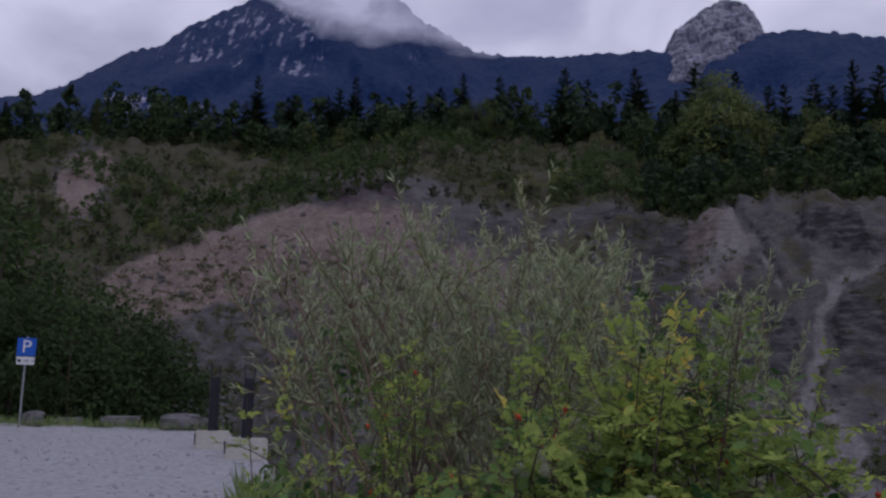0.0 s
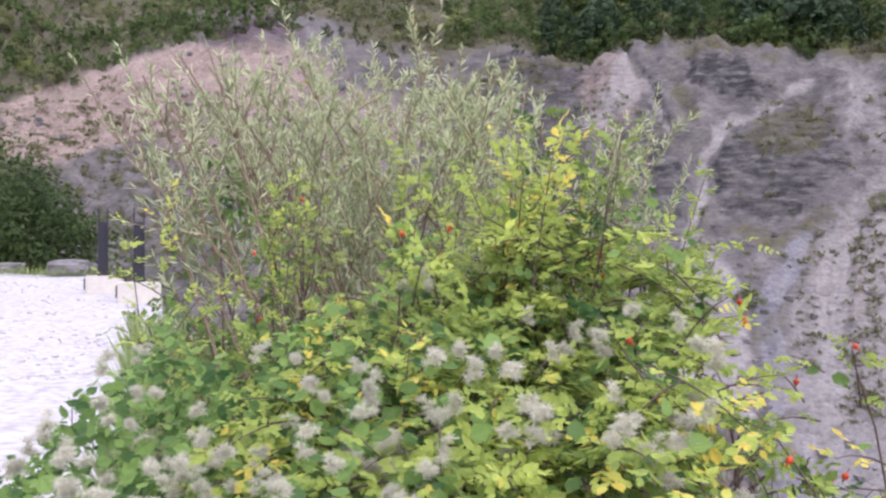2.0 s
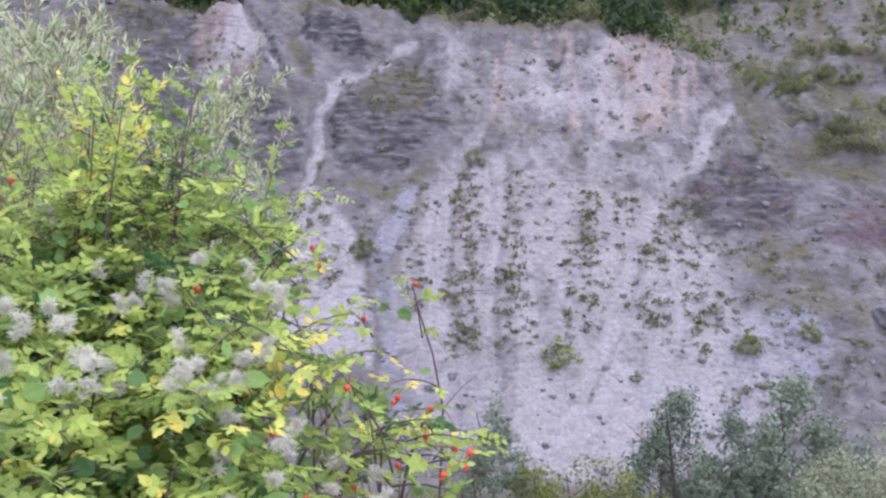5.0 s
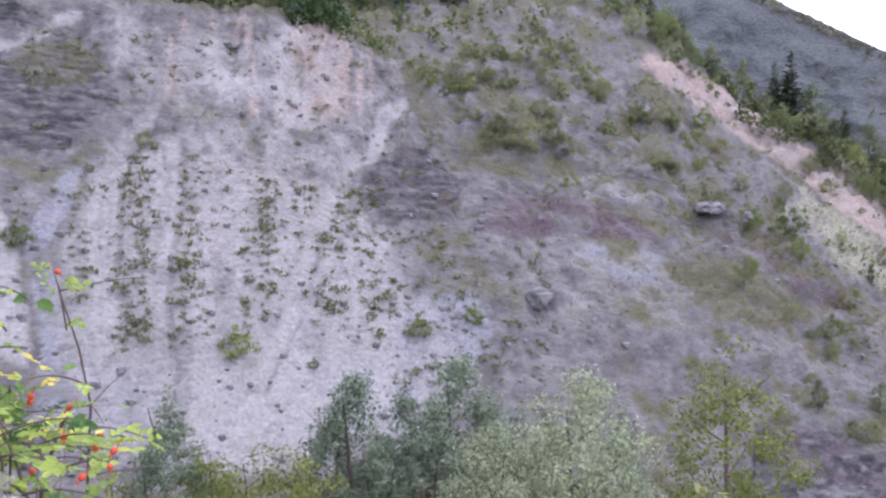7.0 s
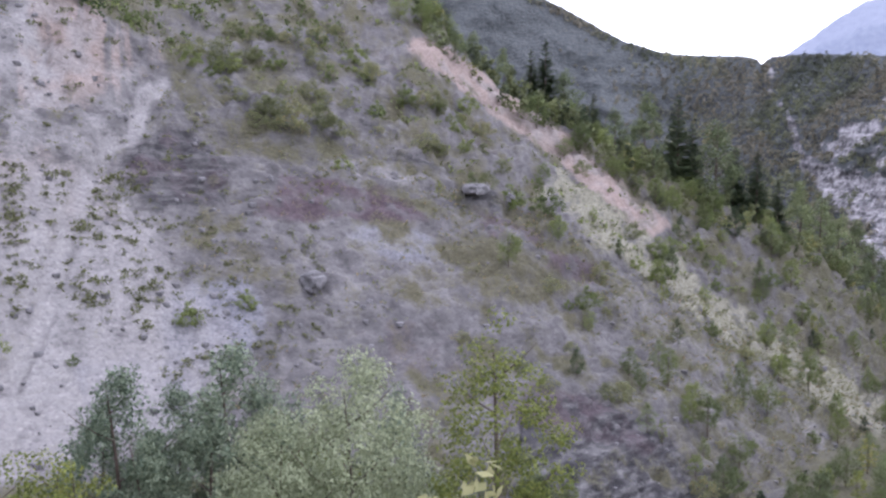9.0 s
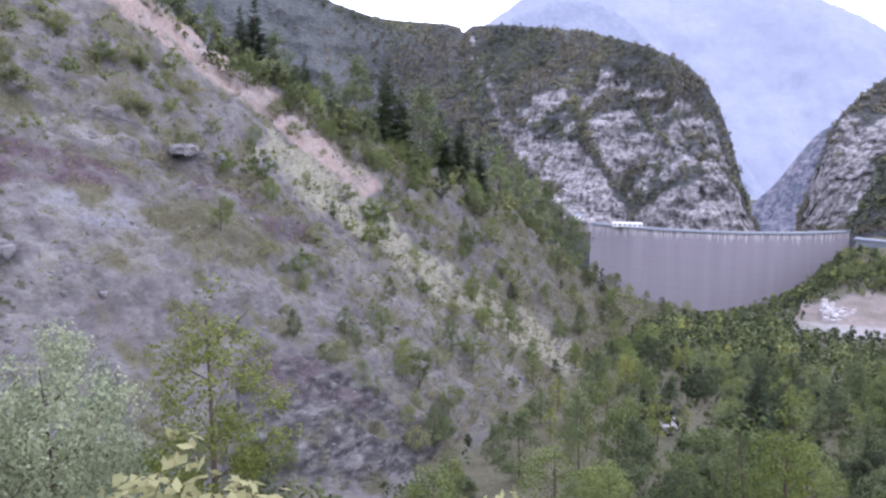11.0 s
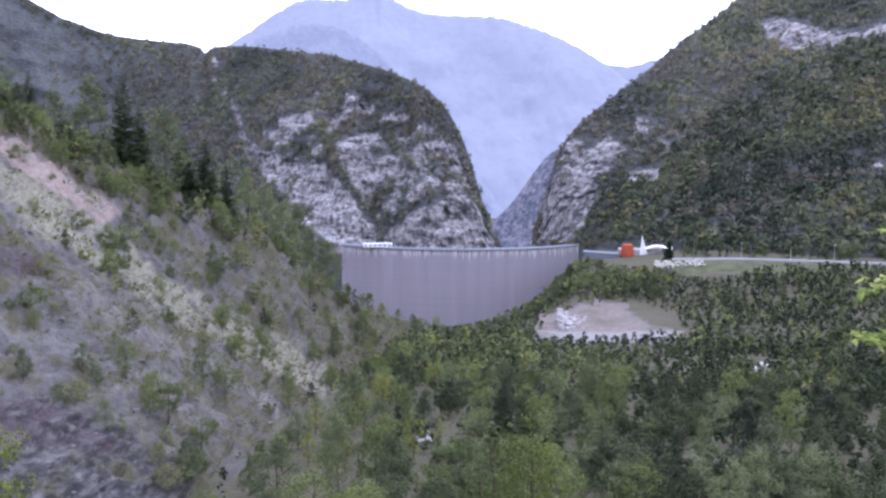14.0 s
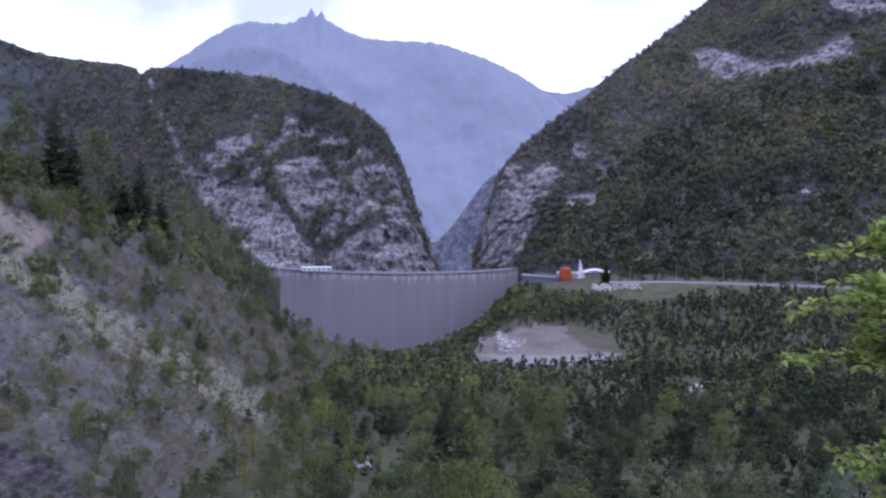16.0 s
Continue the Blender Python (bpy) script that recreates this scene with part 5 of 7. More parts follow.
for b, r, size, kind in ((45.0, 44, 2.0, 1), (46.6, 42, 1.7, 2), (48.2, 43, 1.9, 3), (51.4, 41, 1.7, 1), (53.2, 42, 1.9, 0), (49.4, 50, 2.1, 2), (56.8, 46, 1.8, 3), (36.2, 50, 1.7, 1), (42.6, 43, 1.5, 2), (63.4, 44, 1.7, 0), (65.4, 46, 1.6, 1)):
    once(bushes[kind], spot(b, r, 0.2), size, b, "rounded olive bush at the foot of the scree")
silver = broadleaf("silver_willow", "silvery grey-green willow in the ravine", "willow", 9.0, 3.6, 0.1, LEAF_SILVER, 160, 150, 120, 0.15, loose=True, tight=0.85)
silver.matrix_world = Matrix.Translation(spot(60.0, 32, 0.2)) @ Matrix.Diagonal((1, 1, 1.1, 1))
once(silver, spot(55.0, 30, 0.2), 0.8, 1.3, "smaller silvery willow in the ravine")
amber = broadleaf("young_maple", "slender yellow-green young maple on the near slope", "tree", 10.3, 2.2, 0.2, LEAF_YELLOW, 161, 110, 64, 0.15, loose=True, squash=0.75, tight=0.95)
amber.matrix_world = Matrix.Translation(spot(69.4, 30, 0.2))
sap = broadleaf("ash_sapling", "thin yellow-green ash sapling on the near slope", "tree", 6.2, 1.1, 0.2, LEAF_YELLOW, 162, 48, 40, 0.15, loose=True, squash=0.6, tight=1.3)
sap.matrix_world = Matrix.Translation(spot(105.8, 35, 0.2))
# shrub tips and a leaning tree close by
spray = broadleaf("sallow_shrub", "pale yellow-leaved sallow below the lay-by's edge", "shrub", 1.25, 0.5, 0.15, LEAF_PALE, 163, 60, 16, 0.07, loose=True, tight=1.1)
spray.matrix_world = Matrix.Translation(spot(69.0, 3.7, 0.05)) @ Matrix.Diagonal((1, 1, 0.82, 1))
once(spray, spot(74.5, 3.9, 0.05), 0.72, 2.0)
once(spray, spot(84.0, 3.8, 0.05), 0.66, 4.0)
once(spray, spot(88.5, 4.0, 0.05), 0.68, 5.1)


def ash_tree(foot_b, foot_r, boughs, seed):
    """A young ash with long level boughs that carry sprays of paired leaflets."""
    g = np.random.default_rng(seed)
    base = np.array(spot(foot_b, foot_r, 0.05))
    ob = thing("ash_tree", Matrix.Translation(Vector(base)), "young ash tree with level boughs of green leaf sprays", "tree")
    t = np.linspace(0, 1, 7)[:, None]
    trunk = base + np.array([0.12, 0.1, 2.6 - base[2] - 1.2]) * t
    v, f = tube_arrays(trunk, 0.045 * (1 - 0.7 * t[:, 0]), 8)
    part("trunk", mesh_of("trunk", v - base, f, BARK), ob)
    at, way, side, size = [], [], [], []
    for b, e, r in boughs:
        tip = np.array([*polar(b, r), r * math.tan(radians(e))])
        start = trunk[-1] * 0.5 + trunk[0] * 0.5
        start = np.array([start[0], start[1], min(trunk[-1][2], tip[2] - 0.25)])
        path = start + (tip - start) * t + np.array([0, 0, 0.16]) * np.sin(math.pi * t) + g.normal(size=(7, 3)) * 0.015
        wood = [tube_arrays(path, 0.012 * (1 - 0.85 * t[:, 0]) + 0.0015, 6)]
        lean = unit(tip - start)
        for k in range(24):
            s = g.uniform(0.4, 1.0)
            q = np.array([np.interp(s, t[:, 0], path[:, i]) for i in range(3)])
            d = unit(lean * 0.6 + g.normal(size=3) * np.array([0.8, 0.8, 0.3]))
            ln = g.uniform(0.1, 0.26)
            w = np.linspace(0, 1, 4)[:, None]
            twig = q + d * ln * w - np.array([0, 0, 0.12 * ln]) * w ** 2
            wood.append(tube_arrays(twig, 0.0022 * (1 - 0.7 * w[:, 0]) + 0.0005, 4))
            flat = unit(np.cross(d, np.array([0, 0, 1.0])))
            for m in range(14):
                u = g.uniform(0.25, 1.05)
                for sg in (-1, 1):
                    at.append(q + d * ln * u - np.array([0, 0, 0.12 * ln * u * u]) + g.normal(size=3) * 0.008)
                    wv = unit(d * 0.5 + flat * sg + np.array([0, 0, g.uniform(-0.7, 0.25)]) + g.normal(size=3) * 0.25)
                    way.append(wv)
                    side.append(unit(np.cross(np.cross(wv, flat + d) + g.normal(size=3) * 0.2, wv)))
                    size.append(g.uniform(0.038, 0.064))
        v, f = joined(wood)
        part("bough", mesh_of("bough", v - base, f, BARK), ob)
    size = np.array(size)
    v, f = leaf_arrays(np.array(at) - base, np.array(way), np.array(side), size, size * 0.46, 0.1)
    tagged(part("foliage", mesh_of("foliage", v, f, LEAF_ASH, shade=False), ob, "green pointed leaflets in sprays"), kind="stuff")
    return ob


ash_tree(138.5, 5.6, [(128.6, -4.2, 5.0), (130.6, -2.6, 5.2), (127.6, -6.6, 5.0), (128.4, -7.8, 5.3), (129.8, -6.4, 4.8), (127.0, -10.4, 5.1), (129.6, -9.4, 5.2), (129.4, -15.6, 4.9), (130.6, -16.8, 5.0), (131.6, -14.6, 5.2), (132.5, -5.5, 5.0), (132.5, -11.0, 5.0)], 164)

# ---------------------------------------------------------------- shrubs and tufts on the bank
nb = 5600
cb, ct = r3.uniform(-34, 100, nb), r3.uniform(0, 1, nb)
cr = np.where(r3.uniform(size=nb) < 0.5, TOE_R(cb) + (RIM_R(cb) - TOE_R(cb)) * ct, RIM_R(cb) + (CREST_R(cb) - RIM_R(cb)) * ct)
cz = height(cb, cr)
cx, cy = polar(cb, cr)
km = marks(cb, cr, cz, cx, cy)
odds = np.clip((km["plants"] + 0.04 - km["pale"] * 0.5 - km["pink"] * 0.15) * (1 - 0.6 * smooth(20, 60, cb)) + 0.62 * smooth(66, 76, cb), 0.0, 1)
lucky = r3.uniform(size=nb) < odds * 0.6
chosen = np.concatenate([np.nonzero(lucky & (cb < 68))[0][:150], np.nonzero(lucky & (cb >= 68))[0][:150]])
for i in chosen:
    upper = cr[i] > RIM_R(cb[i])
    s = r3.uniform(0.4, 1.2) * ((1.3 if upper else 0.3) if cb[i] < 52 else 1.0) * (1.15 if cb[i] > 72 else 1.0)
    p = Vector((cx[i], cy[i], cz[i] - 0.1))
    if cb[i] > 68 and r3.uniform() < 0.4:
        once((soft_pines + greens + greens)[r3.integers(9)], p, s * 0.5, r3.uniform(0, 6), "small tree on the marl slope")
    else:
        stand(bushes[r3.integers(4)], p, s, r3.uniform(0, 6))
for b, e, s in ((32.8, 2.6, 0.8), (25.6, -3.6, 1.0), (53.2, -8.6, 0.9), (42.9, -11.2, 0.45), (35, -4.6, 0.5), (56.4, 2.6, 1.7), (58, 2.9, 1.5), (29.6, 0.8, 0.4), (38.1, -10.8, 1.2), (49.6, -9.6, 1.0), (70, -2.2, 1.5), (72.5, -2.6, 1.7), (74.9, -8.6, 1.3), (79.2, -5.4, 1.6), (79.5, -6.8, 1.5)):
    p = sight(b, e)
    if p:
        once(bushes[0 if e < 0 else 1], p - Vector((0, 0, 0.1)), s, b, "rounded green bush standing alone on the scree")


# soft bushes over the hill above the marl
for k in range(64):
    b = r3.uniform(49.5, 70)
    e = np.interp(b, [49, 60, 68, 71], [9.5, 8.5, 3.5, -0.5]) - r3.uniform(0, 1) ** 1.2 * np.interp(b, [49, 58, 71], [5.5, 6.5, 3.0])
    p = sight(b, float(e))
    if p:
        once(bushes[r3.integers(4)], p - Vector((0, 0, 0.15)), r3.uniform(0.45, 1.35), r3.uniform(0, 6), "soft olive bush on the hill above the marl")
# young trees and tall shrubs standing in lines down the spur: bearing, angle of the foot, height
SPUR_TREES = [(71.8, -1.6, 3.4), (73.1, -4.2, 3.6), (79.2, -7.0, 4.2), (79.6, -8.4, 3.4), (80.0, -13.2, 4.6), (79.4, -12.0, 3.6), (84.5, -14.0, 5.0), (83.6, -13.4, 3.4), (75.0, -9.9, 3.0), (76.9, -5.5, 2.8), (81.3, -15.6, 3.4), (65.4, -1.8, 2.2), (67.5, -0.9, 2.6), (85.5, -7.6, 4.2), (89.8, -14.6, 4.8), (94.3, -16.2, 4.6), (78.3, -13.6, 3.0), (80.5, -10.2, 3.0),
              (89.9, -15.8, 5.0), (88.4, -9.8, 4.6), (85.2, -8.2, 3.2), (76.8, -5.0, 2.4), (87.7, -19.4, 4.0), (79.7, -16.6, 2.6), (86.6, -12.0, 3.4), (91.4, -12.6, 4.6), (92.6, -14.4, 4.4), (82.2, -9.0, 2.6), (83.0, -6.2, 3.4), (87.0, -10.4, 3.6), (90.6, -10.6, 4.0)]
for k, (b, e, tall) in enumerate(SPUR_TREES):
    p = sight(b, e)
    if p:
        kind = (greens[k % 3], soft_pines[k % 3], greens[(k + 1) % 3], yellows[k % 2])[k % 4]
        ob = once(kind, p - Vector((0, 0, 0.15)), tall / (7 if kind in yellows else 8), k * 1.3, "slender young tree rooted in the marl of the spur")
        ob.scale = ob.scale[0] * 0.8, ob.scale[1] * 0.8, ob.scale[2]


def tuft_stuff(name, label, b, r, size, mat, seed, per=9):
    g = np.random.default_rng(seed)
    x, y = polar(b, r)
    c = np.stack([x, y, height(b, r) + size * 0.25], -1)
    out = unit(np.stack([0 * x, 0 * x, 0 * x + 1.0], -1) + g.normal(size=c.shape) * 0.4)
    k = len(c)
    cc = np.repeat(c, per, 0) + g.normal(size=(k * per, 3)) * np.repeat(size * 0.33, per)[:, None] * np.array([1, 1, 0.55])
    way, side = frames_from(unit(np.repeat(out, per, 0) + g.normal(size=(k * per, 3)) * 0.9), 1.4, g)
    ln = np.repeat(size, per) * g.uniform(0.22, 0.5, k * per)
    v, f = blade_arrays(cc - way * ln[:, None] * 0.5, way, side, ln, ln * 0.6)
    return tagged(new(name, mesh_of(name, v, f, mat, shade=False)), label, "grass tufts", kind="stuff")


# small separate tufts in rows down the scree
cb, ct = np.meshgrid(np.arange(-22, 64, 0.4), np.linspace(0.0, 1.0, 96))
cb, ct = cb.ravel() + r3.normal(size=cb.size) * 0.13, ct.ravel() + r3.normal(size=cb.size) * 0.006
cr = TOE_R(cb) + (RIM_R(cb) - TOE_R(cb)) * ct
cz = height(cb, cr)
cx, cy = polar(cb, cr)
ang = np.degrees(np.arctan2(cz, cr))
runs = fbm(cb * 0.8 + 0.35 * fbm(cb * 0.2, ang * 0.3, 0, 2, 97), ang * 0.05, 0, 3, 92)
core = region(cb + 0.3 * runs, ang, [(28.6, 1.6), (34, 2.6), (40, 1.0), (47, 0), (47.6, -9.4), (40, -8.4), (34, -9.2), (29.6, -9.8)], 0.8)
odds = 0.82 * core * smooth(-0.6, 0.15, runs) + 0.3 * region(cb, ang, [(47, -2), (58, -4), (58, -11), (48, -12)], 1.2) + 0.12 * patch(cb, ang, 40, 4, 16, 7) + 0.75 * patch(cb, ang, -9, 5.5, 14, 5) + 0.7 * patch(cb, ang, -9.5, 0, 5, 4) + 0.4 * patch(cb, ang, 14, 6, 6, 7) + 0.5 * region(cb, ang, [(21.5, 1.5), (24, 1), (25, -5), (20.5, -6)], 0.7)
odds = odds + 0.5 * stroke(cb, ang, [(29.2, 1.0), (28.9, -2), (29.2, -6)], 0.7) + 0.35 * patch(cb, ang, 28, 7.6, 2.6, 1.6)
lumps = vnoise(cx * 0.3, cy * 0.3, cz * 0.3, 98)
for pts in STREAMS:
    odds = odds * (1 - stroke(cb + 0.1, ang, pts, 0.5))
ok = r3.uniform(size=cb.size) < odds * (0.75 + 0.5 * lumps)
tuft_stuff("scree_tufts", "olive tufts dotted in rows over the scree", cb[ok], cr[ok], (0.36 + 0.62 * r3.uniform(0, 1, ok.sum()) ** 2.2), TUFT, 5, 24)
nt = 30000
cb, ct = r3.uniform(-30, 97, nt), r3.uniform(-0.05, 1.05, nt)
cr = TOE_R(cb) + (RIM_R(cb) - TOE_R(cb)) * ct
cz = height(cb, cr)
cx, cy = polar(cb, cr)
km = marks(cb, cr, cz, cx, cy)
ang = np.degrees(np.arctan2(cz, cr))
band = 0.9 * patch(cb, ang, -12, 6, 10, 5) + 0.7 * patch(cb, ang, 5, 6, 12, 8) + 0.95 * smooth(47, 52, cb) + 0.4 * patch(cb, ang, 39, 6, 10, 5)
lump = 0.35 + 0.75 * fbm(cx * 0.12, cy * 0.12, cz * 0.12, 3, 91)
odds = np.clip((0.06 + 0.6 * band) * lump - 0.6 * smooth(0.7, 0.9, km["pale"]) - 0.35 * km["blue"] - 0.2 * km["dark"], 0.0, 1)
ok = r3.uniform(size=nt) < odds
tuft_stuff("bank_tufts", "dry olive tufts scattered over the bank", cb[ok], cr[ok], np.where(cb[ok] < 47, 0.6, 1.0) * r3.uniform(0.25, 0.85, ok.sum()) ** 1.2 * np.clip(cr[ok] / 90, 0.8, 2), TUFT, 7, 11)
nd = 15000
cb, ct = r3.uniform(65, 92, nd), r3.uniform(-0.02, 1.02, nd)
cr = TOE_R(cb) + (RIM_R(cb) - TOE_R(cb)) * ct
ang = np.degrees(np.arctan2(height(cb, cr), cr))
swath = stroke(cb, ang, [(71, 1.6), (75.5, -1.2), (80.6, -6.2), (84.6, -9.6), (88.8, -12)], 2.3) + 0.4 * stroke(cb, ang, [(66, 5), (72, 2)], 1.0)
ok = r3.uniform(size=nd) < swath * 0.75
tuft_stuff("dry_grass_tufts", "dry yellow-green grass in a band down the spur", cb[ok], cr[ok], r3.uniform(0.2, 0.5, ok.sum()) * np.clip(cr[ok] / 90, 0.8, 1.5), DRY_GRASS, 9, 8)
nu = 7500
cb, ct = r3.uniform(-34, 97, nu), r3.uniform(0, 1, nu)
cr = RIM_R(cb) + (CREST_R(cb) - RIM_R(cb)) * ct
cz = height(cb, cr)
cx, cy = polar(cb, cr)
km = marks(cb, cr, cz, cx, cy)
ok = r3.uniform(size=nu) < np.clip(km["plants"] * 0.8, 0, 1)
tuft_stuff("slope_undergrowth", "olive and brown undergrowth on the upper slope", cb[ok], cr[ok], r3.uniform(0.5, 1.5, ok.sum()), TUFT, 6, 8)
tuft_stuff("slope_greenery", "low green plants on the upper slope", cb[ok][::3], cr[ok][::3], r3.uniform(0.6, 1.8, len(cb[ok][::3])), LEAF_MID, 8, 9)

# ---------------------------------------------------------------- the valley wood
placed = 0
far_b, far_r, far_s = [], [], []
gx, gy = np.meshgrid(np.arange(-20, 520, 4.8), np.arange(-420, 180, 4.8))
gx, gy = (g.ravel() + r3.uniform(-2.3, 2.3, g.size) for g in (gx, gy))
gr, gb = np.hypot(gx, gy), np.degrees(np.arctan2(gx, gy))
keep = (gb > 58) & (gb < 138) & (gr > 46) & (gr < np.where(gb > 106, 464, np.where(gb > 97, 470, TOE_R(gb) * 1.03)))
keep &= np.hypot((gb - 111.0) / 5.0, (gr - 348) / 55) + 0.22 * vnoise(gx * 0.06, gy * 0.06, 0, 76) > 0.93
keep &= r3.uniform(size=gr.size) < np.clip(0.8 + 0.55 * vnoise(gx * 0.045, gy * 0.045, 0, 78), 0.25, 0.97)
keep &= ~((np.abs(gb - 119.5) < 1.2) & (gr > 196) & (gr < 255))
# the wood stays low in front of the bank's foot
SKY_LIMIT = curve((58, -16.5), (72, -20.5), (81, -21.5), (87.5, -17.6), (93, -13.6), (97, -10.9), (98.5, -10.3), (100.2, -10.5), (103, -9.9), (105.7, -7.9), (107, -6), (110, -6.0), (113, -6.7), (116.3, -7.0), (117.8, -6.9), (119, -6.3), (121, -5.8), (124, -5.6))
room = (gr * np.tan(np.radians(SKY_LIMIT(gb))) - height(gb, gr)) / 8.0
keep &= room > 0.22
keep &= stroke(gb, np.degrees(np.arctan2(height(gb, gr), gr)), [(106.0, -11.1), (111.1, -11.0), (115.6, -10.6)], 0.4) < 0.4
order = np.argsort(gr[keep])
for b, r, most in zip(gb[keep][order], gr[keep][order], room[keep][order]):
    if placed < 290 and 78 < b < 134 and most > 0.45:
        if b > 112 and r3.uniform() < 0.8:
            kind = dark_pines[r3.integers(2)]
        elif b < 97:
            kind = [*greens, *greens, *soft_pines, *yellows, round_pines[0], bushes[1]][r3.integers(13)]
        else:
            kind = [*round_pines, *round_pines, *soft_pines, *greens, *yellows, *dark_pines, pines[r3.integers(4)]][r3.integers(15)]
        once(kind, spot(b, r, 0.3), min(most, r3.uniform(0.45, 1.0)), r3.uniform(0, 6))
        placed += 1
    else:
        far_b.append(b), far_r.append(r), far_s.append(min(most * 1.1, 0.5 + 0.8 * r3.uniform() ** 1.6))


def wood_stuff(name, label, b, r, scale, mat, seed, per=46, blade=0.19, rounded=0.62):
    """Many far trees in one mesh: a cone or dome of sprays for each, every tree in a tone of its own."""
    g = np.random.default_rng(seed)
    b, r, scale = (np.asarray(a, float) for a in (b, r, scale))
    x, y = polar(b, r)
    c = np.repeat(np.stack([x, y, height(b, r)], -1), per, 0)
    h = np.repeat(scale * 7.0, per)
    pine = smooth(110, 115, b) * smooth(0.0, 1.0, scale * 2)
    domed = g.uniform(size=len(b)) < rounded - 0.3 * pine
    dome = np.repeat(domed, per)
    # each crown is a heap of rounded clumps
    clumps = max(5, per // 13)
    which = np.repeat(np.arange(len(b)) * clumps, per) + g.integers(clumps, size=len(c))
    s = g.uniform(0.08, 1, len(b) * clumps)[which] ** 0.8
    a = g.uniform(0, 2 * np.pi, len(b) * clumps)[which]
    shape = np.where(dome, 1.25 * np.sqrt(np.clip(1 - (2 * s - 0.9) ** 2 * 0.82, 0, 1)), (1.02 - s) ** 0.6)
    rad = h * 0.25 * shape * g.uniform(0.55, 1.05, len(b) * clumps)[which]
    ball = unit(g.normal(size=c.shape) + np.array([0, 0, 0.3]))
    p = c + np.stack([np.cos(a) * rad, np.sin(a) * rad, s * h * np.where(dome, 0.8, 0.95)], -1) + ball * (h * np.where(dome, 0.15, 0.05 + 0.1 * (1 - s)))[:, None]
    way, side = facing(ball + 0.5 * np.stack([np.cos(a) * shape, np.sin(a) * shape, 0.6 + 0 * a], -1), 0.35, 0.25, g)
    ln = h * blade * g.uniform(0.7, 1.3, len(c))
    v, f = blade_arrays(p - way * ln[:, None] * 0.5, way, side, ln, ln * 0.66)
    me = mesh_of(name, v, f, mat, shade=False)
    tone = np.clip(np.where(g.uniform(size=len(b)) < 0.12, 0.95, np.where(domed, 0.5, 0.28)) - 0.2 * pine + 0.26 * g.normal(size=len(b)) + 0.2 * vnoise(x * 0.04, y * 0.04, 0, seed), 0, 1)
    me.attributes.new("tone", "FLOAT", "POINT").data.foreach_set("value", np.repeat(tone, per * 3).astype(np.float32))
    return tagged(new(name, me), label, "wood", kind="stuff")


far_b, far_r, far_s = np.array(far_b), np.array(far_r), np.array(far_s)
gap = (far_b > 104) & (far_b < 117) & (far_r > 300)
far_s = np.where(gap & (far_r < 402), np.minimum(far_s, 0.66), far_s)
fore = (far_b > 105.6) & (far_b < 115.6) & (far_r > 190) & (far_r < 305)
far_s = np.where(fore, np.minimum(far_s, (far_r * np.tan(np.radians(np.interp(far_b, [105.6, 107, 112, 113.5, 115.6], [-11.2, -11.5, -11.7, -11.1, -10.7]) + 0.35 * vnoise(far_b * 3, far_r * 0.1, 0, 75))) - height(far_b, far_r)) / 7.2), far_s)
stay = far_s > 0.12
far_b, far_r, far_s = far_b[stay], far_r[stay], far_s[stay]
vb, vr = r3.uniform(104.2, 114.6, 420), r3.uniform(404, 538, 420)
vs = np.minimum(r3.uniform(0.6, 1.35, 420), (vr * np.tan(np.radians(np.interp(vb, [104, 109, 110.5, 114, 115], [-5.6, -5.7, -6.3, -6.4, -6.9]))) - height(vb, vr)) / 7.2)
fits = (vs > 0.3) & ((vr < 462) | (vb < 113.6))
far_b, far_r, far_s = (np.concatenate(pair) for pair in ((far_b, vb[fits]), (far_r, vr[fits]), (far_s, vs[fits])))
vb, vr = r3.uniform(115.0, 140, 520), r3.uniform(493, 545, 520)
far_b, far_r, far_s = (np.concatenate(pair) for pair in ((far_b, vb), (far_r, vr), (far_s, r3.uniform(0.4, 1.0, 520))))
near_half = far_r < 230
ux, uy = np.meshgrid(np.arange(60, 520, 4.2), np.arange(-420, 60, 4.2))
ux, uy = (g.ravel() + r3.uniform(-2, 2, g.size) for g in (ux, uy))
ur, ub = np.hypot(ux, uy), np.degrees(np.arctan2(ux, uy))
uz = height(ub, ur)
under = (ub > 96) & (ub < 136) & (ur > 80) & (ur < 466) & (np.hypot((ub - 110.6) / 4.6, (ur - 348) / 52) > 0.95) & ~((np.abs(ub - 119.5) < 1.0) & (ur > 196) & (ur < 255))
under &= stroke(ub, np.degrees(np.arctan2(uz, ur)), [(106.0, -11.1), (111.1, -11.0), (115.6, -10.6)], 0.4) < 0.4
us = np.minimum(r3.uniform(0.3, 0.62, ur.size), (ur * np.tan(np.radians(SKY_LIMIT(ub))) - uz) / 7.5)
under &= us > 0.12
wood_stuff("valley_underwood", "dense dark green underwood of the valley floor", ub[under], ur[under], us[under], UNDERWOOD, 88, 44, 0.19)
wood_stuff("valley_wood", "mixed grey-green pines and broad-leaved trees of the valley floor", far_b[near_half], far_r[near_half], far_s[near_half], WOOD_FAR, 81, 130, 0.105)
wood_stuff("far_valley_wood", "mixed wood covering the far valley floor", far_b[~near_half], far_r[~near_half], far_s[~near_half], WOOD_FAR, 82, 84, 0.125)


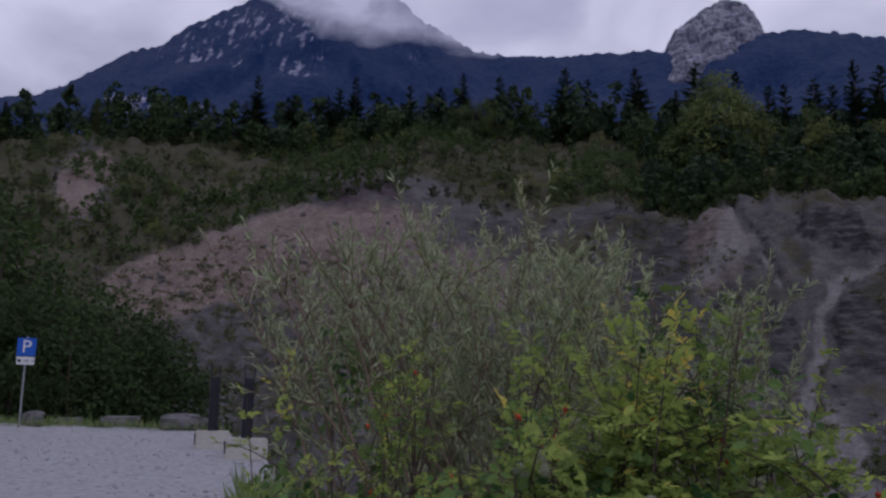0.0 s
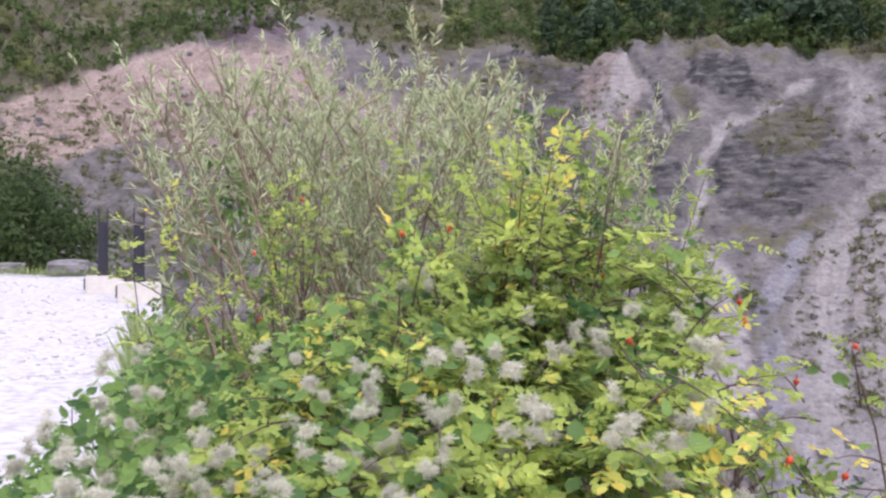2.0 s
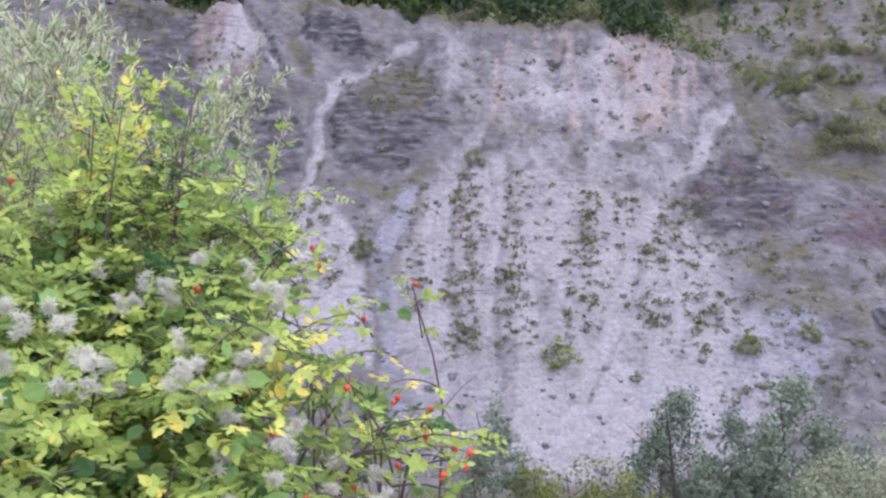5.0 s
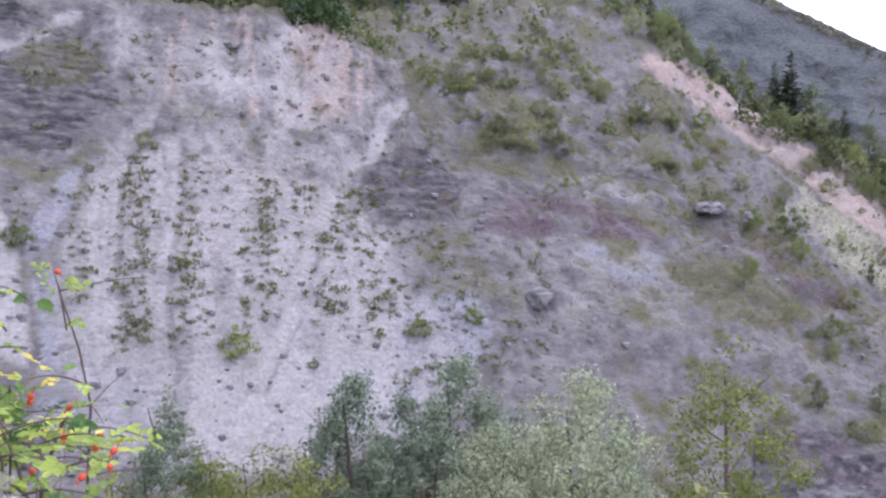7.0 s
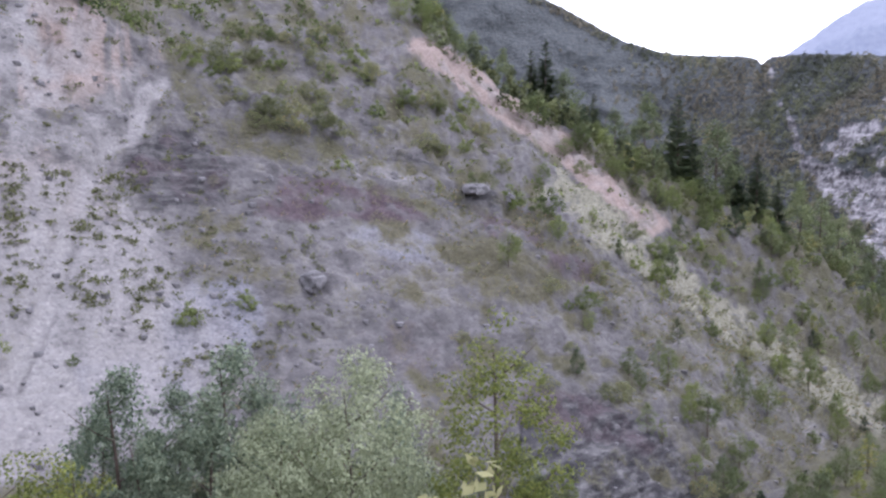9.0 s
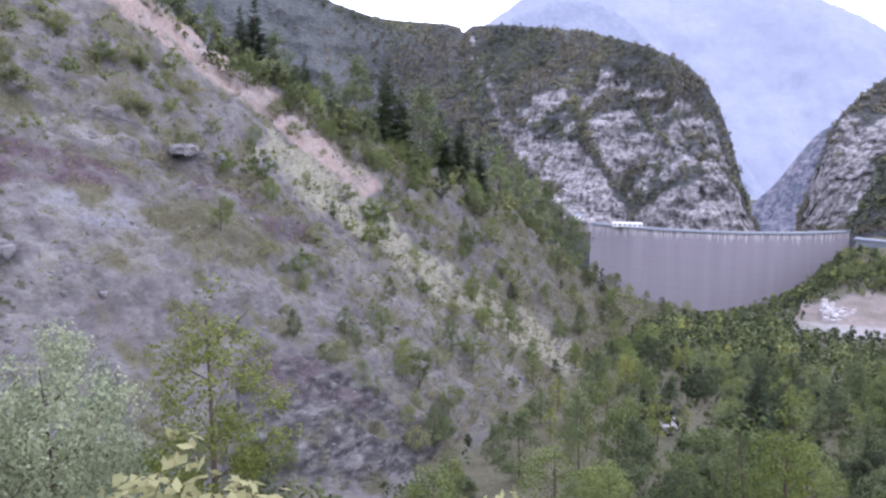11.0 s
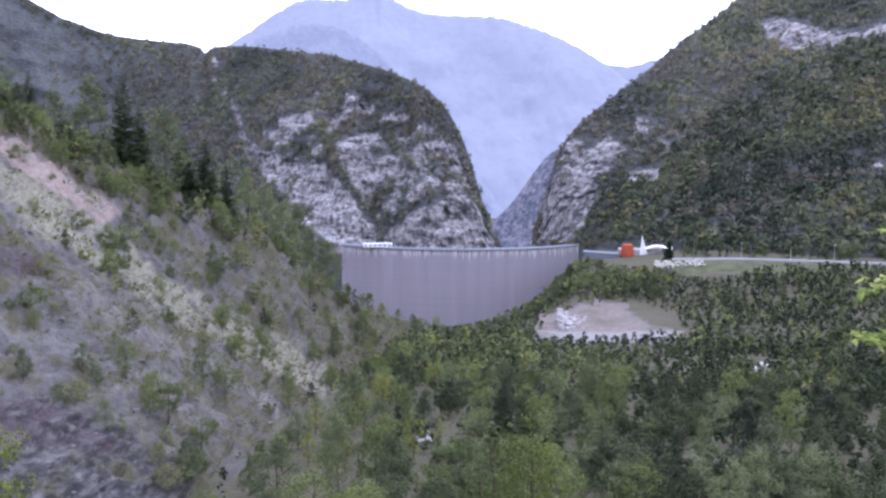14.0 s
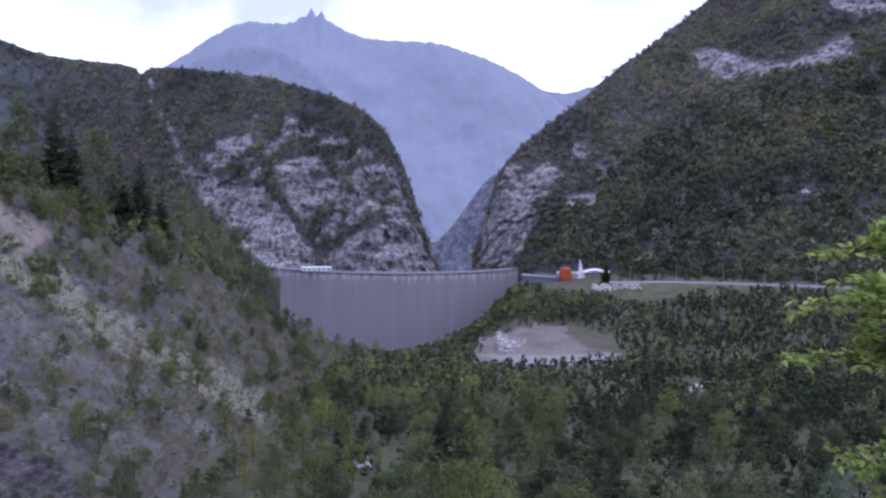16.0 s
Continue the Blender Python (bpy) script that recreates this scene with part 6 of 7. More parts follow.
def flank_wood(name, label, grid, bare, step, size, mat, seed, limit=0.45, upto=1.0, from_b=80, per=8, leaf=0.62):
    """Tree crowns over a mountain flank, but for its bare cliffs."""
    g = np.random.default_rng(seed)
    rows, cols = bare.shape
    area = np.linalg.norm(np.cross(grid[1:, :-1] - grid[:-1, :-1], grid[:-1, 1:] - grid[:-1, :-1]), axis=-1)
    ok = (bare[:-1, :-1] + g.normal(size=area.shape) * 0.14 < limit)
    ok[-3:], ok[0] = False, False
    where = np.degrees(np.arctan2(grid[:-1, :-1, 0], grid[:-1, :-1, 1])) + g.normal(size=area.shape) * 3
    ok &= (where > from_b) | (np.arange(rows - 1)[:, None] > rows - 9)
    ok &= np.arange(rows - 1)[:, None] / rows + 0.12 * vnoise(where * 0.5, np.arange(rows - 1)[:, None] * 0.1, 0, seed) < upto
    wgt = (area * ok).ravel()
    count = int(wgt.sum() / step ** 2)
    pick = g.choice(wgt.size, count, p=wgt / wgt.sum())
    i, j = np.divmod(pick, cols - 1)
    u, w = g.uniform(size=(2, count, 1))
    p = grid[i, j] + (grid[i + 1, j] - grid[i, j]) * u + (grid[i, j + 1] - grid[i, j]) * w
    s = size * g.uniform(0.55, 1.35, count)
    d = unit(g.normal(size=(count * per, 3)) * np.array([1, 1, 0.8]) + np.array([0, 0, 0.55]))
    tall = np.repeat(s * g.uniform(0.75, 1.35, count), per)
    c = np.repeat(p, per, 0) + d * np.stack([np.repeat(s, per) * 0.45, np.repeat(s, per) * 0.45, tall * 0.55], -1) + np.array([0, 0, 1.0]) * tall[:, None] * 0.3
    way, side = facing(d + np.array([0, 0, 0.1]), 0.3, 0.25, g)
    ln = np.repeat(s, per) * leaf * g.uniform(0.7, 1.3, count * per)
    v, f = blade_arrays(c - way * ln[:, None] * 0.5, way, side, ln, ln * 0.75)
    me = mesh_of(name, v, f, mat, shade=False)
    tone = np.clip(0.42 + 0.15 * g.normal(size=count) + 0.75 * fbm(p[:, 0] / 38, p[:, 1] / 38, p[:, 2] / 38, 4, seed, 0.6), 0, 1)
    me.attributes.new("tone", "FLOAT", "POINT").data.foreach_set("value", np.repeat(tone, per * 3).astype(np.float32))
    return tagged(new(name, me), label, "wood", kind="stuff")


SCRUB = foliage("mountain_scrub", (0.072, 0.082, 0.060), (0.205, 0.212, 0.120), (0.26, 0.21, 0.11), 0.04, sheen=0.28, by_plant=True, patchy=(0.185, 0.164, 0.125))
sb = r3.uniform(-34, 62, 1500)
sr = RIM_R(sb) + (CREST_R(sb) - RIM_R(sb)) * r3.uniform(0.05, 1, 1500)
sx, sy = polar(sb, sr)
thick = (vnoise(sx * 0.06, sy * 0.06, 0, 79) + 0.3 * r3.normal(size=1500) > 0.05) & (marks(sb, sr, height(sb, sr), sx, sy)["plants"] > 0.3)
wood_stuff("slope_thicket", "dark green thicket on the upper slope of the bank", sb[thick], sr[thick], r3.uniform(0.12, 0.42, thick.sum()), LEAF_MID, 85, 40, 0.17)
tb = r3.uniform(-34, 30, 2000)
tr = RIM_R(tb) + (CREST_R(tb) - RIM_R(tb)) * r3.uniform(0.05, 0.95, 2000)
tx, ty = polar(tb, tr)
thick = vnoise(tx * 0.09, ty * 0.09, 0, 89) + 0.25 * r3.normal(size=2000) > 0.06
wood_stuff("dark_thicket", "dark green bushes on the upper slope of the bank", tb[thick], tr[thick], r3.uniform(0.2, 0.55, thick.sum()), LEAF_DARK, 87, 70, 0.13)
hb, hr = r3.uniform(-34, 24, 1500), r3.uniform(0.0, 0.9, 1500)
hr = RIM_R(hb) + (CREST_R(hb) - RIM_R(hb)) * hr
hx, hy = polar(hb, hr)
scar = marks(hb, hr, height(hb, hr), hx, hy)["pink"]
rough = (vnoise(hx * 0.13, hy * 0.13, 0, 77) + 0.4 * r3.normal(size=1500) > -0.2) & (scar < 0.3)
wood_stuff("slope_heath", "low dark heath and scrub on the upper slope", hb[rough], hr[rough], r3.uniform(0.1, 0.3, rough.sum()), UNDERWOOD, 90, 36, 0.2)
wb = np.concatenate([r3.uniform(-36, 52, 430), r3.uniform(12, 31, 130)])
wr = CREST_R(wb) + np.where(wb < 55, r3.uniform(-9, 14, wb.size), r3.uniform(-3, 12, wb.size))
ws = np.where(wb < 55, r3.uniform(0.75, 1.55, wb.size), r3.uniform(0.4, 0.85, wb.size))
eb = r3.uniform(13, 45, 150)
wb = np.concatenate([wb, eb])
wr = np.concatenate([wr, RIM_R(eb) + r3.uniform(2.5, 16, 150)])
ws = np.concatenate([ws, r3.uniform(0.55, 1.0, 150)])
pb = r3.uniform(61, 96, 230)
wood_stuff("spur_wood", "mixed green trees along the shoulder of the spur", pb, CREST_R(pb) + r3.uniform(-9, 10, 230), r3.uniform(0.3, 0.85, 230) * np.interp(pb, [74, 84, 96], [1, 0.8, 0.6]), SPUR_WOOD, 86, 90, 0.13)
half = wb.size // 2
mixed = r3.permutation(wb.size)
wood_stuff("crest_wood_conifers", "dark conifers of the belt along the crest", wb[mixed[:half]], wr[mixed[:half]], ws[mixed[:half]] * 1.1, NEEDLE, 83, 130, 0.11, 0.12)
wood_stuff("crest_wood_broadleaf", "dark green broad-leaved trees of the belt along the crest", wb[mixed[half:]], wr[mixed[half:]], ws[mixed[half:]] * 0.85, LEAF_DARK, 84, 130, 0.11)
flank_wood("cliff_scrub", "olive scrub and trees on the mountain above the dam", cliff_grid, cliff_bare, 3.1, 4.0, SCRUB, 91, per=11, leaf=0.46)
flank_wood("mountainside_wood", "dark mixed wood on the steep mountainside", right_grid, right_bare, 3.0, 3.9, SCRUB, 92, per=11, leaf=0.46)

flank_wood("mountain_foot_wood", "dark green trees along the foot of the mountainside", right_grid, right_bare, 5.2, 6.4, FOOT_WOOD, 93, 0.45, 0.42, 109.0, 30, 0.29)

# ---------------------------------------------------------------- the dam and its surroundings


def dam_material():
    m, n, l, b = material("streaked_dam_concrete", 0.9)
    streak = noise_node(n, l, 0.16, 5, (1.0, 1.0, 0.06))
    lifts = noise_node(n, l, 0.5, 4, (0.02, 0.02, 1.6))
    wide = noise_node(n, l, 0.04, 4)
    col = ramp_node(n, l, streak, [(0.3, (0.235, 0.214, 0.246)), (0.55, (0.275, 0.25, 0.286)), (0.75, (0.325, 0.298, 0.335))])
    col = mix_node(n, l, 0.12, col, ramp_node(n, l, lifts, [(0.35, (0.30, 0.285, 0.29)), (0.65, (0.45, 0.43, 0.435))]))
    col = mix_node(n, l, math_node(n, l, "MULTIPLY", wide, 0.5), col, (0.27, 0.252, 0.27))
    co = n.new("ShaderNodeTexCoord")
    part_z = n.new("ShaderNodeSeparateXYZ")
    l.new(co.outputs["Object"], part_z.inputs[0])
    run = math_node(n, l, "ADD", math_node(n, l, "MULTIPLY", noise_node(n, l, 0.9, 3, (1.0, 1.0, 0.02)), 26.0), math_node(n, l, "ADD", part_z.outputs[2], -8.0))
    drip = math_node(n, l, "MULTIPLY", math_node(n, l, "MULTIPLY", run, 0.22, True), 0.85)
    col = mix_node(n, l, drip, col, (0.62, 0.60, 0.585))
    l.new(col, b.inputs["Base Color"])
    bump_node(n, l, b, lifts, 0.3, 0.3)
    return m


DAM_FACE = dam_material()
DAM_TOP = -55.0
DAM_R, DAM_SPAN = 112.0, radians(46)
dx, dy = polar(100.9, 572.0 + DAM_R)
dam = thing("dam", Matrix.Translation((float(dx), float(dy), DAM_TOP)), "tall grey concrete arch dam with drip-stained face", "dam")
to_eye = math.atan2(-float(dy), -float(dx))


def arc_wall(bm, r0, r1, z0, z1, a0, a1, n, batter=0.0):
    rings = []
    for k in range(n + 1):
        a = to_eye + a0 + (a1 - a0) * k / n
        rings.append([bm.verts.new((math.cos(a) * r, math.sin(a) * r, z)) for r, z in ((r1 + batter, z0), (r1, z1), (r0, z1), (r0, z0))])
    for p, q in zip(rings, rings[1:]):
        for i in range(4):
            bm.faces.new((p[i], p[(i + 1) % 4], q[(i + 1) % 4], q[i]))
    bm.faces.new(rings[0][::-1])
    bm.faces.new(rings[-1])


bm = bmesh.new()
arc_wall(bm, DAM_R - 6, DAM_R, -85, -1.6, -DAM_SPAN, DAM_SPAN, 200, 2.0)
bm_part("dam_body", bm, DAM_FACE, dam, shade=False)
bm = bmesh.new()
arc_wall(bm, DAM_R - 6.5, DAM_R + 0.9, -1.6, -0.7, -DAM_SPAN, DAM_SPAN, 72)
bm_part("crest_walkway", bm, ROOF, dam, "grey walkway along the crest")
bm = bmesh.new()
arc_wall(bm, DAM_R + 0.6, DAM_R + 0.8, 0.25, 0.45, -DAM_SPAN, DAM_SPAN, 72)
bm_part("handrail", bm, ZINC, dam)
post = bmesh.new()
box(post, (0.16, 0.16, 1.1), Matrix.Translation((0, 0, -0.15)))
post_mesh = bpy.data.meshes.new("rail_post")
post.to_mesh(post_mesh)
post.free()
post_mesh.materials.append(ZINC)
for k in range(44):
    a = to_eye + DAM_SPAN * (2 * (k + 0.5) / 44 - 1)
    o = part("rail_post", post_mesh, dam)
    o.matrix_local = pose(math.cos(a) * (DAM_R + 0.7), math.sin(a) * (DAM_R + 0.7), 0, 0, 0, math.degrees(a))


def house(name, label, b, r, z, size, wall, roof, pitch=0.0, turn=0.0):
    """A small building: walls, a roof slab or gable with eaves, a door and windows in their reveals."""
    w, d, h = size
    x, y = polar(b, r)
    ob = thing(name, Matrix.Translation((float(x), float(y), z)) @ Matrix.Rotation(-radians(b) + turn, 4, "Z"), label, "building")
    m = bmesh.new()
    box(m, (w, d, h), Matrix.Translation((0, 0, h / 2)), 0.05)
    bm_part("wall", m, wall, ob)
    m = bmesh.new()
    if pitch:
        for s in (-1, 1):
            box(m, (w + 0.8, d / 2 / math.cos(pitch) + 0.5, 0.2), Matrix.Translation((0, s * d / 4, h + d / 4 * math.tan(pitch) + 0.1)) @ Matrix.Rotation(-s * pitch, 4, "X"), 0.03)
    else:
        box(m, (w + 0.7, d + 0.7, 0.35), Matrix.Translation((0, 0, h + 0.17)), 0.05)
    bm_part("roof", m, roof, ob)
    for k in range(max(2, int(w / 3))):
        m = bmesh.new()
        box(m, (1.0, 0.12, 1.1), Matrix.Translation(((k + 0.5) * w / max(2, int(w / 3)) - w / 2, -d / 2 - 0.03, h * 0.55)), 0.02)
        bm_part("window", m, IRON, ob)
    return ob


house("crest_building", "long low white building on the dam's crest", 95.6, 590, DAM_TOP - 0.7, (19, 5, 2.3), WHITE, WHITE)
house("keeper_hut", "small pale hut beside the dam", 92.6, 575, DAM_TOP + 4.5, (6, 5, 2.8), WHITE, ROOF, 0.3)
# the chapel on the abutment: a round orange-red porch, a white sail and a curved white roof
px, py = polar(111.7, 548)
chapel = thing("chapel", Matrix.Translation((float(px), float(py), -55.0)) @ Matrix.Rotation(-radians(111.7), 4, "Z"), "white modern chapel with an orange-red porch and a pointed sail", "chapel")
bm = bmesh.new()
box(bm, (26, 12, 4.0), Matrix.Translation((6, 2, 1.2)), 0.2)
bm_part("base_wall", bm, PALE_ROCK, chapel)
bm = bmesh.new()
bmesh.ops.create_cone(bm, cap_ends=True, segments=24, radius1=4.0, radius2=3.4, depth=6.5, matrix=Matrix.Translation((-1.5, -5.5, 2.6)) @ Matrix.Diagonal((1, 0.8, 1, 1)))
bmesh.ops.create_uvsphere(bm, u_segments=20, v_segments=8, radius=3.4, matrix=Matrix.Translation((-1.5, -5.5, 5.7)) @ Matrix.Diagonal((1, 0.8, 0.35, 1)))
bm_part("porch", bm, ORANGE, chapel, "rounded orange-red porch")
bm = bmesh.new()
tri = [bm.verts.new(p) for p in ((5.6, -5, 0), (10.6, -5, 0), (7.0, -5, 12.0), (5.6, -4.4, 0), (10.6, -4.4, 0), (7.0, -4.4, 12.0))]
for q in ((0, 1, 2), (5, 4, 3), (0, 3, 4, 1), (1, 4, 5, 2), (2, 5, 3, 0)):
    bm.faces.new([tri[k] for k in q])
bm_part("sail", bm, WHITE, chapel, "tall white concrete sail")
bm = bmesh.new()
n0 = 14
low, high = [], []
for k in range(n0 + 1):
    u = k / n0
    x0, z0 = 9 + 16 * u, 3.2 + 1.5 * math.sin(math.pi * min(1, u * 1.2)) + 0.6 * u
    low.append([bm.verts.new((x0, y0, z0)) for y0 in (-6.5, 4)])
    high.append([bm.verts.new((x0, y0, z0 + 0.7)) for y0 in (-6.5, 4)])
for k in range(n0):
    bm.faces.new((high[k][0], high[k + 1][0], high[k + 1][1], high[k][1]))
    bm.faces.new((low[k][0], low[k][1], low[k + 1][1], low[k + 1][0]))
    bm.faces.new((low[k][0], low[k + 1][0], high[k + 1][0], high[k][0]))
    bm.faces.new((low[k][1], high[k][1], high[k + 1][1], low[k + 1][1]))
bm_part("curved_roof", bm, WHITE, chapel, "curved white roof")
bm = bmesh.new()
box(bm, (24, 10, 1.0), Matrix.Translation((-16, 0, 0.4)) @ Matrix.Rotation(0.05, 4, "Y"), 0.1)
box(bm, (22, 9, 3.0), Matrix.Translation((-16, 0, -1.6)), 0.1)
bm_part("terrace", bm, ROOF, chapel, "grey terrace slab")

# the road with its guard rail and lamps
road_b = np.arange(114.3, 150, 0.5)


def ribbon(name, label, category, r_in, r_out, z_of, thick, mat, kind=""):
    a = np.stack([*polar(road_b, r_in(road_b)), z_of(road_b)], -1)
    c = np.stack([*polar(road_b, r_out(road_b)), z_of(road_b)], -1)
    dn = np.array([0, 0, -thick])
    v = np.stack([a + dn, a, c, c + dn], 1).reshape(-1, 3)
    n = len(road_b)
    f = [[k * 4 + i, k * 4 + (i + 1) % 4, k * 4 + 4 + (i + 1) % 4, k * 4 + 4 + i] for k in range(n - 1) for i in range(4)]
    return tagged(new(name, mesh_of(name, v, np.array(f), mat, shade=False)), label, category, kind=kind)


ROAD_Z = curve((110, -51.0), (118, -48.6), (150, -46.5))
ribbon("road", "grey asphalt road along the foot of the mountain", "road", lambda b: 0 * b + 470, lambda b: 0 * b + 481, ROAD_Z, 0.35, ASPHALT, "structure")
VERGE = plain("grass_verge", (0.078, 0.085, 0.042), 0.95, scale=0.25, spread=0.5, bump=0.5)
rows_r = np.broadcast_to(np.array([454.0, 461, 469.4, 481.6, 490, 500])[:, None], (6, len(road_b)))
lift = np.array([0.0, 0.5, 1.0, 1.0, 0.5, 0.0])[:, None]
v, f, bb, rr = sheet(rows_r, road_b, lambda b, r: (height(b, r) - 0.25) * (1 - lift) + (ROAD_Z(b) - 0.3) * lift)
tagged(new("road_embankment", mesh_of("road_embankment", v, f, VERGE)), "grassy embankment carrying the road", "embankment", kind="structure")
rail = thing("guard_rail", Matrix(), "pale steel guard rail along the road", "guard rail")
o = ribbon("beam", "", "", lambda b: 0 * b + 468.9, lambda b: 0 * b + 469.1, lambda b: ROAD_Z(b) + 0.8, 0.4, ZINC)
o.parent = rail
for b in np.arange(113.6, 140, 1.2):
    bm = bmesh.new()
    box(bm, (0.2, 0.2, 1.4), Matrix.Translation((*[float(q) for q in polar(b, 469.3)], float(ROAD_Z(b)) - 0.05)), 0.02)
    bm_part("post", bm, ZINC, rail)


def street_lamp():
    ob = thing("street_lamp", Matrix(), "tall grey street lamp beside the road", "street lamp", "lamps along the road")
    v, f = tube_arrays([(0, 0, 0), (0, 0, 4), (0, 0, 8.2), (0.4, 0, 8.8), (1.2, 0, 9.0)], [0.16, 0.12, 0.09, 0.08, 0.07], 8)
    part("pole", mesh_of("pole", v, f, ZINC), ob)
    m = bmesh.new()
    box(m, (1.1, 0.4, 0.22), Matrix.Translation((1.6, 0, 9.0)), 0.06)
    bm_part("lamp_head", m, WHITE, ob)
    return ob


lamp = street_lamp()
lamp_spots = [(115.6, 483), (118.4, 483), (121.2, 483), (123.6, 483), (126.5, 483)]
for k, (b, r) in enumerate(lamp_spots):
    m = Matrix.Translation((*[float(q) for q in polar(b, r)], float(ROAD_Z(b)) - 1.4)) @ Matrix.Rotation(-radians(b) - 1.5, 4, "Z")
    if k:
        copy_thing(lamp, m)
    else:
        lamp.matrix_world = m


# ---------------------------------------------------------------- boulders, rubble
def rock_mesh(name, size, seed, mat, detail=2, rough=0.28):
    bm = bmesh.new()
    bmesh.ops.create_icosphere(bm, subdivisions=detail, radius=0.5)
    for v in bm.verts:
        p = v.co.normalized()
        k = 1 + rough * float(vnoise(p.x * 1.7, p.y * 1.7, p.z * 1.7, seed)) + 0.5 * rough * float(vnoise(p.x * 4, p.y * 4, p.z * 4, seed + 3))
        q = Vector([math.copysign(abs(c) ** 0.6, c) for c in p]) * 0.5 * k
        v.co = Vector((q.x * size[0], q.y * size[1], q.z * size[2]))
    me = bpy.data.meshes.new(name)
    bm.to_mesh(me)
    bm.free()
    me.materials.append(mat)
    return me


for k, (b, r, size, turn) in enumerate(((-24.1, 25.6, (0.62, 0.5, 0.42), 0.2), (-22.3, 25.8, (0.78, 0.5, 0.26), 0.1), (-19.4, 25.6, (1.15, 0.6, 0.36), 0.05), (-15.9, 25.0, (1.25, 0.7, 0.55), -0.1), (-12.3, 24.2, (0.9, 0.7, 0.6), 0.3), (-10.9, 23.0, (1.0, 0.7, 0.65), 0.4))):
    p = spot(b, r)
    ob = new("boulder", rock_mesh("boulder", tuple(s * 0.86 for s in size), 300 + k, BOULDER, 3))
    ob.matrix_world = Matrix.Translation(p + Vector((0, 0, size[2] * 0.28))) @ Matrix.Rotation(-radians(b) + turn, 4, "Z")
    tagged(ob, "grey limestone boulder bordering the gravel lay-by", "boulder", "boulders along the lay-by")
rubble = [rock_mesh("rubble", (1, 1, 0.8), 320 + k, PALE_ROCK, 1, 0.4) for k in range(4)]


def rubble_stuff(name, label, places, sizes, mat, seed):
    g = np.random.default_rng(seed)
    pieces = []
    base = [np.array([v.co[:] for v in me.vertices]) for me in rubble]
    faces = [np.array([p.vertices[:] for p in me.polygons]) for me in rubble]
    for p, s in zip(places, sizes):
        k = g.integers(4)
        a = g.uniform(0, 6.28)
        rot = np.array([[math.cos(a), -math.sin(a), 0], [math.sin(a), math.cos(a), 0], [0, 0, 1]])
        pieces.append((base[k] @ rot.T * s + np.asarray(p), faces[k]))
    v, f = joined(pieces)
    return tagged(new(name, mesh_of(name, v, f, mat, shade=False)), label, "rubble", kind="stuff")


g9 = np.random.default_rng(9)
pb, pr = 107.2 + np.abs(g9.normal(size=90)) * 0.7, 352 + g9.normal(size=90) * 9
pz = height(pb, pr) + 4.2 * np.exp(-((pb - 107.0) / 0.55) ** 2) * g9.uniform(0.4, 1.0, 90)
rubble_stuff("rubble_heap", "heap of pale quarried blocks beside the clearing", np.stack([*polar(pb, pr), pz], -1), g9.uniform(0.8, 2.6, 90), PALE_ROCK, 10)
pb, pr = g9.uniform(113.2, 116.3, 150), g9.uniform(462, 468.5, 150)
rubble_stuff("chapel_stones", "white stone blocks laid out below the chapel", np.stack([*polar(pb, pr), np.interp(pr, [454, 469.4], [0, 1]) * ROAD_Z(pb) + (1 - np.interp(pr, [454, 469.4], [0, 1])) * height(pb, pr) + 0.2], -1), g9.uniform(0.4, 1.3, 150), CONCRETE, 11)
pb, pr = g9.uniform(-34, 97, 1500), g9.uniform(0, 1, 1500)
pr = TOE_R(pb) + (RIM_R(pb) - TOE_R(pb)) * pr ** 1.5
keep_b = ((pb < 62) | (np.arange(1500) % 3 == 0)) & ~((pb > 16) & (pb < 33) & (height(pb, pr) > 3))
pb, pr = pb[keep_b], pr[keep_b]
rubble_stuff("scree_blocks", "grey blocks lying on the scree", np.stack([*polar(pb, pr), height(pb, pr)], -1), 0.75 * g9.uniform(0.25, 1.0, len(pb)) ** 1.6 * np.clip(pr / 80, 1, 2.5), BOULDER, 12)
for b, e, s in ((57.4, -7.2, (2.6, 1.8, 1.9)), (38, 8.8, (1.6, 1.2, 0.8)), (119.5, -12.9, (6.5, 5, 4.2)), (98.3, -17.6, (4.6, 2.8, 1.0)), (69.8, -1.5, (5.5, 2.5, 1.3)), (67.8, -1.0, (4.5, 2.5, 1.5))):
    p = sight(b, e, 60)
    ob = new("boulder", rock_mesh("boulder", s, int(b * 10), PALE_ROCK if b > 98 else BOULDER, 3))
    ob.location = p + Vector((0, 0, s[2] * 0.2))
    tagged(ob, "large grey boulder half sunk in the slope", "boulder")

# ---------------------------------------------------------------- the lay-by
p = spot(-24.85, 24.6)
sign = thing("parking_sign", Matrix.Translation(p) @ Matrix.Rotation(radians(24.85), 4, "Z"), "blue parking sign with a white panel on a steel pole", "road sign")
v, f = tube_arrays([(0, 0, -0.05), (0, 0, 1.0), (0, 0, 2.2)], [0.026, 0.026, 0.026], 10)
part("pole", mesh_of("pole", v, f, ZINC), sign)
SIGN_UP = 1.93
for name, size, at, mat in (("sign_panel", (0.43, 0.02, 0.45), (0, -0.04, SIGN_UP), BLUE), ("lower_panel", (0.41, 0.02, 0.19), (0, -0.04, SIGN_UP - 0.34), WHITE), ("bracket", (0.1, 0.05, 0.04), (0, -0.02, SIGN_UP), ZINC)):
    bm = bmesh.new()
    box(bm, size, Matrix.Translation(at), 0.006)
    o = bm_part(name, bm, mat, sign)
    if name == "sign_panel":
        panel = o
    if name == "lower_panel":
        lower = o
text = bpy.data.curves.new("letter", "FONT")
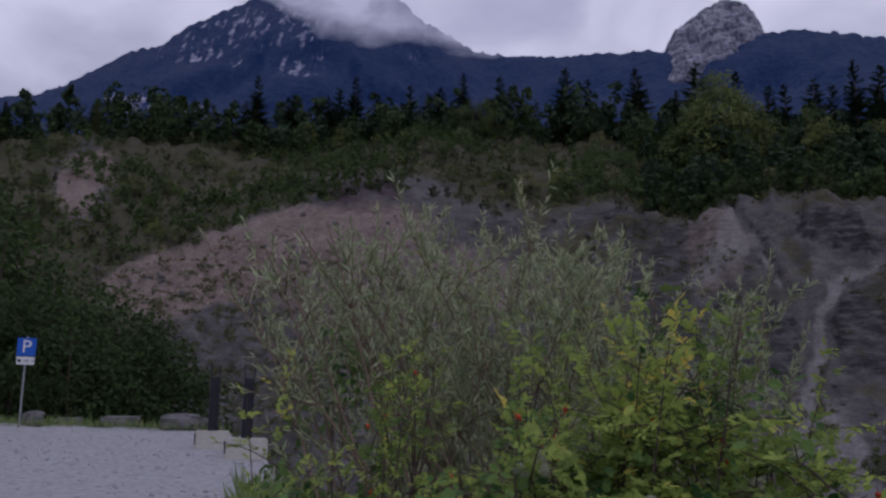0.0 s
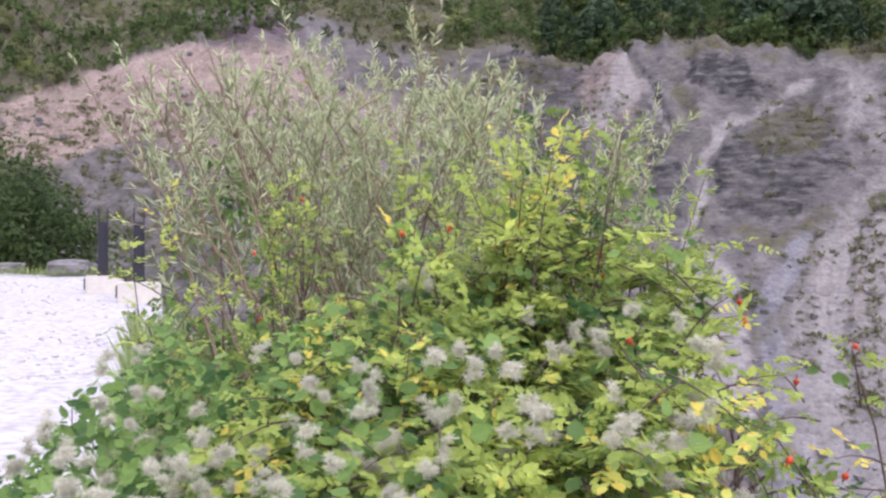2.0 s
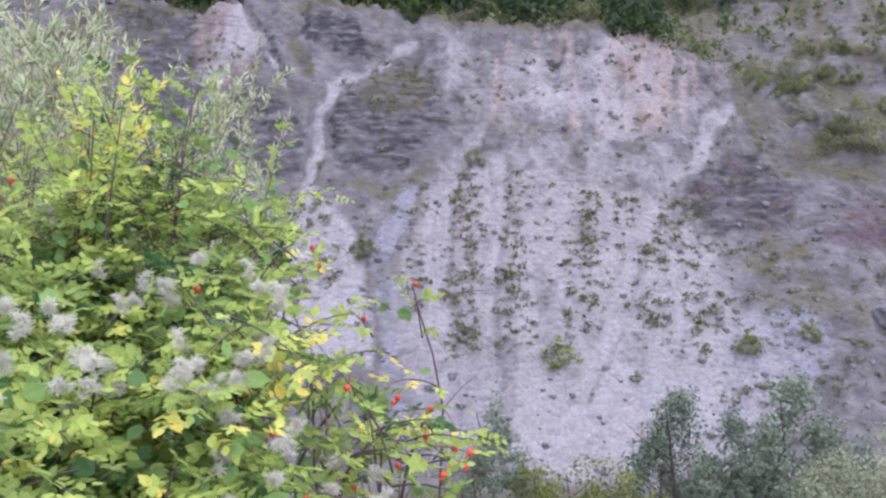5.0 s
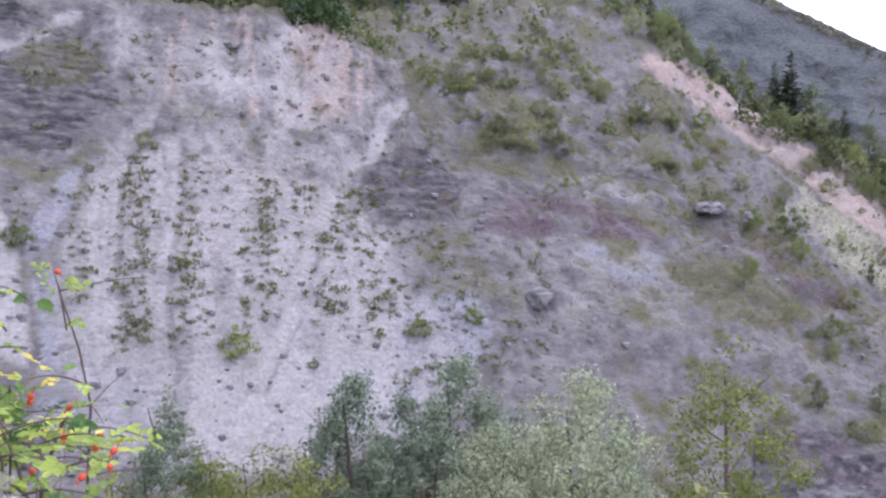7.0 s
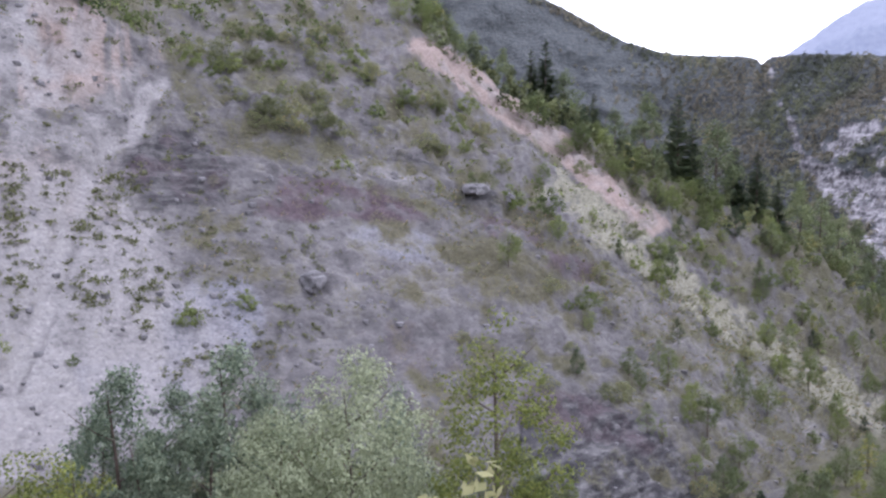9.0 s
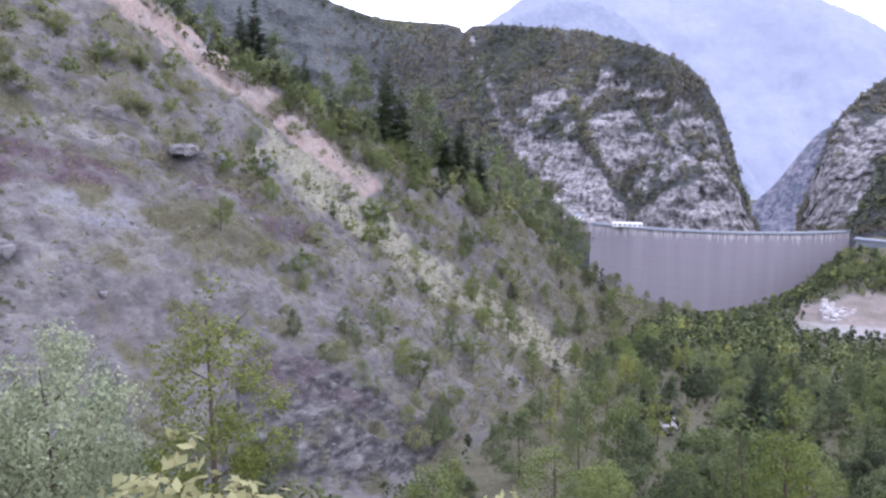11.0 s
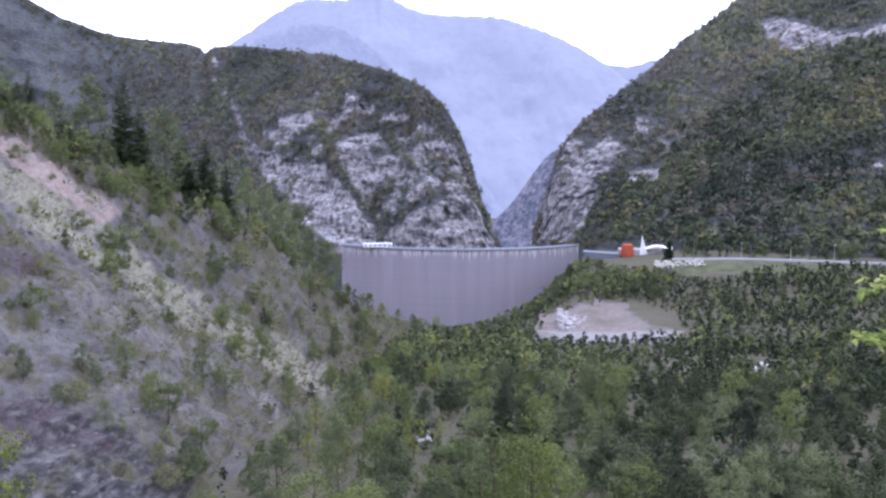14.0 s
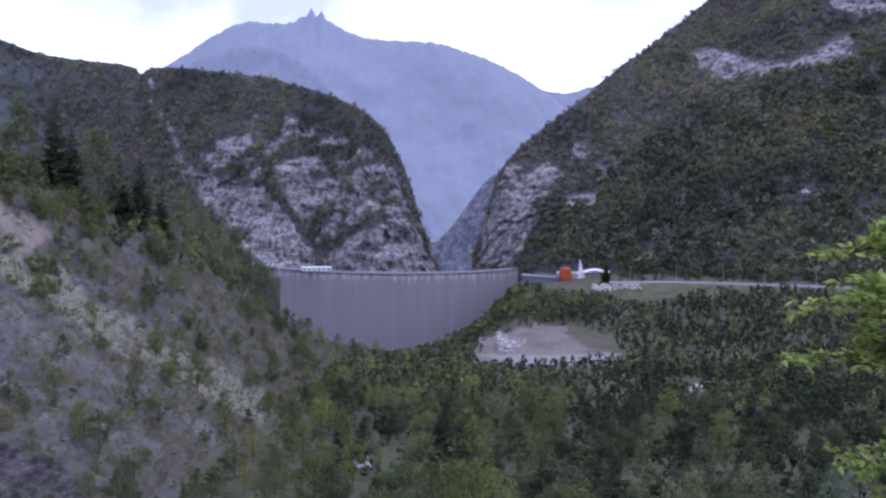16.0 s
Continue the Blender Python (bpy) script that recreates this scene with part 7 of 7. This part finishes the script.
text.body, text.size, text.extrude, text.align_x, text.align_y = "P", 0.44, 0.003, "CENTER", "CENTER"
text.materials.append(WHITE)
letter = part("letter", text, panel, "white letter P")
letter.matrix_local = pose(0, -0.054, SIGN_UP, 90, 0, 0)
for x0, w0 in ((-0.14, 0.08), (0.02, 0.14), (0.16, 0.06)):
    bm = bmesh.new()
    box(bm, (w0, 0.004, 0.07), Matrix.Translation((x0, -0.054, SIGN_UP - 0.34)))
    bm_part("plain_bar", bm, IRON if x0 < 0 else GREY, lower)


def barrier_post(b, r, wide, label, turn):
    """A dark steel channel post standing in a pale concrete block."""
    ob = thing("barrier_post", Matrix.Translation(spot(b, r)) @ Matrix.Rotation(-radians(b) + turn, 4, "Z"), label, "post", "posts at the end of the lay-by")
    m = bmesh.new()
    box(m, (wide, 0.62, 0.40), Matrix.Translation((0, 0, 0.16)), 0.025)
    block = bm_part("concrete_block", m, CONCRETE, ob, "pale cast concrete block")
    m = bmesh.new()
    for x0 in (-0.085, 0.085):
        box(m, (0.025, 0.14, 1.42), Matrix.Translation((x0, 0, 1.0)), 0.005)
    box(m, (0.17, 0.02, 1.12), Matrix.Translation((0, 0, 0.88)))
    bm_part("channel_post", m, IRON, ob, "dark steel channel post")
    m = bmesh.new()
    box(m, (0.03, 0.03, 0.22), Matrix.Translation((-wide / 2 - 0.012, -0.2, 0.2)))
    bm_part("lifting_eye", m, IRON, block)
    return ob


barrier_post(-12.0, 17.0, 0.74, "dark steel post in a pale concrete block", 0.05)
barrier_post(-14.05, 19.2, 0.67, "dark steel post in a pale concrete block with an arch mark", 0.05)

gb2, gr2 = g9.uniform(-32, -8.8, 2600), 9 + 16 * g9.uniform(0, 1, 2600) ** 1.3
on = gr2 < EDGE_R(gb2) - 0.3
gb2, gr2 = gb2[on], gr2[on]
rubble_stuff("gravel_stones", "loose pale stones on the gravel of the lay-by", np.stack([*polar(gb2, gr2), height(gb2, gr2)], -1), 0.015 + 0.055 * g9.uniform(0, 1, len(gb2)) ** 3, LOT_STONE, 13)

# ---------------------------------------------------------------- the willow in front
WILLOW_TOP = curve((-15, 8), (-13.4, 10.4), (-8.4, 12.6), (-6.2, 11.2), (-3.6, 11.6), (-0.3, 11.8), (3.7, 11.6), (5.2, 13.6), (6.4, 13.4), (8.6, 12.0), (10.9, 11), (14.5, 10.4), (16.5, 8.4), (19.9, 7.4), (23, 4))


def willow(name, label, b_lo, b_hi, r_lo, r_hi, stems, seed, foot_b, foot_r, sparse=1.0, bare=0.42, leafy=1.0, thick=1.0):
    g = np.random.default_rng(seed)
    root_at = spot(foot_b, foot_r, 0.05)
    ob = thing(name, Matrix.Translation(root_at), label, "willow", "willow bushes at the edge")
    base = np.array(root_at)
    at, way = [], []
    for k in range(stems):
        b, r = g.uniform(b_lo, b_hi), g.uniform(r_lo, r_hi)
        e = float(WILLOW_TOP(b)) - abs(g.normal()) * (3.6 if thick > 0.8 else 2.0) - (0 if thick > 0.8 else 6.0)
        tip = np.array([*polar(b, r), r * math.tan(radians(e))])
        start = base + np.array([g.normal() * 0.3, g.normal() * 0.25, 0.0])
        u = np.linspace(0, 1, 9)[:, None]
        sag = np.array([g.normal() * 0.12, g.normal() * 0.12, 0.0])
        path = start + (tip - start) * np.concatenate([u ** (1.2 * thick ** 2), u ** (1.2 * thick ** 2), u ** 0.88], 1) + sag * np.sin(math.pi * u)
        wood = [tube_arrays(path, thick * (0.0062 * (1 - 0.85 * u[:, 0]) + 0.0012), 5)]
        lean = unit(tip - start)
        for j in range(int(14 * sparse)):
            s = g.uniform(bare, 0.97)
            q = np.array([np.interp(s, u[:, 0], path[:, i]) for i in range(3)])
            d = unit(lean * 0.8 + g.normal(size=3) * np.array([0.7, 0.7, 0.35]) + np.array([0, 0, 0.3]))
            ln = g.uniform(0.18, 0.5) * (1.15 - 0.5 * s)
            w = np.linspace(0, 1, 4)[:, None]
            wood.append(tube_arrays(q + d * ln * w + np.array([0, 0, 0.1 * ln]) * w ** 2, 0.0026 * (1 - 0.8 * w[:, 0]) + 0.0006, 4))
            cnt = int(g.uniform(34, 66) * leafy)
            uu = g.uniform(0.12, 1.04, cnt)[:, None]
            at.append(q + d * ln * uu + np.array([0, 0, 0.1 * ln]) * uu ** 2)
            way.append(unit(d * 1.1 + g.normal(size=(cnt, 3)) * 0.68 + np.array([0, 0, 0.2])))
        cnt = int(30 * leafy)
        uu = g.uniform(max(0.4, bare), 1.0, cnt)
        at.append(np.stack([np.interp(uu, u[:, 0], path[:, i]) for i in range(3)], -1))
        way.append(unit(lean[None] + g.normal(size=(cnt, 3)) * 0.42 + np.array([0, 0, 0.2])))
        v, f = joined(wood)
        part("stem", mesh_of("stem", v - base, f, TWIG), ob)
    at, way = np.concatenate(at) - base, np.concatenate(way)
    way, side = frames_from(way, 1.4, g)
    k = g.uniform(0.6, 1.2, len(at))
    v, f = leaf_arrays(at, way, side, 0.048 * k, 0.008 * k)
    tagged(part("foliage", mesh_of("foliage", v, f, LEAF_WILLOW, shade=False), ob, "narrow grey-green willow leaves"), kind="stuff")
    return ob


willow("willow_bush", "grey-green willow bush with many upright stems", -5, 11, 3.3, 4.8, 30, 401, 3.0, 3.9, 1.2, 0.5)
willow("willow_bush", "grey-green willow bush with many upright stems", 6, 21, 3.2, 4.6, 28, 402, 13.0, 3.7, 1.2, 0.5)
willow("willow_bush", "open willow bush with long bare reddish stems", -14.5, -4, 3.0, 3.8, 15, 403, 5.0, 3.0, 0.55, 0.74, 0.55, 1.35)
willow("willow_bush", "low grey-green willow filling the foot of the thicket", -7, 14, 3.0, 3.7, 16, 404, 4.0, 3.2, 1.0, 0.3, 0.8, 0.7)

# ---------------------------------------------------------------- the rose and its climbers
ROSE_TOP = curve((-24, -15), (-19, -12.4), (-16.6, -10.2), (-11.9, -9.0), (-6.9, -7.2), (-4.1, -6.0), (-1.3, -4.8), (1.9, -2.8), (5.9, -1.2), (10.2, -0.4), (13.1, -0.2), (16.0, 1.2), (17.4, 2.6), (18.8, 3.2), (20.5, 2.8), (22.3, -0.6), (24.2, -3.4), (25.5, -7.2), (30.5, -7.6), (33.1, -9.5), (36, -15), (38, -18))


def under_roof(g, n, b_lo, b_hi, r_lo, r_hi, depth, power=1.1, skip=0.0, ragged=1.2):
    """Places below the outline of the bush, most of them near its outside."""
    b = g.uniform(b_lo, b_hi, n)
    down = g.uniform(0, 1, n) ** power
    r = np.clip(r_hi - (r_hi - r_lo) * down * 1.1 + 0.12 * g.normal(size=n), r_lo - 0.05, r_hi + 0.1)
    e = ROSE_TOP(b) - skip - depth * down + 3.6 * vnoise(b * 0.42, down * 3, 0, 88) + ragged * g.normal(size=n) * (down < 0.15)
    x, y = polar(b, r)
    return np.stack([x, y, r * np.tan(np.radians(e))], -1), b, r, e


def pinnate(g, p, d, up, tone, long, size):
    """Compound leaves: seven oval leaflets in pairs along each stalk. p, d, up: foot, way and upper side of each leaf."""
    s = unit(np.cross(up, d))
    at, way, side, big = [], [], [], []
    n = len(p)
    for k in range(7):
        t = long * (0.35 + 0.65 * (k // 2) / 3)
        sg = 0 if k == 6 else (-1 if k % 2 else 1)
        wv = d if sg == 0 else unit(d * 0.55 + s * sg)
        wv = unit(wv + g.normal(size=(n, 3)) * 0.22 - np.array([0, 0, 0.15]))
        at.append(p + d * t[:, None])
        way.append(wv)
        side.append(unit(np.cross(up + g.normal(size=(n, 3)) * 0.25, wv)))
        big.append(size * g.uniform(0.75, 1.2, n))
    v, f = leaf_arrays(np.concatenate(at), np.concatenate(way), np.concatenate(side), np.concatenate(big), np.concatenate(big) * 0.68, 0.12)
    return v, f, np.tile(np.repeat(tone, 7).reshape(n, 7).T.ravel(), 1).repeat(7)


def rose(name, label, seed, b_lo, b_hi, foot_b, canes, shoots, hips, r_lo=1.15, r_hi=1.85, open_bush=False, spires=0, lift=0.0):
    """A wild rose: arching canes, leafy shoots along their outside, and hips near the tips."""
    g = np.random.default_rng(seed)
    base = np.array(spot(foot_b, r_hi + 0.15, 0.03))
    ob = thing(name, Matrix.Translation(Vector(base)), label, "rose bush", "wild roses at the edge")
    starts, b, r, e = under_roof(g, shoots, b_lo, b_hi, r_lo, r_hi, 9 if open_bush else 20, 1.0, 2.5 - lift)
    tips = starts[np.argsort(-e)][:canes * 3:3] if not open_bush else starts[:canes]
    mains = []
    for tip in tips:
        u = np.linspace(0, 1, 9)[:, None]
        start = base + np.array([g.normal() * 0.1, g.normal() * 0.08, 0])
        path = start + (tip - start) * np.concatenate([u ** 1.2, u ** 1.2, u ** 0.8], 1) + g.normal(size=3) * 0.06 * np.sin(math.pi * u) + g.normal(size=(9, 3)) * 0.006
        mains.append(path)
        wood = [tube_arrays(path, g.uniform(0.003, 0.0062) * (1 - 0.7 * u[:, 0]) + 0.0008, 6)]
        for j in range(7):
            q = path[g.integers(3, 9)]
            d = unit(g.normal(size=3) * np.array([1, 1, 0.5]) + np.array([0, 0, 0.5]))
            w = np.linspace(0, 1, 4)[:, None]
            wood.append(tube_arrays(q + d * g.uniform(0.06, 0.2) * w - np.array([0, 0, 0.02]) * w ** 2, 0.0019 * (1 - 0.7 * w[:, 0]), 4))
        v, f = joined(wood)
        part("cane", mesh_of("cane", v - base, f, CANE), ob)
    # shoots start from the canes' outer half or from under the roof, and bend over at their tips
    twigs, p, d, up, tone, ends = [], [], [], [], [], []
    every = np.concatenate(mains)
    spire = starts[np.argsort(-e)][:spires]
    for q in [*starts, *spire]:
        tall = len(ends) >= len(starts)
        near = every[np.argmin(((every - q) ** 2).sum(1))]
        ln = g.uniform(0.12, 0.34) * (0.7 if open_bush else 1.0)
        way = unit((q - near) * 2.0 + g.normal(size=3) * np.array([0.5, 0.35, 0.2]) + np.array([0, -0.15, 0.45]))
        if tall:
            way, ln = unit(g.normal(size=3) * 0.22 + np.array([0, 0, 1.0])), g.uniform(0.3, 0.46)
        w = np.linspace(0, 1, 6)[:, None]
        path = q - way * ln * 0.45 + way * ln * w - np.array([0, 0, (0.08 if tall else 0.28) * ln]) * w ** 2.2
        twigs.append(tube_arrays(path, 0.0016 * (1 - 0.7 * w[:, 0]) + 0.0004, 4))
        ends.append(path[-1])
        shade = np.clip(g.normal(0.5, 0.24), 0, 1)
        count = int(ln / (0.04 if open_bush else 0.023))
        for m in range(count):
            t = (m + 0.6) / count
            foot = np.array([np.interp(t, w[:, 0], path[:, i]) for i in range(3)])
            along = unit(np.array([np.interp(min(1, t + 0.1), w[:, 0], path[:, i]) - np.interp(max(0, t - 0.1), w[:, 0], path[:, i]) for i in range(3)]))
            turn = unit(np.cross(along, np.array([0.2, 0.1, 1.0]))) * (1 if m % 2 else -1)
            p.append(foot)
            d.append(unit(turn * 0.9 + along * 0.6 + g.normal(size=3) * 0.35 + np.array([0, -0.1, 0.05])))
            up.append(unit(np.array([0, -0.25, 1.0]) + g.normal(size=3) * 0.38))
            tone.append(np.clip(shade + 0.25 * (t - 0.4) + g.normal() * 0.08, 0, 1))
    v, f = joined(twigs)
    tagged(part("side_shoot", mesh_of("side_shoot", v - base, f, CANE), ob, "thin leafy side shoots"), kind="stuff")
    p, d, up = np.array(p), np.array(d), np.array(up)
    v, f, tn = pinnate(g, p - base, d, up, np.array(tone), g.uniform(0.035, 0.06, len(p)), g.uniform(0.013, 0.0215, len(p)))
    me = mesh_of("foliage", v, f, LEAF_ROSE, shade=False)
    me.attributes.new("tone", "FLOAT", "POINT").data.foreach_set("value", tn.astype(np.float32))
    tagged(part("foliage", me, ob, "bright green compound leaves, some yellowing"), kind="stuff")
    me = hip_mesh()
    ends = np.array(ends)
    for k in range(hips):
        q = ends[g.integers(len(ends))] + g.normal(size=3) * np.array([0.015, 0.015, 0.01]) + np.array([0, -0.02, -0.012])
        h = part("rose_hip", me, ob)
        h.matrix_local = Matrix.Translation(Vector(q - base)) @ Euler((g.uniform(-0.9, 0.9), g.uniform(-0.9, 0.9), 0)).to_matrix().to_4x4()
    return ob


def hip_mesh():
    bm = bmesh.new()
    bmesh.ops.create_uvsphere(bm, u_segments=10, v_segments=7, radius=0.0052, matrix=Matrix.Diagonal((1, 1, 1.12, 1)))
    bmesh.ops.create_cone(bm, cap_ends=True, segments=5, radius1=0.0022, radius2=0.0008, depth=0.005, matrix=Matrix.Translation((0, 0, -0.008)))
    bmesh.ops.create_cone(bm, cap_ends=False, segments=5, radius1=0.0006, radius2=0.0006, depth=0.012, matrix=Matrix.Translation((0, 0, 0.012)))
    me = bpy.data.meshes.new("rose_hip")
    bm.to_mesh(me)
    bm.free()
    me.polygons.foreach_set("use_smooth", np.ones(len(me.polygons), bool))
    me.materials.append(HIP)
    return me


rose("rose_bush", "bright green wild rose bush with red hips", 501, 8, 22.5, 16.5, 12, 270, 20, spires=16)
rose("rose_bush", "bright green wild rose bush with red hips", 502, -4, 13, 6.0, 10, 270, 22, spires=5)
rose("rose_bush", "sparse wild rose with yellow-green leaves and red hips", 503, 21.5, 34, 26.0, 7, 52, 18, 1.3, 1.75, True)
rose("rose_bush", "tall sparse rose growing up through the willow stems", 504, -12, 0, -1.0, 9, 64, 5, 2.3, 2.75, True, 12, 8.5)
rose("rose_bush", "green rose among the willow stems", 505, -3, 10, 3.0, 7, 40, 6, 2.2, 2.6, True, 8, 4.5)


def vine(name, label, seed, b_lo, b_hi, foot_b, leaves, heads):
    """A climber over the bush: broad leaves and fluffy seed heads on thin stems."""
    g = np.random.default_rng(seed)
    base = np.array(spot(foot_b, 2.1, 0.03))
    ob = thing(name, Matrix.Translation(Vector(base)), label, "climber", "climbers over the bushes")
    tips, *_ = under_roof(g, 14, b_lo, b_hi, 1.9, 2.15, 9, 1.0, 1.5)
    for tip in tips:
        u = np.linspace(0, 1, 7)[:, None]
        path = base + (tip - base) * np.concatenate([u, u, u ** 0.7], 1) + g.normal(size=(7, 3)) * 0.02 * np.sin(math.pi * u)
        v, f = tube_arrays(path, 0.003 * (1 - 0.6 * u[:, 0]), 4)
        part("stem", mesh_of("stem", v - base, f, TWIG), ob)
    p, *_ = under_roof(g, leaves, b_lo, b_hi, 1.1, 1.95, 20, 1.0, 0.0, 0.3)
    way, side = facing(np.repeat([[0.0, -0.45, 1.0]], leaves, 0), 0.5, 0.15, g)
    k = g.uniform(0.018, 0.036, leaves)
    v, f = leaf_arrays(p - base, way, side, k, k * 0.8, 0.1)
    tagged(part("foliage", mesh_of("foliage", v, f, LEAF_BRAMBLE, shade=False), ob, "broad dark green leaves"), kind="stuff")
    mid, *_ = under_roof(g, heads // 3 + 1, b_lo, b_hi, 1.08, 1.5, 15, 0.7, 2.5)
    p = np.repeat(mid, 3, 0)[:heads] + g.normal(size=(heads, 3)) * np.array([0.045, 0.035, 0.035])
    heads_made = []
    for k in range(4):
        hub = g.normal(size=(5, 3)) * 0.0045
        clus = hub[g.integers(5, size=380)] + g.normal(size=(380, 3)) * 0.0012
        way, side = frames_from(unit(g.normal(size=clus.shape)), 1.5, g)
        v, f = leaf_arrays(clus, way * np.array([1, 1, 0.8]), side, 0.007 + 0.007 * g.uniform(0, 1, len(clus)), 0.0009)
        heads_made.append(mesh_of("seed_head", v, f, FLUFF, shade=False))
    for k, q in enumerate(p):
        o = part("seed_head", heads_made[k % 4], ob)
        o.matrix_local = Matrix.Translation(Vector(q - base)) @ Matrix.Rotation(k * 1.3, 4, "Z")
    return ob


vine("clematis", "wild clematis with fluffy cream seed heads", 601, -12.5, 6, -2.0, 1700, 80)
vine("clematis", "wild clematis with fluffy cream seed heads", 604, -19, -6, -13.0, 1700, 120)
vine("clematis", "wild clematis with fluffy cream seed heads", 602, 4, 24, 11.0, 500, 60)
vine("clematis", "wild clematis with fluffy cream seed heads", 603, 22, 36, 28.0, 40, 16)


dogwood = broadleaf("dogwood_shrub", "bright green leafy shrub at the gravel's edge", "shrub", 2.2, 0.34, 0.5, LEAF_BRAMBLE, 166, 44, 8, 0.06, loose=True)
dogwood.matrix_world = Matrix.Translation(spot(-6.4, 3.3, 0.05)) @ Matrix.Diagonal((0.7, 0.7, 0.84, 1))
once(dogwood, spot(-1.0, 3.1, 0.05), 0.72, 2.2)
bramble = broadleaf("bramble_bush", "low dark green bramble thicket under the willows", "shrub", 1.25, 0.55, 0.0, LEAF_BRAMBLE, 167, 120, 12, 0.06, group="brambles under the willows", loose=True)
bramble.matrix_world = Matrix.Translation(spot(-4.0, 2.9, 0.05))
for k, b in enumerate((1.5, 7.0, 12.5, 17.5)):
    once(bramble, spot(b, 2.7 + 0.15 * (k % 2), 0.05), 0.9 + 0.12 * k, k * 1.9)


# ---------------------------------------------------------------- grass and weeds at the lay-by's edge
def grass_stuff(name, label, b_lo, b_hi, r_lo, r_hi, n, tall, mat, seed):
    g = np.random.default_rng(seed)
    b, r = g.uniform(b_lo, b_hi, n), r_lo + (r_hi - r_lo) * g.uniform(0, 1, n) ** 1.5
    x, y = polar(b, r)
    way, side = frames_from(unit(np.stack([g.normal(size=n) * 0.35, g.normal(size=n) * 0.35, np.ones(n)], -1)), 1.5, g)
    ln = tall * g.uniform(0.4, 1.2, n)
    v, f = leaf_arrays(np.stack([x, y, height(b, r) - 0.02], -1), way, side, ln, 0.008 + ln * 0.03)
    return tagged(new(name, mesh_of(name, v, f, mat, shade=False)), label, "grass", kind="stuff")


grass_stuff("edge_grass", "long pale grass along the gravel's edge", -12.5, 2, 3.2, 12, 9500, 0.46, GRASS, 701)
grass_stuff("tussock_grass", "soft grey-green tussock between gravel and bush", -12.5, -2, 2.9, 4.6, 5200, 0.62, TUSSOCK, 704)
grass_stuff("slope_grass", "rough grass on the slope below the lay-by", 0, 60, 2.4, 14, 5000, 0.5, GRASS, 702)
grass_stuff("verge_grass", "short grass behind the lay-by", -36, -9.5, 24.4, 30, 5200, 0.3, GRASS, 703)
weeds = [(b, r) for b, r in zip(np.random.default_rng(5).uniform(-11, 2, 18), np.random.default_rng(6).uniform(5.5, 13, 18))]
weed = broadleaf("weed_bush", "leafy green weed at the gravel's edge", "weed", 0.9, 0.42, 0.05, LEAF_MID, 165, 40, 10, 0.09, group="weeds at the edge")
weed.matrix_world = Matrix.Translation(spot(-7.4, 7.0))
for k, (b, r) in enumerate(weeds):
    if r > EDGE_R(b) * 0.95:
        stand(weed, spot(b, r), 0.7 + 0.5 * ((k * 0.37) % 1), k)

# the models of the repeated plants take places of their own in the wood
for k, ob in enumerate([*spruces, *spur_spruces, *larches, *pines, *soft_pines, *round_pines, *dark_pines, *ravine_pines, *greens, *darks, *yellows, *bushes]):
    dark_kind = ob in darks
    b = -38 - 2.2 * k if dark_kind else -30 + 9 * k if ob in spruces or ob in larches else 99 + 1.6 * k
    ob.matrix_world = Matrix.Translation(spot(b, 38 if dark_kind else 174 if ob in spruces or ob in larches else 72 + 5 * (k % 4), 0.3)) @ Matrix.Rotation(k, 4, "Z")


# ---------------------------------------------------------------- cloud on the summit
def cloud_material():
    m = bpy.data.materials.new("summit_cloud")
    m.use_nodes = True
    n, l = m.node_tree.nodes, m.node_tree.links
    n.remove(n["Principled BSDF"])
    glow, clear, mx = n.new("ShaderNodeEmission"), n.new("ShaderNodeBsdfTransparent"), n.new("ShaderNodeMixShader")
    # daylight on the cloud is put in as its own emission
    glow.inputs[0].default_value, glow.inputs[1].default_value = (0.86, 0.88, 1.0, 1), 1.75
    puff = noise_node(n, l, 0.0035, 7, (1, 1, 1.6))
    a = math_node(n, l, "ADD", attr_node(n, "veil"), math_node(n, l, "MULTIPLY", math_node(n, l, "SUBTRACT", puff, 0.5), 2.2))
    a = math_node(n, l, "MULTIPLY", math_node(n, l, "SUBTRACT", a, 0.25), 1.3, True)
    l.new(a, mx.inputs[0])
    l.new(clear.outputs[0], mx.inputs[1])
    l.new(glow.outputs[0], mx.inputs[2])
    l.new(mx.outputs[0], n["Material Output"].inputs["Surface"])
    return m


cb = np.arange(-22, 13, 0.5)
ce = np.linspace(20.5, 33, 26)
bb, ee = np.meshgrid(cb, ce)
rr = 2150 + 60 * fbm(bb * 0.3, ee * 0.5, 0, 3, 95)
x, y = polar(bb, rr)
n, m = bb.shape
i, j = np.meshgrid(np.arange(n - 1), np.arange(m - 1), indexing="ij")
cme = mesh_of("cloud", np.stack([x, y, rr * np.tan(np.radians(ee))], -1).reshape(-1, 3), np.stack([i * m + j, i * m + j + 1, (i + 1) * m + j + 1, (i + 1) * m + j], -1).reshape(-1, 4), cloud_material())
lowest = np.interp(bb, [-22, -15, -8, -3, 1, 3, 8, 13], [28.0, 25.6, 23.0, 22.7, 22.0, 21.8, 22.6, 25])
veil = np.clip((ee - lowest) / 2.2, -0.6, 0.85)
edge = np.minimum.reduce([smooth(-22, -16, bb), 1 - smooth(8, 13, bb), 1 - smooth(29, 32.5, ee)])
cme.attributes.new("veil", "FLOAT", "POINT").data.foreach_set("value", (veil * edge - (1 - edge)).astype(np.float32).ravel())
tagged(new("backdrop_cloud", cme), "grey-white cloud lying on the mountain's summit", "cloud", kind="structure")
